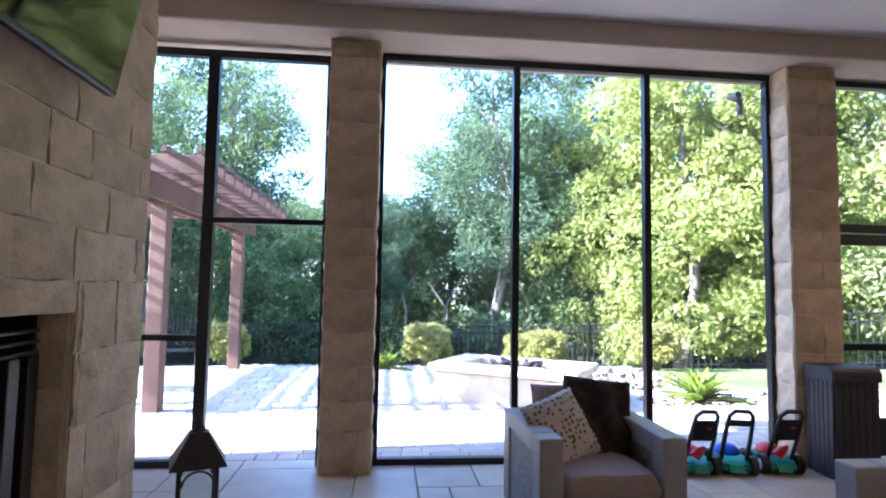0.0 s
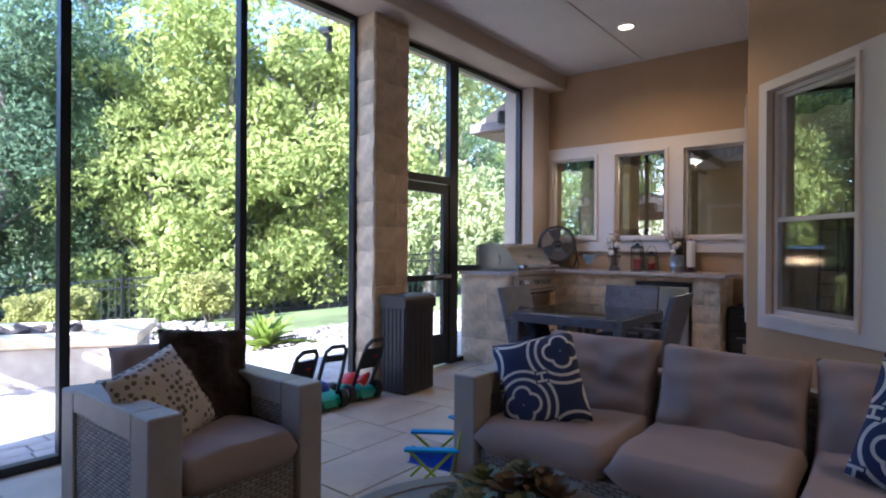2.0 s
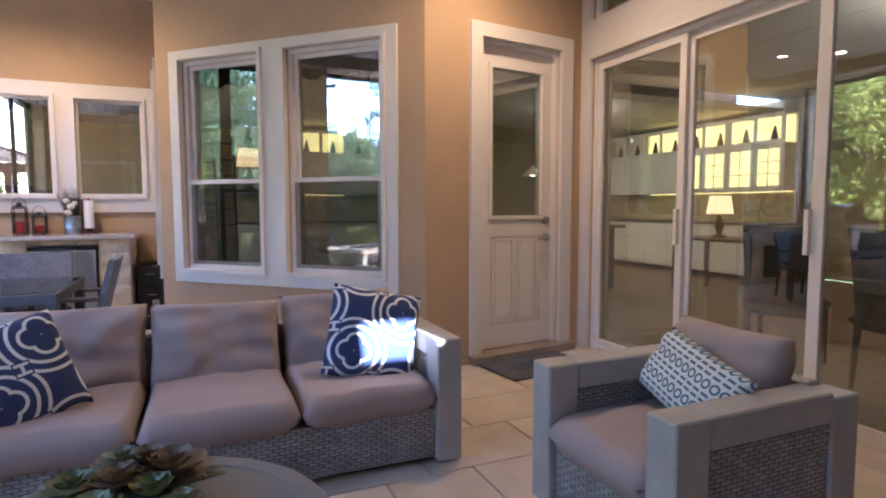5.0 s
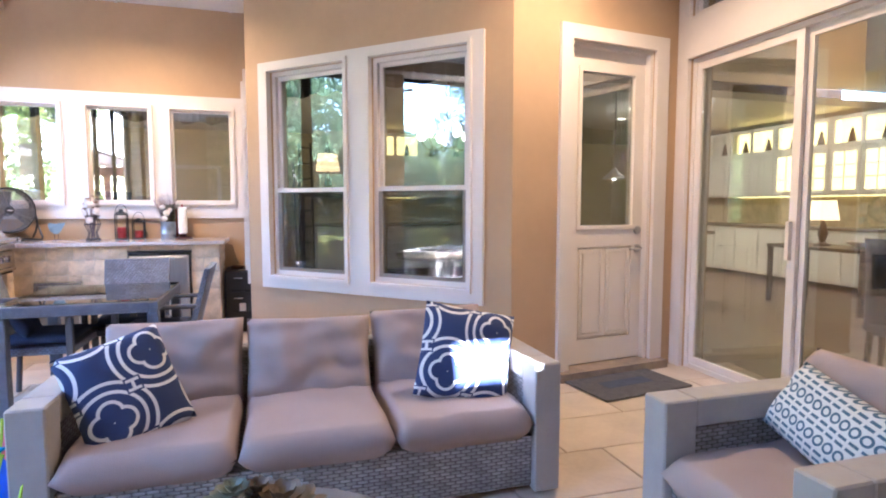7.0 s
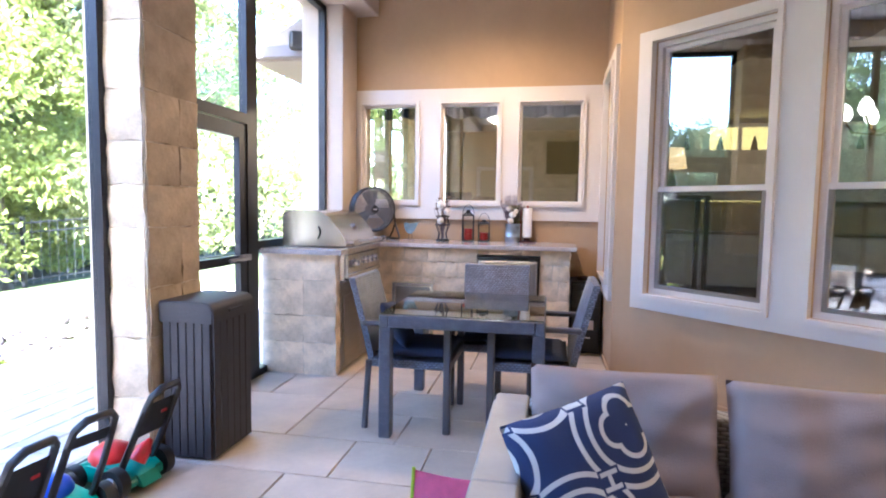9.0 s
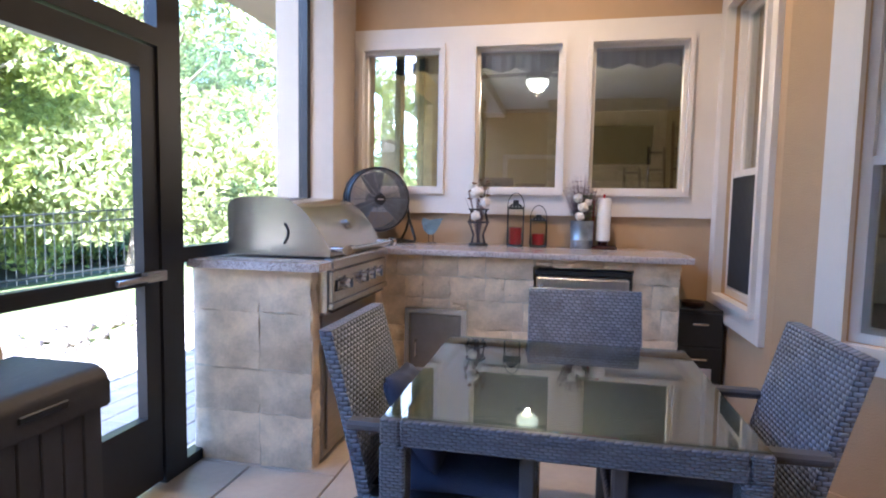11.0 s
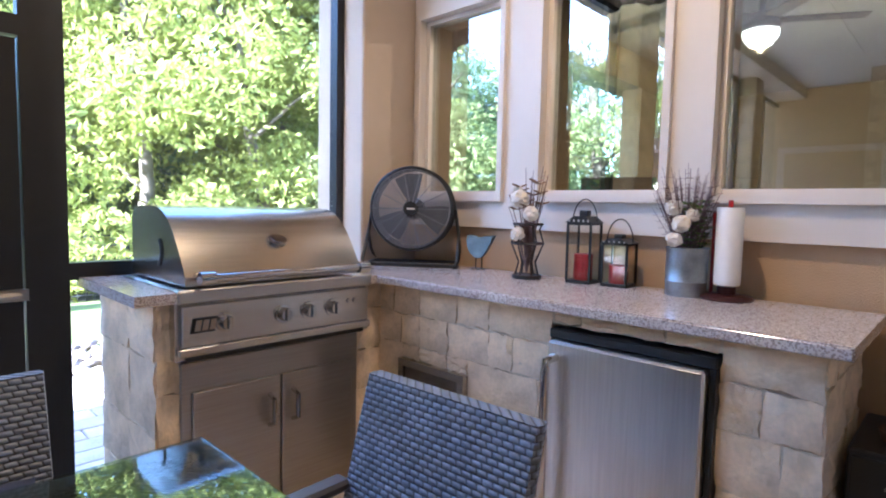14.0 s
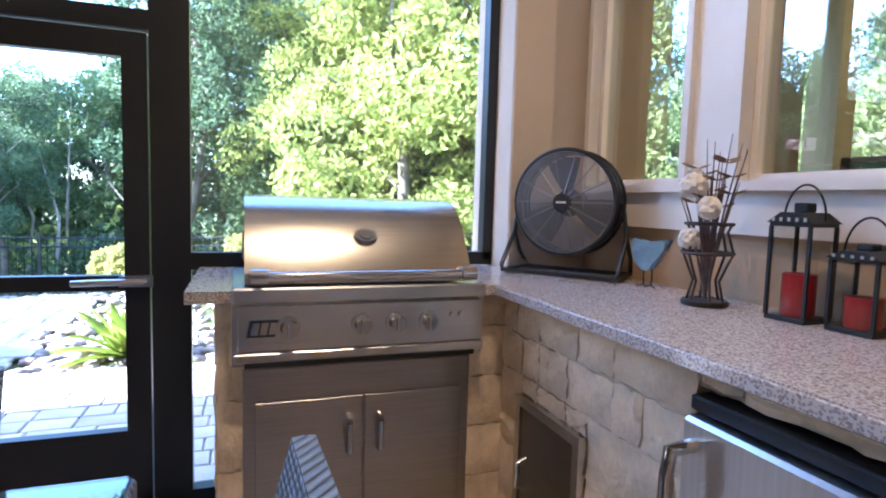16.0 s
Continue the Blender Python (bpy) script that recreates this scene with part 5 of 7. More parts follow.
box(bm, -0.02, -0.084, 0.281, 0.02, -0.081, 0.289)
part("badge_mark", bm, WHITE, fan)
BLADE = mat("fan_blade", (0.045, 0.048, 0.055), 0.4, metal=0.4, var=0.08)
for k in range(3):
    bm = B()
    prev = None
    for i in range(6):
        r = 0.03 + 0.15 * i / 5
        cur = []
        for s in (-1, 0, 1):
            a = s * (0.55 - 0.12 * i / 5)
            cur.append(bm.verts.new((r * math.cos(a), 0.02 * s + 0.004, r * math.sin(a))))
        if prev:
            for j in range(2):
                bm.faces.new((prev[j], prev[j + 1], cur[j + 1], cur[j]))
        prev = cur
    bmesh.ops.solidify(bm, geom=list(bm.faces), thickness=0.003)
    part("blade", bm, BLADE, fan, "dark metal blade", smooth=60, m=pose(0, 0, 0.285, 0, 120 * k + 20, 0))
bm = B()
tube(bm, (0, 0.0, 0.285), (0, 0.085, 0.285), 0.055, 0.05, 16)
part("motor", bm, FANGREY, fan, smooth=40)
bm = B()
for s in (-1, 1):
    path_tube(bm, [(s * (FR + 0.012), 0.0, 0.285), (s * (FR + 0.03), 0.0, 0.16), (s * (FR + 0.035), -0.10, 0.03), (s * (FR + 0.02), -0.12, 0.012), (s * (FR + 0.02), 0.12, 0.012), (s * (FR + 0.032), 0.06, 0.08), (s * (FR + 0.03), 0.0, 0.16)], 0.009, 6)
for y in (-0.11, 0.11):
    tube(bm, (-FR - 0.02, y, 0.012), (FR + 0.02, y, 0.012), 0.009, seg=6)
part("stand", bm, FANGREY, fan, "bent tube stand", smooth=60)

bird = thing("bird_ornament", pose(5.87, 3.32, CT, 0, 0, -70), "blue-grey metal bird ornament on thin legs", "ornament")
bm = B()
prism(bm, [(-0.055, 0.17), (-0.06, 0.135), (-0.045, 0.085), (-0.01, 0.055), (0.02, 0.06), (0.05, 0.10), (0.06, 0.135), (0.085, 0.17), (0.04, 0.158), (0.0, 0.155), (-0.03, 0.158)], 'y', -0.018, 0.018)
bmesh.ops.bevel(bm, geom=list(bm.edges), offset=0.006, segments=2, affect='EDGES')
part("body", bm, mat("verdigris", (0.22, 0.32, 0.38), 0.5, var=0.25, scale=18, metal=0.3), bird, smooth=50)
for x in (-0.012, 0.018):
    bm = B()
    path_tube(bm, [(x, 0, 0.07), (x, 0, 0.008), (x - 0.02, -0.012, 0.003)], 0.0028, 5)
    path_tube(bm, [(x, 0, 0.008), (x + 0.02, -0.012, 0.003)], 0.0028, 5)
    part("leg", bm, IRON, bird)


def bloom(bm, c, r, seed):
    """A round papery flower head of crumpled petals."""
    rng = random.Random(seed)
    made = bmesh.ops.create_icosphere(bm, subdivisions=3, radius=r)
    for v in made["verts"]:
        w = noise.noise(Vector(v.co) / r * 2.6 + Vector((seed, 0, 0)))
        v.co = v.co * (1 + 0.32 * w + rng.uniform(-0.05, 0.05)) + Vector(c)


def stems(bm, base, n, h, spread, seed, r=0.0016):
    rng = random.Random(seed)
    tips = []
    for k in range(n):
        a, s = rng.random() * 6.28, rng.random() ** 0.6 * spread
        hh = h * rng.uniform(0.6, 1.0)
        p = Vector(base)
        q = p + Vector((math.cos(a) * s, math.sin(a) * s, hh))
        path_tube(bm, [p, p.lerp(q, 0.5) + Vector((0, 0, 0.03)), q], [r, r, r * 0.4], 4)
        tips.append(q)
    return tips


TWIG = mat("dried_twig", (0.20, 0.13, 0.11), 0.9, var=0.3, scale=30)
HEATHER = mat("dried_heather", (0.23, 0.16, 0.165), 0.9, var=0.3, scale=30, island=0.25)
ROSE = mat("cream_flower", (0.75, 0.68, 0.58), 0.8, var=0.15, scale=30)
vs = thing("flower_stand", pose(5.80, 2.99, CT), "wire stand holding dried twigs and cream flowers", "ornament")
bm = B()
for k in range(6):
    a = 2 * math.pi * k / 6
    c, s = math.cos(a), math.sin(a)
    path_tube(bm, [(0.05 * c, 0.05 * s, 0.01), (0.035 * c, 0.035 * s, 0.07), (0.068 * c, 0.068 * s, 0.15), (0.05 * c, 0.05 * s, 0.21), (0.06 * c, 0.06 * s, 0.235)], 0.004, 5)
for r, z in ((0.058, 0.012), (0.068, 0.15), (0.062, 0.232)):
    path_tube(bm, [(r * math.cos(a), r * math.sin(a), z) for a in [2 * math.pi * i / 24 for i in range(24)]], 0.005, 5, True)
part("wire_stand", bm, mat("rusty_iron", (0.06, 0.045, 0.04), 0.7, var=0.3, scale=20), vs, smooth=60)
bm = B()
lathe(bm, [(0.062, 0.0), (0.064, 0.006), (0.062, 0.014), (0.01, 0.014)], 24)
part("base", bm, IRON, vs, smooth=40)
bm = B()
stems(bm, (0, 0, 0.02), 26, 0.46, 0.10, 4, 0.0025)
part("dried_twig", bm, TWIG, vs)
for k, (x, y, z, r) in enumerate(((-0.06, 0.005, 0.335, 0.046), (-0.055, -0.05, 0.275, 0.040), (-0.06, 0.01, 0.19, 0.036), (-0.03, 0.035, 0.375, 0.026))):
    bm = B()
    bloom(bm, (x, y, z), r * 0.8, 60 + k)
    part("flower", bm, ROSE, vs, smooth=25)
bm = B()
for k in range(12):
    a = k * 1.7
    p = Vector((0.01 * math.cos(a), 0.02 * math.sin(a), 0.25))
    rosette(bm, p + Vector((0.03 * math.cos(a), 0.04 * math.sin(a), 0.03 + 0.012 * k)), 0.05, 2, 1, 1.5, k)
part("dry_leaf", bm, mat("dry_leaf", (0.30, 0.19, 0.12), 0.8, var=0.3, scale=20), vs)


def lantern(x, y, h, w, label):
    ln = thing("candle_lantern", pose(x, y, CT, 0, 0, 4), label, "lantern", "candle lanterns on the counter")
    q = w / 2
    bm = B()
    box(bm, -q, -q, 0.0, q, q, 0.012, 0.002)
    for sx in (-1, 1):
        for sy in (-1, 1):
            box(bm, sx * q - 0.004 - 0.003 * sx, sy * q - 0.004 - 0.003 * sy, 0.012, sx * q + 0.004 - 0.003 * sx, sy * q + 0.004 - 0.003 * sy, h * 0.80)
    box(bm, -q, -q, h * 0.80, q, q, h * 0.83)
    part("frame", bm, IRON, ln)
    bm = B()
    prism(bm, [(-q - 0.006, h * 0.83), (q + 0.006, h * 0.83), (q * 0.45, h * 0.92), (-q * 0.45, h * 0.92)], 'x', -q - 0.004, q + 0.004)
    part("roof", bm, IRON, ln)
    boxpart("chimney", (-0.018, -0.018, h * 0.92, 0.018, 0.018, h), IRON, ln, 0.003)
    for k in range(5):
        boxpart("roof_slot", (-q - 0.007, -q + 0.012 + k * (w - 0.024) / 4 - 0.003, h * 0.842, -q - 0.003, -q + 0.012 + k * (w - 0.024) / 4 + 0.003, h * 0.875), mat_slot, ln, 0.0)
    bm = B()
    path_tube(bm, [(0, q * math.cos(a), h * 0.85 + 0.55 * w * math.sin(a) * 1.55) for a in [math.pi * i / 14 for i in range(15)]], 0.0028, 5)
    part("bail_handle", bm, IRON, ln)
    bm = B()
    lathe(bm, [(0.036, 0.012), (0.038, 0.02), (0.038, 0.40 * h), (0.030, 0.405 * h), (0.01, 0.39 * h)], 24)
    part("candle", bm, RED, ln, "red pillar candle", smooth=40)
    for sx, sy in ((-1, 0), (0, -1), (0, 1)):
        bm = B()
        if sx:
            box(bm, sx * (q - 0.005), -q + 0.006, 0.014, sx * (q - 0.005) + 0.0015, q - 0.006, h * 0.80)
        else:
            box(bm, -q + 0.006, sy * (q - 0.005), 0.014, q - 0.006, sy * (q - 0.005) + 0.0015, h * 0.80)
        part("pane", bm, GLASS_THIN, ln).visible_shadow = False


RED = mat("red_wax", (0.36, 0.012, 0.014), 0.4, var=0.1, scale=10)
mat_slot = mat("lantern_slot", (0.45, 0.42, 0.40), 0.6, var=0.1)
lantern(5.87, 2.76, 0.295, 0.105, "tall black lantern with a red candle")
lantern(5.89, 2.615, 0.205, 0.105, "short black lantern with a red candle")
GALV = mat("galvanised", (0.34, 0.38, 0.41), 0.4, metal=0.7, var=0.25, scale=14)
bk = thing("flower_bucket", pose(5.86, 2.345, CT), "galvanised bucket of heather and cream flowers", "flower pot")
bm = B()
lathe(bm, [(0.066, 0.0), (0.068, 0.004), (0.069, 0.05), (0.071, 0.053), (0.069, 0.056), (0.070, 0.165), (0.074, 0.17), (0.071, 0.172), (0.066, 0.165), (0.062, 0.02), (0.01, 0.02)], 32)
part("bucket", bm, GALV, bk, smooth=40)
bm = B()
tips = stems(bm, (0.0, 0.0, 0.05), 90, 0.42, 0.13, 14)
for k, q in enumerate(tips):
    for i in range(5):
        p = Vector((0, 0, 0.05)).lerp(q, 0.55 + 0.09 * i)
        rosette(bm, p, 0.012, 3, 1, 0.8, k * 7 + i)
part("heather", bm, HEATHER, bk, "dusky dried heather")
bm = B()
for k in range(24):
    a = k * 2.4
    rosette(bm, (0.03 * math.cos(a), -0.02 + 0.03 * math.sin(a), 0.17 + 0.007 * k), 0.035, 4, 1, 1.2, k)
part("greenery", bm, LEAF_A, bk)
for k, (x, y, z, r) in enumerate(((-0.075, 0.02, 0.20, 0.026), (-0.07, 0.0, 0.255, 0.03), (-0.065, 0.03, 0.31, 0.028), (-0.05, -0.03, 0.285, 0.022))):
    bm = B()
    bloom(bm, (x, y, z), r, 90 + k)
    part("flower", bm, ROSE, bk, smooth=25)
tw = thing("paper_towel_holder", pose(5.88, 2.215, CT), "white paper towel roll on a dark red stand", "paper towel")
bm = B()
lathe(bm, [(0.085, 0.0), (0.088, 0.006), (0.08, 0.014), (0.03, 0.02), (0.03, 0.045), (0.01, 0.045)], 28)
part("base", bm, mat("dark_red_metal", (0.05, 0.012, 0.014), 0.3, metal=0.5, var=0.1), tw, smooth=40)
bm = B()
tube(bm, (0, 0, 0.02), (0, 0, 0.34), 0.008)
tube(bm, (0.03, 0.06, 0.01), (0.03, 0.06, 0.30), 0.006)
part("rod", bm, RED, tw, smooth=40)
bm = B()
lathe(bm, [(0.02, 0.05), (0.041, 0.05), (0.043, 0.06), (0.043, 0.31), (0.041, 0.315), (0.02, 0.315)], 32)
part("paper_roll", bm, mat("paper", (0.85, 0.83, 0.80), 0.95, var=0.03, scale=30), tw, "white paper roll", smooth=40)

# ---- dining set ----
dt = thing("dining_table", pose(3.50, 2.02, 0), "slate wicker patio table with a glass top", "table")
S, TZ = 0.87, 0.68
for x in (0.0, S - 0.065):
    for y in (0.0, S - 0.065):
        boxpart("leg", (x, y, 0.0, x + 0.065, y + 0.065, TZ - 0.075), WICKER_TABLE, dt, 0.006)
for a, b, c, d in ((0, 0, S, 0.05), (0, S - 0.05, S, S), (0, 0.05, 0.05, S - 0.05), (S - 0.05, 0.05, S, S - 0.05)):
    boxpart("apron", (a, b, TZ - 0.075, c, d, TZ - 0.008), WICKER_TABLE, dt, 0.006)
boxpart("tray", (0.05, 0.05, TZ - 0.06, S - 0.05, S - 0.05, TZ - 0.045), WICKER_TABLE, dt, 0.0, "woven tray under the glass")
boxpart("glass_top", (0.008, 0.008, TZ - 0.007, S - 0.008, S - 0.008, TZ), GLASS_TABLE, dt, 0.002, "clear glass top").visible_shadow = False
box_st = thing("dining_chair", pose(3.61, 2.52, 0), "slate wicker dining armchair with a navy seat pad", "chair", "chairs round the table")
# built facing -y, x from 0 to 0.52, front legs at y=0
W, D, SH, BH = 0.52, 0.46, 0.41, 0.84
bm = B()
box(bm, 0.02, 0.0, SH - 0.06, W - 0.02, D, SH - 0.01, 0.008)
part("seat", bm, WICKER_DK, box_st)
bm = B()
cushion(bm, W - 0.06, D - 0.03, 0.06, 0.3, 10, 10, (W / 2, D / 2 - 0.01, SH + 0.02), 0.008, 3)
part("seat_pad", bm, NAVY, box_st, "navy canvas seat pad", smooth=180)
bm = B()
n = 7
for i in range(n):
    z0, z1 = SH - 0.02 + (BH - SH + 0.02) * i / n, SH - 0.02 + (BH - SH + 0.02) * (i + 1) / n
    y0, y1 = D - 0.02 + 0.115 * (i / n) ** 1.1, D - 0.02 + 0.115 * ((i + 1) / n) ** 1.1
    v = [bm.verts.new(p) for p in ((0.035, y0, z0), (W - 0.035, y0, z0), (W - 0.035, y1, z1), (0.035, y1, z1), (0.03, y0 + 0.018, z0), (W - 0.03, y0 + 0.018, z0), (W - 0.03, y1 + 0.018, z1), (0.03, y1 + 0.018, z1), (0.035, y0 + 0.036, z0), (W - 0.035, y0 + 0.036, z0), (W - 0.035, y1 + 0.036, z1), (0.035, y1 + 0.036, z1))]
    for f in ((0, 1, 2, 3), (9, 8, 11, 10), (4, 0, 3, 7), (8, 4, 7, 11), (1, 5, 6, 2), (5, 9, 10, 6)) + (((0, 4, 8, 9, 5, 1),) if i == 0 else ()) + (((3, 2, 6, 10, 11, 7),) if i == n - 1 else ()):
        bm.faces.new([v[k] for k in f])
bmesh.ops.remove_doubles(bm, verts=bm.verts, dist=0.0005)
part("backrest", bm, WICKER_DK, box_st, "tightly woven slate backrest", smooth=50)
for x in (0.0, W - 0.035):
    boxpart("leg", (x, 0.0, 0.0, x + 0.035, 0.04, 0.585), FRAME_DK, box_st, 0.006)
    bm = B()
    path_tube(bm, [(x + 0.018, D + 0.03, 0.0), (x + 0.018, D + 0.005, 0.39)], 0.018, 8)
    part("leg", bm, FRAME_DK, box_st, smooth=50)
    boxpart("armrest", (x - 0.005, -0.005, 0.585, x + 0.045, D + 0.04, 0.612), FRAME_DK, box_st, 0.008)
copy_thing(box_st, pose(3.68 + W, 2.33, 0, 0, 0, 180))
copy_thing(box_st, pose(4.07, 2.09 + W, 0, 0, 0, -88))
pillow("seat_cushion", 0.36, 0.30, 0.10, NAVY, pose(3.87, 2.88, 0.55, 58, 8, 5), "small navy cushion leaning in a dining chair")

# ---- tall deck bin beside the column ----
RESIN = mat("brown_resin", (0.034, 0.029, 0.029), 0.55, var=0.12, scale=10, bump=0.1)
bn = thing("storage_bin", pose(3.05, 3.57, 0), "tall dark brown resin storage bin by the column", "bin")
BW, BD, BHH = 0.355, 0.275, 0.70
boxpart("body", (0.012, 0.012, 0.0, BW - 0.012, BD - 0.004, BHH), RESIN, bn, 0.012)
for side in range(2):
    n = 6
    for i in range(n):
        ln = (BD - 0.02) if side == 0 else (BW - 0.02)
        a, b = 0.012 + ln * i / n + 0.0012, 0.012 + ln * (i + 1) / n - 0.0012
        if side == 0:
            boxpart("slat", (0.0, a, 0.012, 0.014, b, BHH - 0.01), RESIN, bn, 0.003)
        else:
            boxpart("slat", (a, 0.0, 0.012, b, 0.014, BHH - 0.01), RESIN, bn, 0.003)
bm = B()
prism(bm, [(-0.012, 0.675), (-0.012, 0.735), (0.0, 0.762), (0.03, 0.778), (BD + 0.004, 0.778), (BD + 0.004, 0.675)], 'x', -0.012, BW + 0.012)
bmesh.ops.bevel(bm, geom=list(bm.edges), offset=0.006, segments=2, affect='EDGES')
part("lid", bm, RESIN, bn, "rounded lid", smooth=40)
boxpart("grip", (BW / 2 - 0.06, -0.018, 0.715, BW / 2 + 0.06, -0.011, 0.732), BLACK, bn, 0.003)

# ---- toy mowers ----
TOY_G = mat("toy_green", (0.02, 0.30, 0.15), 0.4, var=0.06)
TOY_T = mat("toy_teal", (0.02, 0.27, 0.19), 0.4, var=0.06)
TOY_R = mat("toy_red", (0.55, 0.02, 0.02), 0.35, var=0.05)
TOY_B = mat("toy_blue", (0.01, 0.08, 0.55), 0.35, var=0.05)
TOY_Y = mat("toy_yellow", (0.75, 0.55, 0.03), 0.4, var=0.05)
TOY_W = mat("toy_grey", (0.55, 0.57, 0.58), 0.35, var=0.05)


def toy_mower(x, y, rz, deck, dome, hub, label, open_handle=False):
    tm = thing("toy_mower", pose(x, y, 0, 0, 0, rz), label, "toy mower", "toy mowers by the screen")
    bm = B()
    prism(bm, [(-0.17, 0.03), (-0.17, 0.07), (-0.12, 0.105), (0.06, 0.12), (0.14, 0.09), (0.16, 0.05), (0.16, 0.03)], 'x', -0.10, 0.10)
    bmesh.ops.bevel(bm, geom=list(bm.edges), offset=0.012, segments=2, affect='EDGES')
    part("deck", bm, deck, tm, smooth=40)
    bm = B()
    lathe(bm, [(0.09, 0.10), (0.09, 0.125), (0.075, 0.155), (0.04, 0.175), (0.005, 0.18)], 24, (0.0, 0.03))
    part("engine_cover", bm, dome, tm, smooth=40)
    bm = B()
    prism(bm, [(-0.20, 0.03), (-0.15, 0.03), (-0.15, 0.085), (-0.17, 0.075)], 'x', -0.05, 0.05)
    part("flap", bm, deck, tm)
    for sx in (-1, 1):
        for yy, r in ((-0.12, 0.066), (0.11, 0.056)):
            bm = B()
            tube(bm, (sx * 0.10, yy, r), (sx * 0.145, yy, r), r, seg=20)
            wl = part("wheel", bm, BLACK, tm, smooth=40)
            bm = B()
            tube(bm, (sx * 0.145, yy, r), (sx * 0.152, yy, r), r * 0.55, seg=14)
            part("hubcap", bm, hub, wl, smooth=40)
    bm = B()
    for sx in (-1, 1):
        path_tube(bm, [(sx * 0.085, -0.10, 0.08), (sx * 0.085, -0.19, 0.26), (sx * 0.08, -0.245, 0.38)], 0.015, 6)
    path_tube(bm, [(-0.08, -0.245, 0.38), (-0.075, -0.275, 0.44), (-0.045, -0.30, 0.475), (0.045, -0.30, 0.475), (0.075, -0.275, 0.44), (0.08, -0.245, 0.38)], 0.015, 6)
    part("handle", bm, BLACK, tm, smooth=60)
    bm = B()
    z0, y0 = (0.36, -0.235) if open_handle else (0.25, -0.185)
    v = [bm.verts.new(p) for p in ((-0.08, y0, z0), (0.08, y0, z0), (0.08, -0.262, 0.41), (-0.08, -0.262, 0.41))]
    bm.faces.new(v)
    bmesh.ops.solidify(bm, geom=list(bm.faces), thickness=0.015)
    part("dash_panel", bm, BLACK, tm)
    if not open_handle:
        bm = B()
        path_tube(bm, [(-0.03, -0.14, 0.13), (0.0, -0.15, 0.17), (0.04, -0.15, 0.20)], [0.04, 0.035, 0.012], 8)
        part("gas_can", bm, TOY_R, tm, "red toy petrol can", smooth=60)
        bm = B()
        box(bm, 0.02, y0 - 0.03, 0.34, 0.05, y0 - 0.05, 0.352)
        part("decal", bm, TOY_R, tm)
    return tm


toy_mower(2.79, 3.88, -6, TOY_T, TOY_R, TOY_W, "teal and green toy mower with a red can")
toy_mower(2.46, 3.88, -14, TOY_G, TOY_B, TOY_Y, "green toy mower with a blue cover", True)
toy_mower(2.16, 3.88, -4, TOY_T, TOY_R, TOY_W, "green toy mower with a red cover and black handle")

# ---- folding children's chairs ----
LIME = mat("lime_tube", (0.45, 0.62, 0.03), 0.35, var=0.05)
KIDBLUE = mat("blue_nylon", (0.01, 0.10, 0.60), 0.6, var=0.15, scale=20)
KIDSKY = mat("sky_nylon", (0.02, 0.35, 0.75), 0.6, var=0.1, scale=20)
PINK = mat("pink_nylon", (0.80, 0.20, 0.35), 0.6, var=0.1, scale=20)
PRINT = fabric_pattern("pink_spot_print", (0.78, 0.70, 0.74), (0.65, 0.10, 0.30), scales)


def kid_chair(x, y, rz, seat, arm, back, label):
    kc = thing("folding_kids_chair", pose(x, y, 0, 0, 0, rz) @ Matrix.Diagonal((0.84, 0.84, 0.84, 1)), label, "chair", "folding children's chairs")
    for sx in (-1, 1):
        for y0, y1 in ((-0.15, 0.12), (0.15, -0.13)):
            bm = B()
            path_tube(bm, [(sx * 0.15, y0, 0.008), (sx * 0.14, y1, 0.27)], 0.008, 6)
            part("leg", bm, LIME, kc, smooth=60)
        bm = B()
        path_tube(bm, [(sx * 0.14, 0.10, 0.10), (sx * 0.15, 0.17, 0.42)], 0.008, 6)
        part("back_post", bm, LIME, kc, smooth=60)
        bm = B()
        box(bm, sx * 0.15 - 0.03, -0.15, 0.27, sx * 0.15 + 0.03, 0.15, 0.285, 0.006)
        part("arm_strap", bm, arm, kc)
    for a, b, mt, nm in ((((-0.13, -0.14, 0.20), (0.13, -0.14, 0.20)), ((-0.13, 0.11, 0.15), (0.13, 0.11, 0.15)), seat, "seat"), (((-0.14, 0.10, 0.15), (0.14, 0.10, 0.15)), ((-0.145, 0.17, 0.41), (0.145, 0.17, 0.41)), back, "back_sling")):
        bm = B()
        g = []
        for i in range(7):
            row = []
            for j in range(7):
                p = Vector(a[0]).lerp(Vector(a[1]), j / 6).lerp(Vector(b[0]).lerp(Vector(b[1]), j / 6), i / 6)
                p.z -= 0.035 * (1 - (2 * j / 6 - 1) ** 2) * (1 if nm == "seat" else 0.2)
                row.append(bm.verts.new(p))
            g.append(row)
        for i in range(6):
            for j in range(6):
                bm.faces.new((g[i][j], g[i][j + 1], g[i + 1][j + 1], g[i + 1][j]))
        bmesh.ops.solidify(bm, geom=list(bm.faces), thickness=0.006)
        part(nm, bm, mt, kc, smooth=60)
    return kc


kid_chair(1.90, 2.33, -145, KIDBLUE, KIDSKY, KIDBLUE, "blue folding child's chair with lime legs")
kid_chair(2.34, 2.345, -98, PRINT, KIDSKY, PINK, "pink folding child's chair with printed seat")

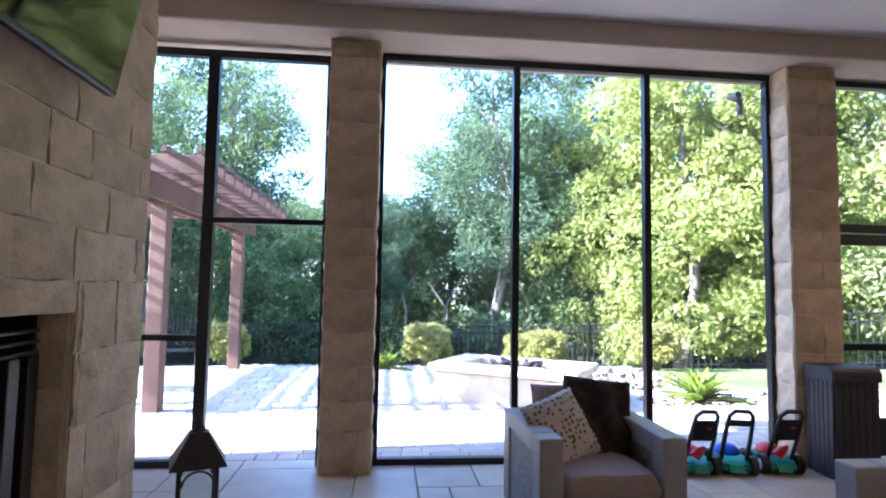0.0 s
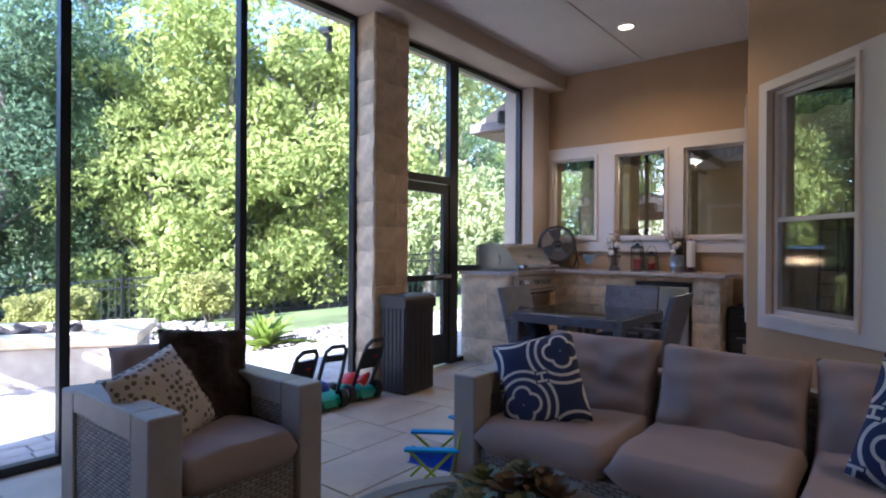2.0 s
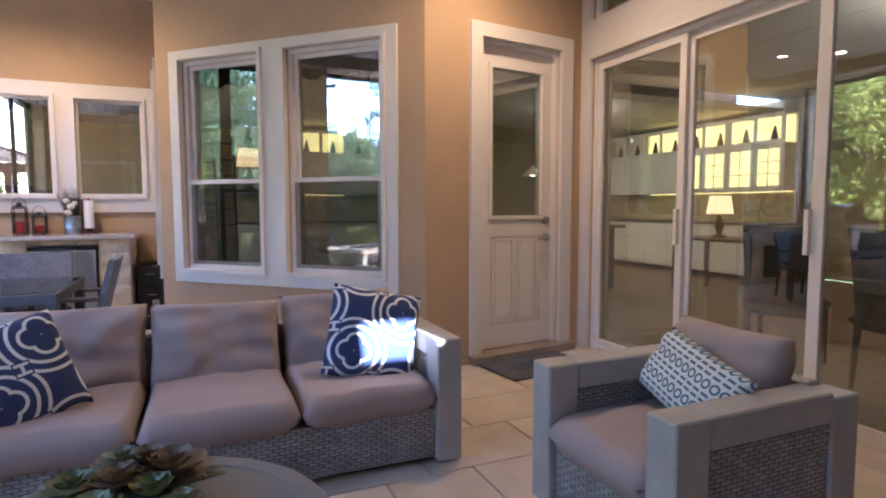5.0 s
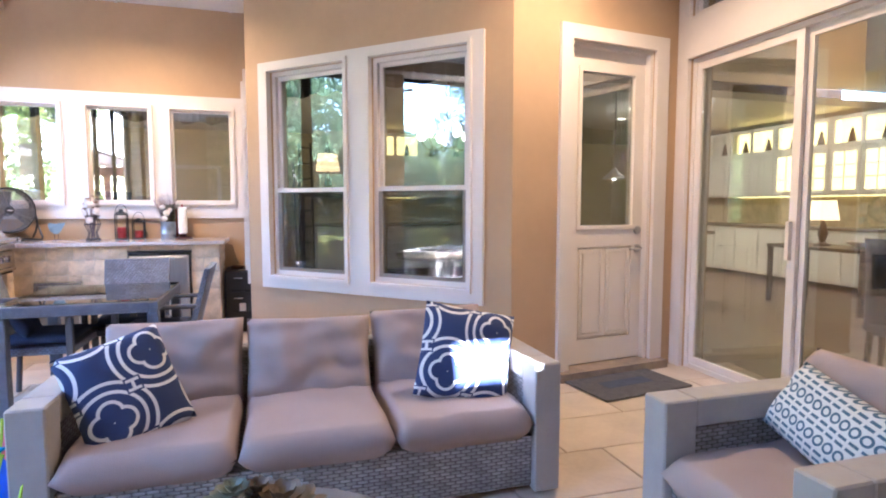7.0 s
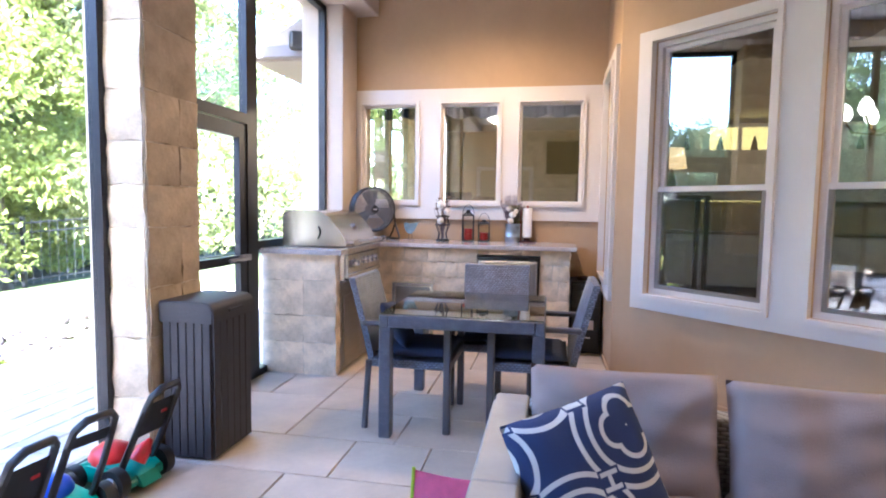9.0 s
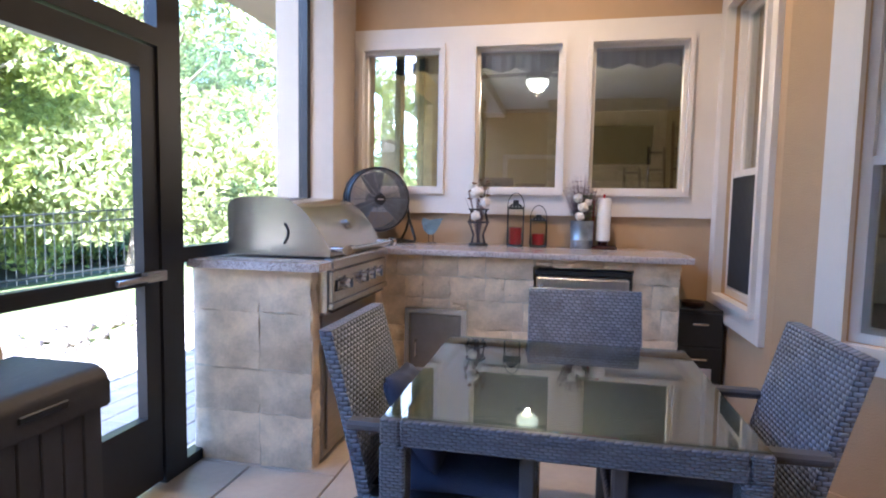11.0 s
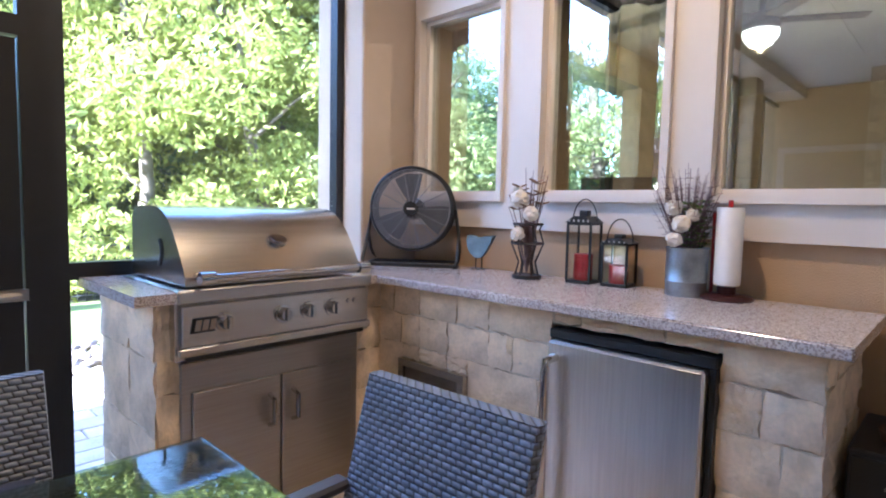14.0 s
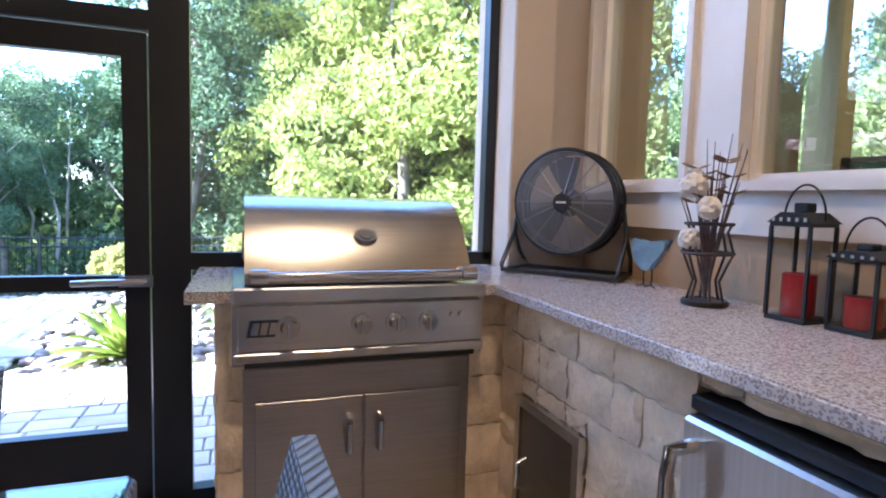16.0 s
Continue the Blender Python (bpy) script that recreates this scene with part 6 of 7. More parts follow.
# ---- file cabinet, mat, lantern, screen on the chimney ----
fc = thing("file_cabinet", pose(5.60, 1.56, 0), "small black steel drawer cabinet beside the counter", "cabinet")
boxpart("body", (0.0, 0.0, 0.0, 0.37, 0.255, 0.62), BLACK, fc, 0.006)
for z in (0.02, 0.22, 0.42):
    dr = boxpart("drawer", (-0.012, 0.012, z, 0.0, 0.243, z + 0.185), BLACK, fc, 0.003)
    boxpart("handle", (-0.024, 0.085, z + 0.115, -0.012, 0.17, z + 0.127), CHROME, dr, 0.002)
boxpart("label_card", (-0.015, 0.06, 0.21, -0.0125, 0.12, 0.29), WHITE, fc, 0.0)
bm = B()
lathe(bm, [(0.05, 0.0), (0.06, 0.004), (0.065, 0.03), (0.055, 0.03), (0.05, 0.008), (0.005, 0.008)], 20)
tagged(part("ash_dish", bm, mat("brown_dish", (0.10, 0.05, 0.03), 0.5, var=0.2, scale=20), m=pose(5.74, 1.70, 0.62), smooth=40), "small brown dish on the drawer cabinet", "dish")

bm = B()
box(bm, -0.24, -0.38, 0.0, 0.24, 0.38, 0.014, 0.005)
dm = tagged(part("doormat", bm, mat("mat_grey", (0.10, 0.095, 0.10), 0.95, var=0.2, scale=30, bump=0.6, bscale=150), m=pose(3.07, -1.03, 0.002, 0, 0, 8)), "dark grey doormat in front of the door", "doormat")
boxpart("mat_pattern", (-0.06, -0.20, 0.012, 0.06, 0.20, 0.0155), mat("mat_blue", (0.06, 0.075, 0.12), 0.95, var=0.2, scale=30), dm, 0.0)

fl = thing("floor_lantern", pose(-1.02, 2.98, 0, 0, 0, 20), "dark metal floor lantern with a pointed roof", "lantern")
q = 0.10
AGED = mat("aged_iron", (0.05, 0.042, 0.036), 0.6, metal=0.4, var=0.3, scale=15)
boxpart("base", (-q, -q, 0.0, q, q, 0.03), AGED, fl, 0.006)
for sx in (-1, 1):
    for sy in (-1, 1):
        boxpart("post", (sx * (q - 0.012) - 0.01, sy * (q - 0.012) - 0.01, 0.03, sx * (q - 0.012) + 0.01, sy * (q - 0.012) + 0.01, 0.36), AGED, fl, 0.002)
bm = B()
for sx, sy in ((0, -1), (0, 1), (-1, 0), (1, 0)):
    pts = [(0.075 * math.cos(a), 0.27 + 0.07 * math.sin(a)) for a in [math.pi * i / 10 for i in range(11)]]
    path_tube(bm, [(u if sx == 0 else sx * (q - 0.012), u if sy == 0 else sy * (q - 0.012), z) for u, z in pts], 0.006, 5)
part("arch", bm, AGED, fl)
bm = B()
for r, z in ((0.135, 0.36),):
    v = [bm.verts.new(p) for p in ((-r, -r, z), (r, -r, z), (r, r, z), (-r, r, z))]
    v2 = [bm.verts.new(p) for p in ((-0.045, -0.045, 0.52), (0.045, -0.045, 0.52), (0.045, 0.045, 0.52), (-0.045, 0.045, 0.52))]
    bm.faces.new(v[::-1])
    bm.faces.new(v2)
    for i in range(4):
        bm.faces.new((v[i], v[(i + 1) % 4], v2[(i + 1) % 4], v2[i]))
part("roof", bm, AGED, fl, "pierced pyramid roof")
bm = B()
tube(bm, (0, 0, 0.52), (0, 0, 0.57), 0.035, 0.012, 8)
tube(bm, (0, 0, 0.57), (0, 0, 0.63), 0.012, 0.002, 8)
part("finial", bm, AGED, fl)
for sx, sy in ((0, -1), (-1, 0), (1, 0), (0, 1)):
    bm = B()
    box(bm, *( (-0.08, sy * 0.088 - 0.001, 0.03, 0.08, sy * 0.088 + 0.001, 0.35) if sx == 0 else (sx * 0.088 - 0.001, -0.08, 0.03, sx * 0.088 + 0.001, 0.08, 0.35)))
    part("pane", bm, GLASS_THIN, fl).visible_shadow = False

tv = thing("television", pose(-1.25, 1.50, 2.0), "black flat television tilted down on the chimney", "television")
boxpart("wall_bracket", (0.0, -0.2, 0.15, 0.10, 0.2, 0.55), BLACK, tv, 0.005)
bm = B()
box(bm, 0.0, -0.62, 0.0, 0.045, 0.62, 0.71, 0.008)
cab = part("casing", bm, BLACK, tv, m=pose(0.085, 0, 0.0, 0, 11, 0))
boxpart("screen", (0.045, -0.605, 0.02, 0.048, 0.605, 0.695), mat("tv_screen", (0.006, 0.006, 0.007), 0.06, var=0.05), cab, 0.0)

fi = thing("fireplace_insert", pose(-1.38, 1.65, OPEN[2]), "black metal firebox with screen bars", "fireplace")
FIRE = mat("firebox", (0.025, 0.022, 0.02), 0.85, var=0.3, scale=12)
bm = B()
box(bm, -0.62, -0.53, -0.02, -0.55, 0.53, 0.87)
box(bm, -0.55, -0.53, -0.02, 0.0, -0.50, 0.87)
box(bm, -0.55, 0.50, -0.02, 0.0, 0.53, 0.87)
box(bm, -0.55, -0.50, -0.02, 0.0, 0.50, 0.0)
box(bm, -0.55, -0.50, 0.85, 0.0, 0.50, 0.87)
part("firebox", bm, FIRE, fi)
FIREMETAL = mat("firebox_metal", (0.10, 0.10, 0.10), 0.35, metal=0.8, var=0.1)
for z in (0.06, 0.70, 0.74, 0.78):
    bm = B()
    tube(bm, (0.02, -0.5, z), (0.02, 0.5, z), 0.008, seg=8)
    part("rail", bm, FIREMETAL, fi, smooth=50)
for y in (-0.47, -0.36, 0.36, 0.47):
    boxpart("door_panel", (0.0, y - 0.03, 0.0, 0.03, y + 0.03, 0.69), FIREMETAL, fi, 0.003)

# conduit bracket at the top of the big screen
bm = B()
path_tube(bm, [(2.80, 4.18, 2.93), (2.80, 4.30, 2.95), (2.90, 4.32, 2.93), (2.90, 4.32, 2.80)], 0.028, 8)
tagged(part("gutter_elbow", bm, mat("gutter_grey", (0.20, 0.20, 0.20), 0.5, var=0.1), smooth=50), "grey gutter elbow under the eave", "gutter")
sp = thing("wall_speaker", pose(5.80, 4.36, 2.72, 0, 0, 30), "small dark floodlight on the corner pier", "floodlight")
boxpart("bracket", (-0.03, -0.06, 0.05, 0.03, 0.02, 0.09), BLACK, sp, 0.003)
boxpart("head", (-0.07, 0.0, 0.0, 0.07, 0.14, 0.16), BLACK, sp, 0.03, seg=2)

# ---- recessed lights ----
GLOW = mat("lamp_glow", (1.0, 0.82, 0.55), 0.5, var=0.0, emit=1.4)


def downlight(x, y, z, watts, label="round recessed ceiling light, lit"):
    dl = thing("recessed_light", pose(x, y, z), label, "ceiling light", "recessed lights")
    bm = B()
    path_tube(bm, [(0.075 * math.cos(a), 0.075 * math.sin(a), -0.006) for a in [2 * math.pi * i / 28 for i in range(28)]], 0.010, 6, True)
    part("ring", bm, WHITE, dl, smooth=60)
    bm = B()
    tube(bm, (0, 0, -0.004), (0, 0, 0.0), 0.062, seg=24)
    part("lens", bm, GLOW, dl, "warm lit lens")
    lamp("downlight", 'SPOT', (x, y, z - 0.03), watts, (1.0, 0.64, 0.30), 0.04, (x, y, z - 2))


downlight(4.94, 2.55, CEIL_Z, 10)
downlight(2.55, -0.55, CEIL_Z, 9)
downlight(8.2, -4.4, 2.748, 7, "small recessed kitchen ceiling light, lit")
downlight(5.2, -3.4, 2.978, 4, "small recessed kitchen ceiling light, lit")
downlight(3.9, -5.7, 2.978, 4, "small recessed kitchen ceiling light, lit")
CABW = mat("white_cabinet", (0.72, 0.70, 0.64), 0.4, var=0.04, scale=4)
# emissive colour in place of lamps inside the cases; also the strip lights
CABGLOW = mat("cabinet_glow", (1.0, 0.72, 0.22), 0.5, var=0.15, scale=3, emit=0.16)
SHADE = mat("lamp_shade", (1.0, 0.62, 0.26), 0.7, var=0.05, emit=0.14)
BULB = mat("bulb_glow", (1.0, 0.84, 0.56), 0.5, var=0.0, emit=0.7)
DARKW = mat("dark_walnut", (0.07, 0.042, 0.028), 0.45, var=0.25, scale=5, stretch=(1, 6, 1))
BRASS = mat("aged_brass", (0.30, 0.20, 0.09), 0.35, metal=1.0, var=0.1)


def wall_cabinet(x, y, rz, w, lit, label):
    """Base unit, splashback and a glazed, lit wall unit; front faces -y in its own space."""
    c = thing("kitchen_cabinet", pose(x, y, 0, 0, 0, rz), label, "cabinet", "kitchen cabinets indoors")
    boxpart("base_unit", (0, 0, 0.08, w, 0.6, 0.88), CABW, c, 0.004)
    boxpart("worktop", (-0.0, -0.03, 0.88, w, 0.62, 0.92), GRANITE_IN, c, 0.004)
    for i in range(2):
        boxpart("base_door", (w * i / 2 + 0.02, -0.018, 0.12, w * (i + 1) / 2 - 0.02, 0.0, 0.84), CABW, c, 0.004)
    boxpart("wall_unit", (0, 0.28, 1.42, w, 0.6, 2.15), CABW, c, 0.004)
    bm = B()
    bar_frame(bm, 0.0, w, 2.15, 2.62, 0.06, lambda u, z, n: Vector((u, 0.28 - n, z)), 0.02)
    box(bm, w / 2 - 0.03, 0.26, 2.21, w / 2 + 0.03, 0.28, 2.56)
    box(bm, 0, 0.55, 2.15, w, 0.6, 2.62)
    part("display_frame", bm, CABW, c)
    # back panel itself glows where the case is lit
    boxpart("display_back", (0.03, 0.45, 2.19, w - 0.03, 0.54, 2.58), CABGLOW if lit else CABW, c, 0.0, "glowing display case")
    for i in range(2):
        boxpart("wall_door", (w * i / 2 + 0.02, 0.262, 1.45, w * (i + 1) / 2 - 0.02, 0.28, 2.12), CABW, c, 0.004)
        bm = B()
        xx = w * (i + 0.5) / 2
        lathe(bm, [(0.05, 2.20), (0.055, 2.25), (0.03, 2.36), (0.015, 2.42), (0.004, 2.44)], 12, (xx, 0.38))
        part("vase", bm, DARKW, c)
    boxpart("splashback", (0, 0.58, 0.92, w, 0.6, 1.42), SPLASH, c, 0.0)
    if lit:
        boxpart("strip_light", (0.02, 0.5, 1.40, w - 0.02, 0.53, 1.418), CABGLOW, c, 0.0)
    return c


GRANITE_IN = mat("indoor_granite", (0.22, 0.17, 0.12), 0.3, var=0.4, scale=30)
SPLASH = mat("splash_tile", (0.55, 0.45, 0.25), 0.4, var=0.2, scale=12)
for i in range(1, 5):
    cb = wall_cabinet(5.4 + 1.0 * i, -6.65, 180, 1.0, i < 4, "white kitchen cabinets with lit glass cases" if i < 4 else "white kitchen cabinets with a dark display case")
    if i < 3:
        # lower tier with shelves: flat glowing panels stand in for light inside glazed cases
        for k in range(2):
            boxpart("lit_case", (0.5 * k + 0.07, 0.256, 1.50, 0.5 * k + 0.43, 0.261, 2.07), CABGLOW, cb, 0.0, "glowing panel in place of a lit glazed case")
            for z in (1.68, 1.87):
                boxpart("case_shelf", (0.5 * k + 0.07, 0.246, z, 0.5 * k + 0.43, 0.256, z + 0.015), CABW, cb, 0.0)
            boxpart("case_bar", (0.5 * k + 0.243, 0.246, 1.50, 0.5 * k + 0.257, 0.256, 2.07), CABW, cb, 0.0)
for i in range(4):
    wall_cabinet(10.0, 0.62 - 1.0 * i, -90, 1.0, i == 1, "white kitchen cabinets with a glowing top case" if i == 1 else "plain white kitchen cabinets along the far wall")


def pendant(x, y, z):
    p = thing("pendant_light", pose(x, y, z), "white metal pendant light over the kitchen", "pendant light")
    bm = B()
    lathe(bm, [(0.15, 0.0), (0.155, 0.01), (0.06, 0.09), (0.03, 0.14), (0.01, 0.15)], 24)
    part("shade", bm, WHITE, p, smooth=40)
    bm = B()
    tube(bm, (0, 0, 0.15), (0, 0, 2.97 - z), 0.006)
    part("cord", bm, BLACK, p)
    bm = B()
    lathe(bm, [(0.005, -0.02), (0.04, 0.0), (0.045, 0.02), (0.01, 0.03)], 14)
    part("bulb", bm, BULB, p)


pendant(6.4, -3.1, 1.62)
chd = thing("chandelier", pose(5.35, -0.42, 1.85), "brass chandelier with lit bulbs over the dining table", "chandelier")
bm = B()
path_tube(bm, [(0, 0, 0), (0, 0, 0.3), (0, 0, 1.13)], [0.03, 0.02, 0.008], 10)
part("stem", bm, BRASS, chd, smooth=50)
for k in range(6):
    a = 2 * math.pi * k / 6
    c, s = math.cos(a), math.sin(a)
    bm = B()
    path_tube(bm, [(0, 0, 0.06), (0.12 * c, 0.12 * s, -0.02), (0.24 * c, 0.24 * s, 0.0), (0.29 * c, 0.29 * s, 0.09)], 0.008, 6)
    arm_p = part("arm", bm, BRASS, chd, smooth=50)
    bm = B()
    lathe(bm, [(0.03, 0.09), (0.05, 0.13), (0.04, 0.18), (0.02, 0.21), (0.004, 0.22)], 12, (0.29 * c, 0.29 * s))
    part("bulb", bm, BULB, arm_p, "lit frosted bulb", smooth=50)
tbl = thing("indoor_table", pose(5.35, -0.42, 0), "dark wooden dining table inside the bay", "table")
bm = B()
lathe(bm, [(0.55, 0.72), (0.56, 0.74), (0.55, 0.755), (0.01, 0.755)], 32)
part("tabletop", bm, DARKW, tbl, smooth=40)
bm = B()
lathe(bm, [(0.25, 0.0), (0.2, 0.05), (0.07, 0.12), (0.06, 0.68), (0.2, 0.72)], 20)
part("pedestal", bm, DARKW, tbl, smooth=40)


def table_lamp(x, y, z, label):
    t = thing("table_lamp", pose(x, y, z), label, "lamp")
    bm = B()
    lathe(bm, [(0.09, 0.0), (0.09, 0.02), (0.03, 0.05), (0.06, 0.15), (0.03, 0.27), (0.012, 0.30), (0.012, 0.34)], 20)
    part("base", bm, DARKW, t, smooth=40)
    bm = B()
    lathe(bm, [(0.17, 0.32), (0.13, 0.56)], 24)
    part("shade", bm, SHADE, t, "glowing cream shade", smooth=60)


def console(x, y, w, d, h, label):
    c = thing("console_table", pose(x, y, 0), label, "table")
    boxpart("top", (-w / 2, -d / 2, h - 0.04, w / 2, d / 2, h), DARKW, c, 0.006)
    for sx in (-1, 1):
        for sy in (-1, 1):
            boxpart("leg", (sx * (w / 2 - 0.04) - 0.025, sy * (d / 2 - 0.04) - 0.025, 0, sx * (w / 2 - 0.04) + 0.025, sy * (d / 2 - 0.04) + 0.025, h - 0.04), DARKW, c, 0.003)


console(7.8, 0.6, 0.5, 0.8, 1.42, "tall dark side table holding a lamp")
table_lamp(7.8, 0.6, 1.42, "lit table lamp with a cream shade")
console(4.95, -5.25, 1.3, 0.7, 0.76, "dark wooden desk inside the sliding doors")
table_lamp(5.05, -5.2, 0.76, "lit table lamp on the desk")


def indoor_chair(x, y, rz):
    c = thing("upholstered_chair", pose(x, y, 0, 0, 0, rz), "dark upholstered dining chair inside the sliding doors", "chair", "chairs inside the sliding doors")
    bm = B()
    cushion(bm, 0.50, 0.50, 0.13, 0.2, 10, 10, (0, 0, 0.45), 0.006, 4)
    part("seat", bm, CHARCOAL, c, smooth=180)
    bm = B()
    cushion(bm, 0.50, 0.62, 0.11, 0.2, 10, 12, (0, 0, 0), 0.006, 6)
    moved(bm, pose(0, 0.23, 0.74, 80, 0, 0))
    part("backrest", bm, CHARCOAL, c, smooth=180)
    for sx in (-1, 1):
        for sy in (-1, 1):
            bm = B()
            tube(bm, (sx * 0.21, sy * 0.20, 0.42), (sx * 0.22, sy * 0.22, 0.0), 0.024, 0.015, 8)
            part("leg", bm, DARKW, c, smooth=40)


CHARCOAL = mat("charcoal_upholstery", (0.035, 0.036, 0.042), 0.9, var=0.15, scale=12, bump=0.3, bscale=180)
indoor_chair(2.35, -2.75, 25)
indoor_chair(1.55, -2.80, -10)
bwl = B()
lathe(bwl, [(0.05, 0.0), (0.06, 0.005), (0.15, 0.07), (0.155, 0.075), (0.14, 0.072), (0.05, 0.015), (0.005, 0.012)], 24)
tagged(part("serving_bowl", bwl, WHITE, m=pose(4.6, -5.25, 0.76), smooth=40), "shallow white bowl on the desk", "bowl")
isl = thing("kitchen_island", pose(6.4, -3.3, 0), "dark kitchen island with granite top", "kitchen island")
boxpart("body", (-0.45, -0.9, 0.0, 0.45, 0.9, 0.88), DARKW, isl, 0.01)
boxpart("worktop", (-0.55, -1.0, 0.88, 0.55, 1.0, 0.92), GRANITE_IN, isl, 0.006)
cf = thing("ceiling_fan", pose(8.1, 2.75, 2.75), "dark ceiling fan with a lit bowl lamp", "ceiling fan")
bm = B()
tube(bm, (0, 0, 0), (0, 0, -0.18), 0.02)
lathe(bm, [(0.10, -0.28), (0.12, -0.25), (0.10, -0.18), (0.03, -0.16)], 20)
part("motor", bm, DARKW, cf, smooth=40)
for k in range(5):
    boxpart("blade", (0.10, -0.06, -0.225, 0.62, 0.06, -0.215), DARKW, cf, 0.003, m=pose(0, 0, 0, 0, 0, 72 * k + 10))
bm = B()
lathe(bm, [(0.01, -0.40), (0.07, -0.385), (0.11, -0.33), (0.115, -0.29), (0.01, -0.285)], 24)
part("bowl", bm, BULB, cf, "lit glass bowl", smooth=50)
# study furniture behind the kitchen windows
console(6.75, 2.95, 0.5, 1.1, 0.95, "dark desk behind the window")
mo = thing("monitor", pose(6.72, 3.05, 0.95, 0, 0, 15), "dark monitor standing on the desk", "monitor")
boxpart("screen", (-0.02, -0.20, 0.16, 0.02, 0.20, 0.46), BLACK, mo, 0.006)
boxpart("stand", (-0.06, -0.08, 0.0, 0.06, 0.08, 0.17), BLACK, mo, 0.01)
bxs = boxpart("storage_box", (6.60, 2.60, 0.95, 6.80, 2.82, 1.36), DARKW, None, 0.008)
tagged(bxs, "brown storage box on the desk", "box")
for x, y, h in ((10.9, 1.42, 1.8), (10.9, 1.08, 2.12), (10.9, 0.74, 2.5)):
    la = thing("ladder_shelf", pose(x, y, 0), "dark wooden ladder leaning in the study", "ladder")
    bm = B()
    for yy in (-0.14, 0.14):
        path_tube(bm, [(0, yy, 0), (0.45, yy * 0.8, h)], 0.022, 6)
    part("rail", bm, DARKW, la)
    for k in range(8):
        bm = B()
        f = (k + 0.7) / 8.0
        tube(bm, (0.45 * f, -0.14 + 0.028 * f, h * f), (0.45 * f, 0.14 - 0.028 * f, h * f), 0.016, seg=6)
        part("rung", bm, DARKW, la)
pf = thing("picture_frame", pose(11.78, 2.9, 1.25), "large pale picture frame on the study wall", "picture")
bm = B()
bar_frame(bm, -0.55, 0.55, 0.0, 0.8, 0.07, lambda u, z, n: Vector((-n, u, z)), 0.04)
part("frame", bm, WHITE, pf)
boxpart("picture", (-0.012, -0.5, 0.05, -0.005, 0.5, 0.75), INW, pf, 0.0)
CURT = mat("valance_cloth", (0.05, 0.055, 0.05), 0.9, var=0.4, scale=20)


def valance(at, u0, u1, z0, z1, off):
    """Gathered strip of cloth with a wavy hem, hung inside a window."""
    bm = B()
    n = 32
    rings = []
    for i in range(n + 1):
        u = u0 + (u1 - u0) * i / n
        d = off + 0.014 * math.sin(i * 1.9)
        hem = z0 + 0.016 * math.sin(u * 26)
        rings.append([bm.verts.new(at(u, z, d + k)) for z, k in ((hem, 0), (hem, 0.004), (z1, 0.004), (z1, 0))])
    for p, q in zip(rings, rings[1:]):
        for k in range(4):
            bm.faces.new((p[k], p[(k + 1) % 4], q[(k + 1) % 4], q[k]))
    bm.faces.new(rings[0][::-1])
    bm.faces.new(rings[-1])
    tagged(part("valance", bm, CURT, smooth=60), "short dark gathered valance over the window", "curtain", "window valances")


for y0, y1 in PANES_K:
    valance(K_AT, 4.3 - y1 - 0.06, 4.3 - y0 + 0.06, 2.13, 2.4, -0.235)
for h in BAY_HOLES:
    valance(BAY_AT, h[0] - 0.05, h[1] + 0.05, 2.20, 2.46, -0.235)

lamp("fan_lamp", 'POINT', (8.1, 2.75, 2.325), 7, (1.0, 0.70, 0.36), 0.015)
lamp("chandelier_lamp", 'POINT', (5.35, -0.42, 2.2), 2, (1.0, 0.75, 0.45), 0.02)
# two added fill lights without fixtures, brightening the rooms behind the sliding doors
lamp("kitchen_lamp", 'POINT', (7.2, -4.4, 2.7), 9, (1.0, 0.80, 0.52), 0.06)
lamp("kitchen_lamp", 'POINT', (2.2, -4.6, 2.7), 3.5, (1.0, 0.80, 0.52), 0.06)

# ---- small pieces: tiles, stones, pavers ----
def flat_tile(name, w, d, t, material, gap=0.006, bev=0.004):
    bm = B()
    x, y = w / 2 - gap, d / 2 - gap
    lo = [bm.verts.new(v) for v in ((-x, -y, -t), (x, -y, -t), (x, y, -t), (-x, y, -t))]
    mid = [bm.verts.new(v) for v in ((-x, -y, -bev), (x, -y, -bev), (x, y, -bev), (-x, y, -bev))]
    hi = [bm.verts.new(v) for v in ((-x + bev, -y + bev, 0), (x - bev, -y + bev, 0), (x - bev, y - bev, 0), (-x + bev, y - bev, 0))]
    for A, C in ((lo, mid), (mid, hi)):
        for i in range(4):
            bm.faces.new((A[i], A[(i + 1) % 4], C[(i + 1) % 4], C[i]))
    bm.faces.new(hi)
    return mesh_of(name, bm, material)


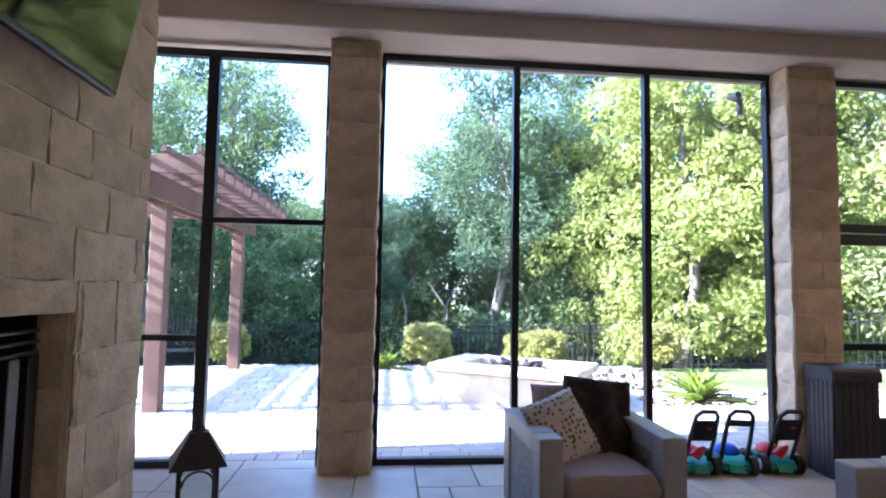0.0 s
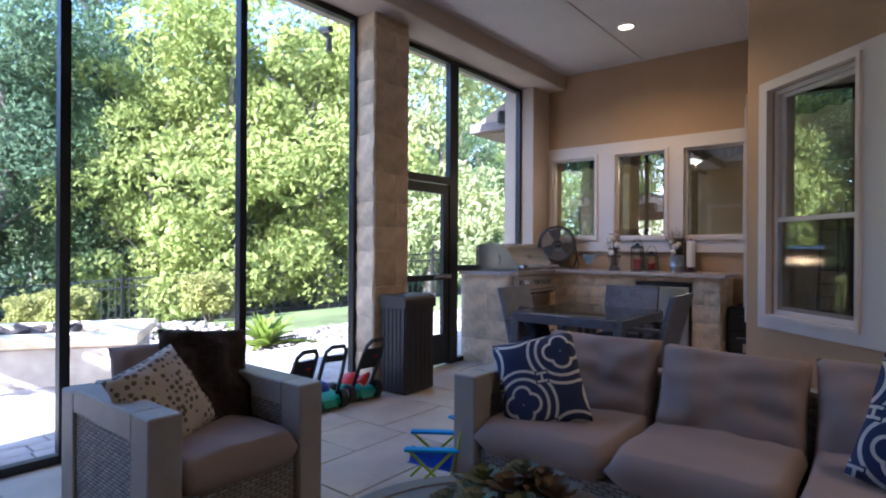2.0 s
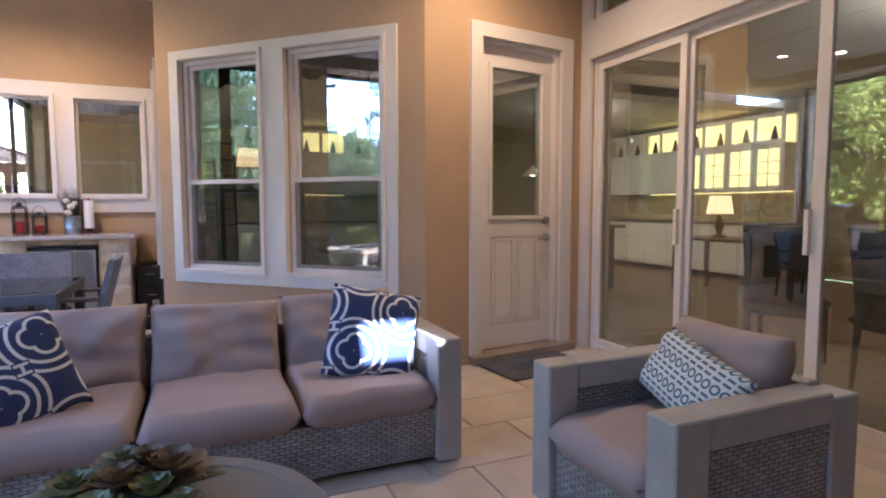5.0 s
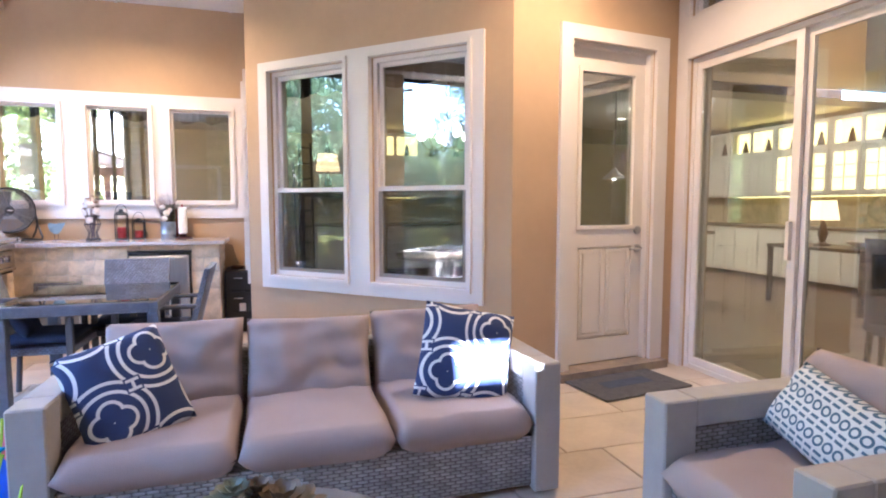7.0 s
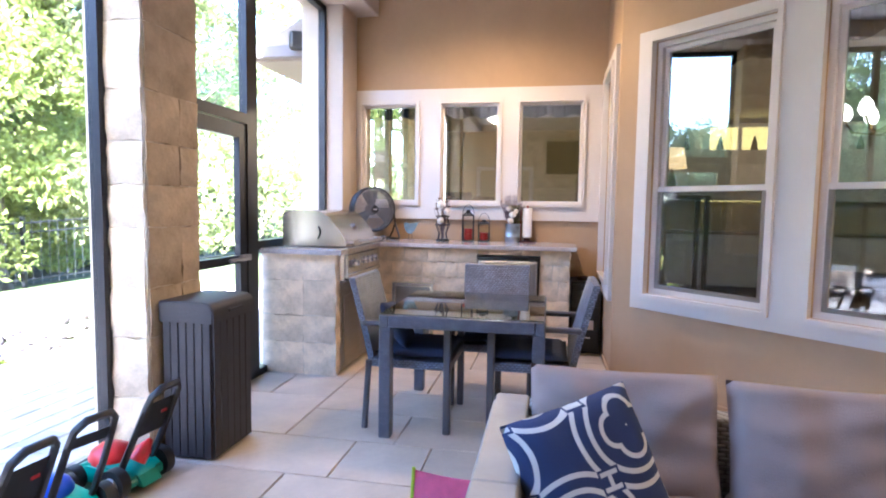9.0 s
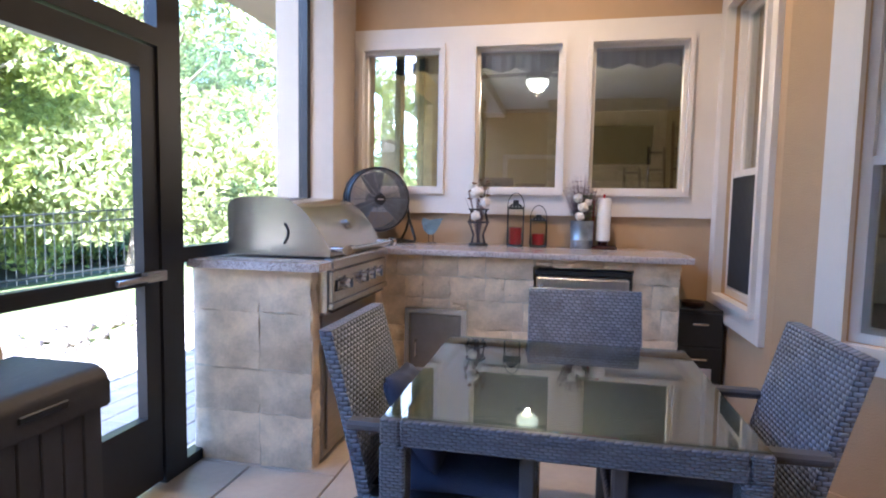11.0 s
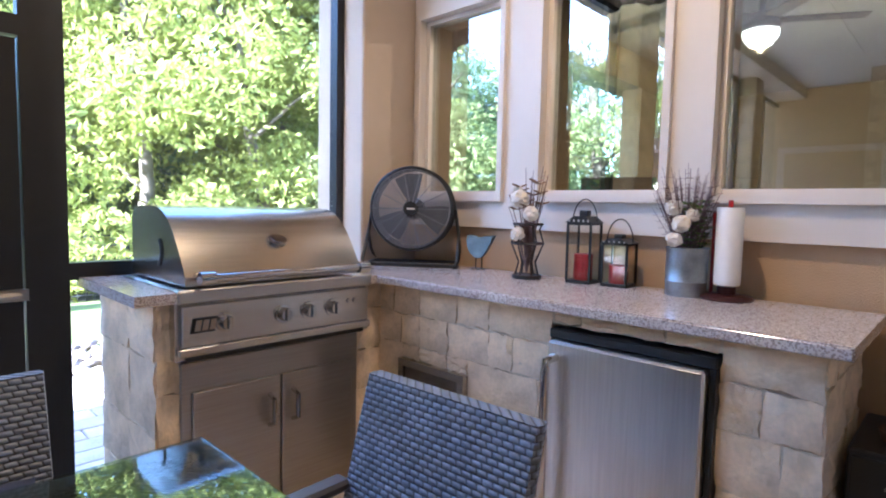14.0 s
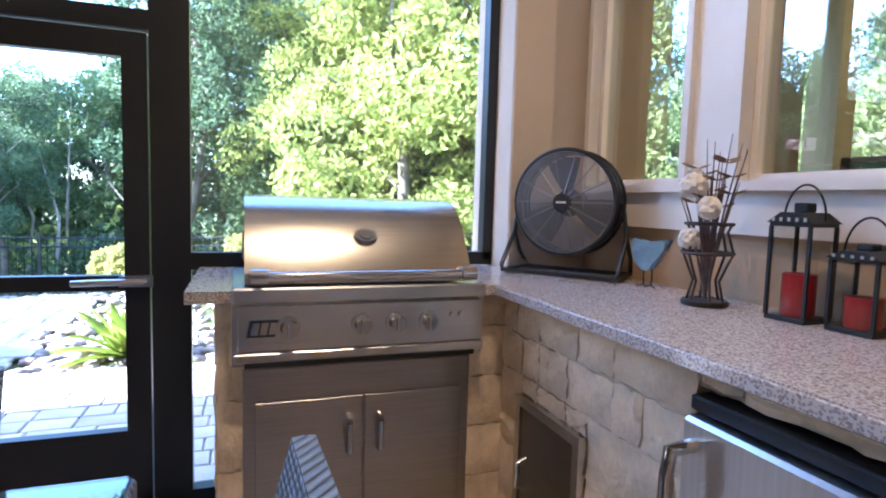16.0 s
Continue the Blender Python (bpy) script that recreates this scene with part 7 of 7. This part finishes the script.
rng = random.Random(77)
tile_meshes = {}
UNIT = 0.205
NX, NY = 41, 30
laid = set()
for j in range(NY):
    for i in range(NX):
        if (i, j) in laid:
            continue
        fits = []
        for w, d in ((3, 2), (2, 3), (2, 2), (4, 2), (3, 3), (4, 3), (2, 4), (3, 4)):
            w, d = min(w, NX - i), min(d, NY - j)
            if all((i + p, j + q) not in laid for p in range(w) for q in range(d)):
                fits.append((w, d))
        w, d = rng.choice(fits) if fits else (1, 1)
        laid.update((i + p, j + q) for p in range(w) for q in range(d))
        cx, cy = -2.3 + UNIT * (i + w / 2), -1.93 + UNIT * (j + d / 2)
        inside_house = cx > 3.7 and cy < 1.2 and (cx - 3.4) * 0.72 - (cy + 0.2) * 0.69 > 0.5
        if inside_house or (cx > 3.7 and cy < -0.4):
            continue
        if (w, d) not in tile_meshes:
            tile_meshes[w, d] = flat_tile("tile", w * UNIT, d * UNIT, 0.02, TILE, 0.004, 0.003)
        ob = new("tile", tile_meshes[w, d])
        ob.parent = floor
        ob.location = (cx, cy, rng.uniform(-0.0012, 0.0))


def rock_block(w, h, depth, seed, material, rough=0.010, mortar=0.0028):
    """Rough-faced block: y is out of the wall, x along it, z up, centred; faces a little uneven."""
    r = random.Random(seed)
    bm = B()
    x, z = w / 2 - mortar, h / 2 - mortar
    back = [bm.verts.new(v) for v in ((-x, 0, -z), (x, 0, -z), (x, 0, z), (-x, 0, z))]
    nx, nz = 5, 4
    g = []
    for j in range(nz + 1):
        row = []
        for i in range(nx + 1):
            edge = i in (0, nx) or j in (0, nz)
            u, v = 2 * i / nx - 1, 2 * j / nz - 1
            dep = depth * (0.86 if edge else 0.98) + r.uniform(-rough, rough) * (0.4 if edge else 0.8)
            row.append(bm.verts.new((u * x + r.uniform(-0.006, 0.004), dep, v * z + r.uniform(-0.006, 0.005))))
        g.append(row)
    for j in range(nz):
        for i in range(nx):
            bm.faces.new((g[j][i], g[j][i + 1], g[j + 1][i + 1], g[j + 1][i]))
    ring = [g[0][i] for i in range(nx + 1)] + [g[j][nx] for j in range(1, nz + 1)] + [g[nz][i] for i in range(nx - 1, -1, -1)] + [g[j][0] for j in range(nz - 1, 0, -1)]
    seg = [(0, nx), (nx, nx + nz), (nx + nz, 2 * nx + nz), (2 * nx + nz, 2 * nx + 2 * nz)]
    for k, (a, b) in enumerate(seg):
        vs_ = [ring[i % len(ring)] for i in range(a, b + 1)]
        bm.faces.new([back[k], back[(k + 1) % 4]] + vs_[::-1])
    return mesh_of("stone", bm, material, 32)


BLOCKS = {}


def stone(parent, origin, angle, w, h, depth, material, seed, rough=0.012):
    key = (round(w, 2), round(h, 2), depth, material.name, seed % 4, rough)
    if key not in BLOCKS:
        BLOCKS[key] = rock_block(round(w, 2), round(h, 2), depth, hash(key[:2]) % 1000 + seed % 4, material, rough)
    ob = new("stone", BLOCKS[key])
    ob.parent = parent
    base = parent.matrix_basis.inverted() if parent.type == 'EMPTY' else Matrix.Identity(4)
    ob.matrix_basis = base @ Matrix.Translation(origin) @ Matrix.Rotation(angle, 4, 'Z')
    return ob


def face(parent, a, b, z0, z1, courses, widths, material, seed, depth=0.035, holes=(), rough=0.012):
    """Lays courses of stone from a to b; out is to the right of a->b."""
    r = random.Random(seed)
    a, b = Vector(a), Vector(b)
    length = (b - a).length
    d = (b - a).normalized()
    ang = math.atan2(-d.y, -d.x)
    z = z0
    k = 0
    while z < z1 - 0.03:
        h = min(r.choice(courses), z1 - z)
        if z1 - z - h < 0.07:
            h = z1 - z
        s = 0.0
        while s < length - 0.005:
            w = r.choice(widths)
            if length - s - w < 0.08:
                w = length - s
            spans = [(s, s + w, z, z + h)]
            for h0, h1, y0, y1 in holes:
                nxt = []
                for p, q, m0, m1 in spans:
                    if q <= h0 or p >= h1 or m1 <= y0 + 0.01 or m0 >= y1 - 0.01:
                        nxt.append((p, q, m0, m1))
                        continue
                    if p < h0 - 0.03:
                        nxt.append((p, h0, m0, m1))
                    if q > h1 + 0.03:
                        nxt.append((h1, q, m0, m1))
                    if m1 > y1 + 0.03:
                        nxt.append((max(p, h0), min(q, h1), y1, m1))
                    if m0 < y0 - 0.03:
                        nxt.append((max(p, h0), min(q, h1), m0, y0))
                spans = nxt
            for p, q, m0, m1 in spans:
                c = a + d * ((p + q) / 2)
                stone(parent, (c.x, c.y, (m0 + m1) / 2), ang, q - p, m1 - m0, depth, material, k, rough)
                k += 1
            s += w
        z += h


def named(nm):
    return bpy.data.objects[nm]


for nm, (cx0, cx1), sd in (("column_1", COL_A, 5), ("column_2", COL_B, 9)):
    col = named(nm)
    i0, i1, j0, j1 = cx0 + 0.03, cx1 - 0.03, COL_Y + 0.03, 4.16
    w = i1 - i0
    dd = j1 - j0
    crs = (0.20, 0.24, 0.29, 0.31)
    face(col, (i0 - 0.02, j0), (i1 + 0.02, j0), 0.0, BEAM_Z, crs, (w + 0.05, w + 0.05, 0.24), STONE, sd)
    # west face in the paler stone: its sunlit look is put into the colour
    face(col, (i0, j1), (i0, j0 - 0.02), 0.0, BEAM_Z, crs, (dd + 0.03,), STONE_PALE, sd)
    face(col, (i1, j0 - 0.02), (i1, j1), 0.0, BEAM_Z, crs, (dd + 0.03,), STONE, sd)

chim = named("chimney")
face(chim, (CH_X - 0.03, CH_Y0), (CH_X - 0.03, CH_Y1), 0.0, CEIL_Z, (0.20, 0.28, 0.33), (0.28, 0.36, 0.44, 0.52), STONE, 31, 0.04,
     holes=[(OPEN[0] - CH_Y0, OPEN[1] - CH_Y0, OPEN[2], OPEN[3])])
face(chim, (CH_X - 0.0, CH_Y1 - 0.03), (WX, CH_Y1 - 0.03), 0.0, CEIL_Z, (0.20, 0.28, 0.33), (0.3, 0.4, 0.5), STONE, 33, 0.04)
# reveal stones of the fireplace opening
face(chim, (CH_X - 0.30, OPEN[1] + 0.02), (CH_X - 0.02, OPEN[1] + 0.02), OPEN[2], OPEN[3], (0.20, 0.28), (0.3,), STONE, 35, 0.03)

# counter: west end, front pier by the grill, long front, south end
CC = (0.10, 0.13, 0.17, 0.20)
WD = (0.11, 0.16, 0.21, 0.27, 0.32)
fx, fy = COUNTER_X0 + F, COUNTER_FY + F
face(counter, (fx, 4.09), (fx, fy - 0.02), 0.0, CT - CTH, (0.20, 0.24, 0.26), (0.27, 0.32, 0.36), STONE_PALE, 41, 0.026)
face(counter, (fx - 0.02, fy), (4.56, fy), 0.0, CT - CTH, (0.18, 0.22), (0.2,), STONE_PALE, 43, 0.026)
face(counter, (5.29, fy), (COUNTER_FX + F, fy), 0.0, CT - CTH, (0.18, 0.24), (0.2,), STONE_PALE, 44, 0.03, rough=0.005)
lx = COUNTER_FX + F
face(counter, (lx, 3.53), (lx, COUNTER_Y0 + 0.01), 0.0, CT - CTH, CC, WD, STONE_PALE, 47, 0.026,
     holes=[(3.53 - 3.36, 3.53 - 2.99, 0.10, 0.58), (3.53 - 2.61, 3.53 - 2.085, 0.0, 0.845)])
face(counter, (lx - 0.02, COUNTER_Y0 + F), (5.97, COUNTER_Y0 + F), 0.0, CT - CTH, CC, WD, STONE_PALE, 49, 0.026)

# patio pavers: the nearest as pieces, the rest joined
bm = B()
box(bm, -7.5, 4.22, -0.2, 2.95, 9.15, -0.024)
box(bm, 2.95, 4.22, -0.2, 9.0, 6.05, -0.0245)
pave = structure("pavement", bm, SAND, "pale interlocking concrete pavers round the porch", "pavement")
sizes = ((0.23, 0.155), (0.155, 0.155), (0.31, 0.155))
pm = {s: flat_tile("paver", s[0], s[1], 0.05, PAVER, 0.0035, 0.006) for s in sizes}
rng = random.Random(3)
near, fv, ff = 0, [], []
y = 4.23
while y < 9.1:
    x = -7.4 + rng.random() * 0.2
    xmax = 2.9 if y > 6.0 else 8.9
    while x < xmax:
        s = rng.choice(sizes)
        cx, cy = x + s[0] / 2, y + s[1] / 2
        x += s[0]
        z = rng.uniform(-0.006, -0.002)
        if y < 5.45 and (-0.8 < cx < 2.6 or 3.2 < cx < 4.6) and near < 300:
            ob = new("paver", pm[s])
            ob.parent = pave
            ob.location = (cx, cy, z)
            near += 1
        else:
            a, b, c = s[0] / 2 - 0.0035, s[1] / 2 - 0.0035, 0.006
            base = len(fv)
            fv += [(cx + sx * a, cy + sy * b, z - 0.02) for sx, sy in ((-1, -1), (1, -1), (1, 1), (-1, 1))]
            fv += [(cx + sx * a, cy + sy * b, z - c) for sx, sy in ((-1, -1), (1, -1), (1, 1), (-1, 1))]
            fv += [(cx + sx * (a - c), cy + sy * (b - c), z) for sx, sy in ((-1, -1), (1, -1), (1, 1), (-1, 1))]
            for o in (0, 4):
                for i in range(4):
                    ff.append((base + o + i, base + o + (i + 1) % 4, base + o + 4 + (i + 1) % 4, base + o + 4 + i))
            ff.append((base + 8, base + 9, base + 10, base + 11))
    y += 0.155
me = bpy.data.meshes.new("paver_field")
me.from_pydata(fv, [], ff)
me.materials.append(PAVER_FAR)
pf_ob = new("paver_field", me)
pf_ob.parent = pave
tagged(pf_ob, kind="stuff")
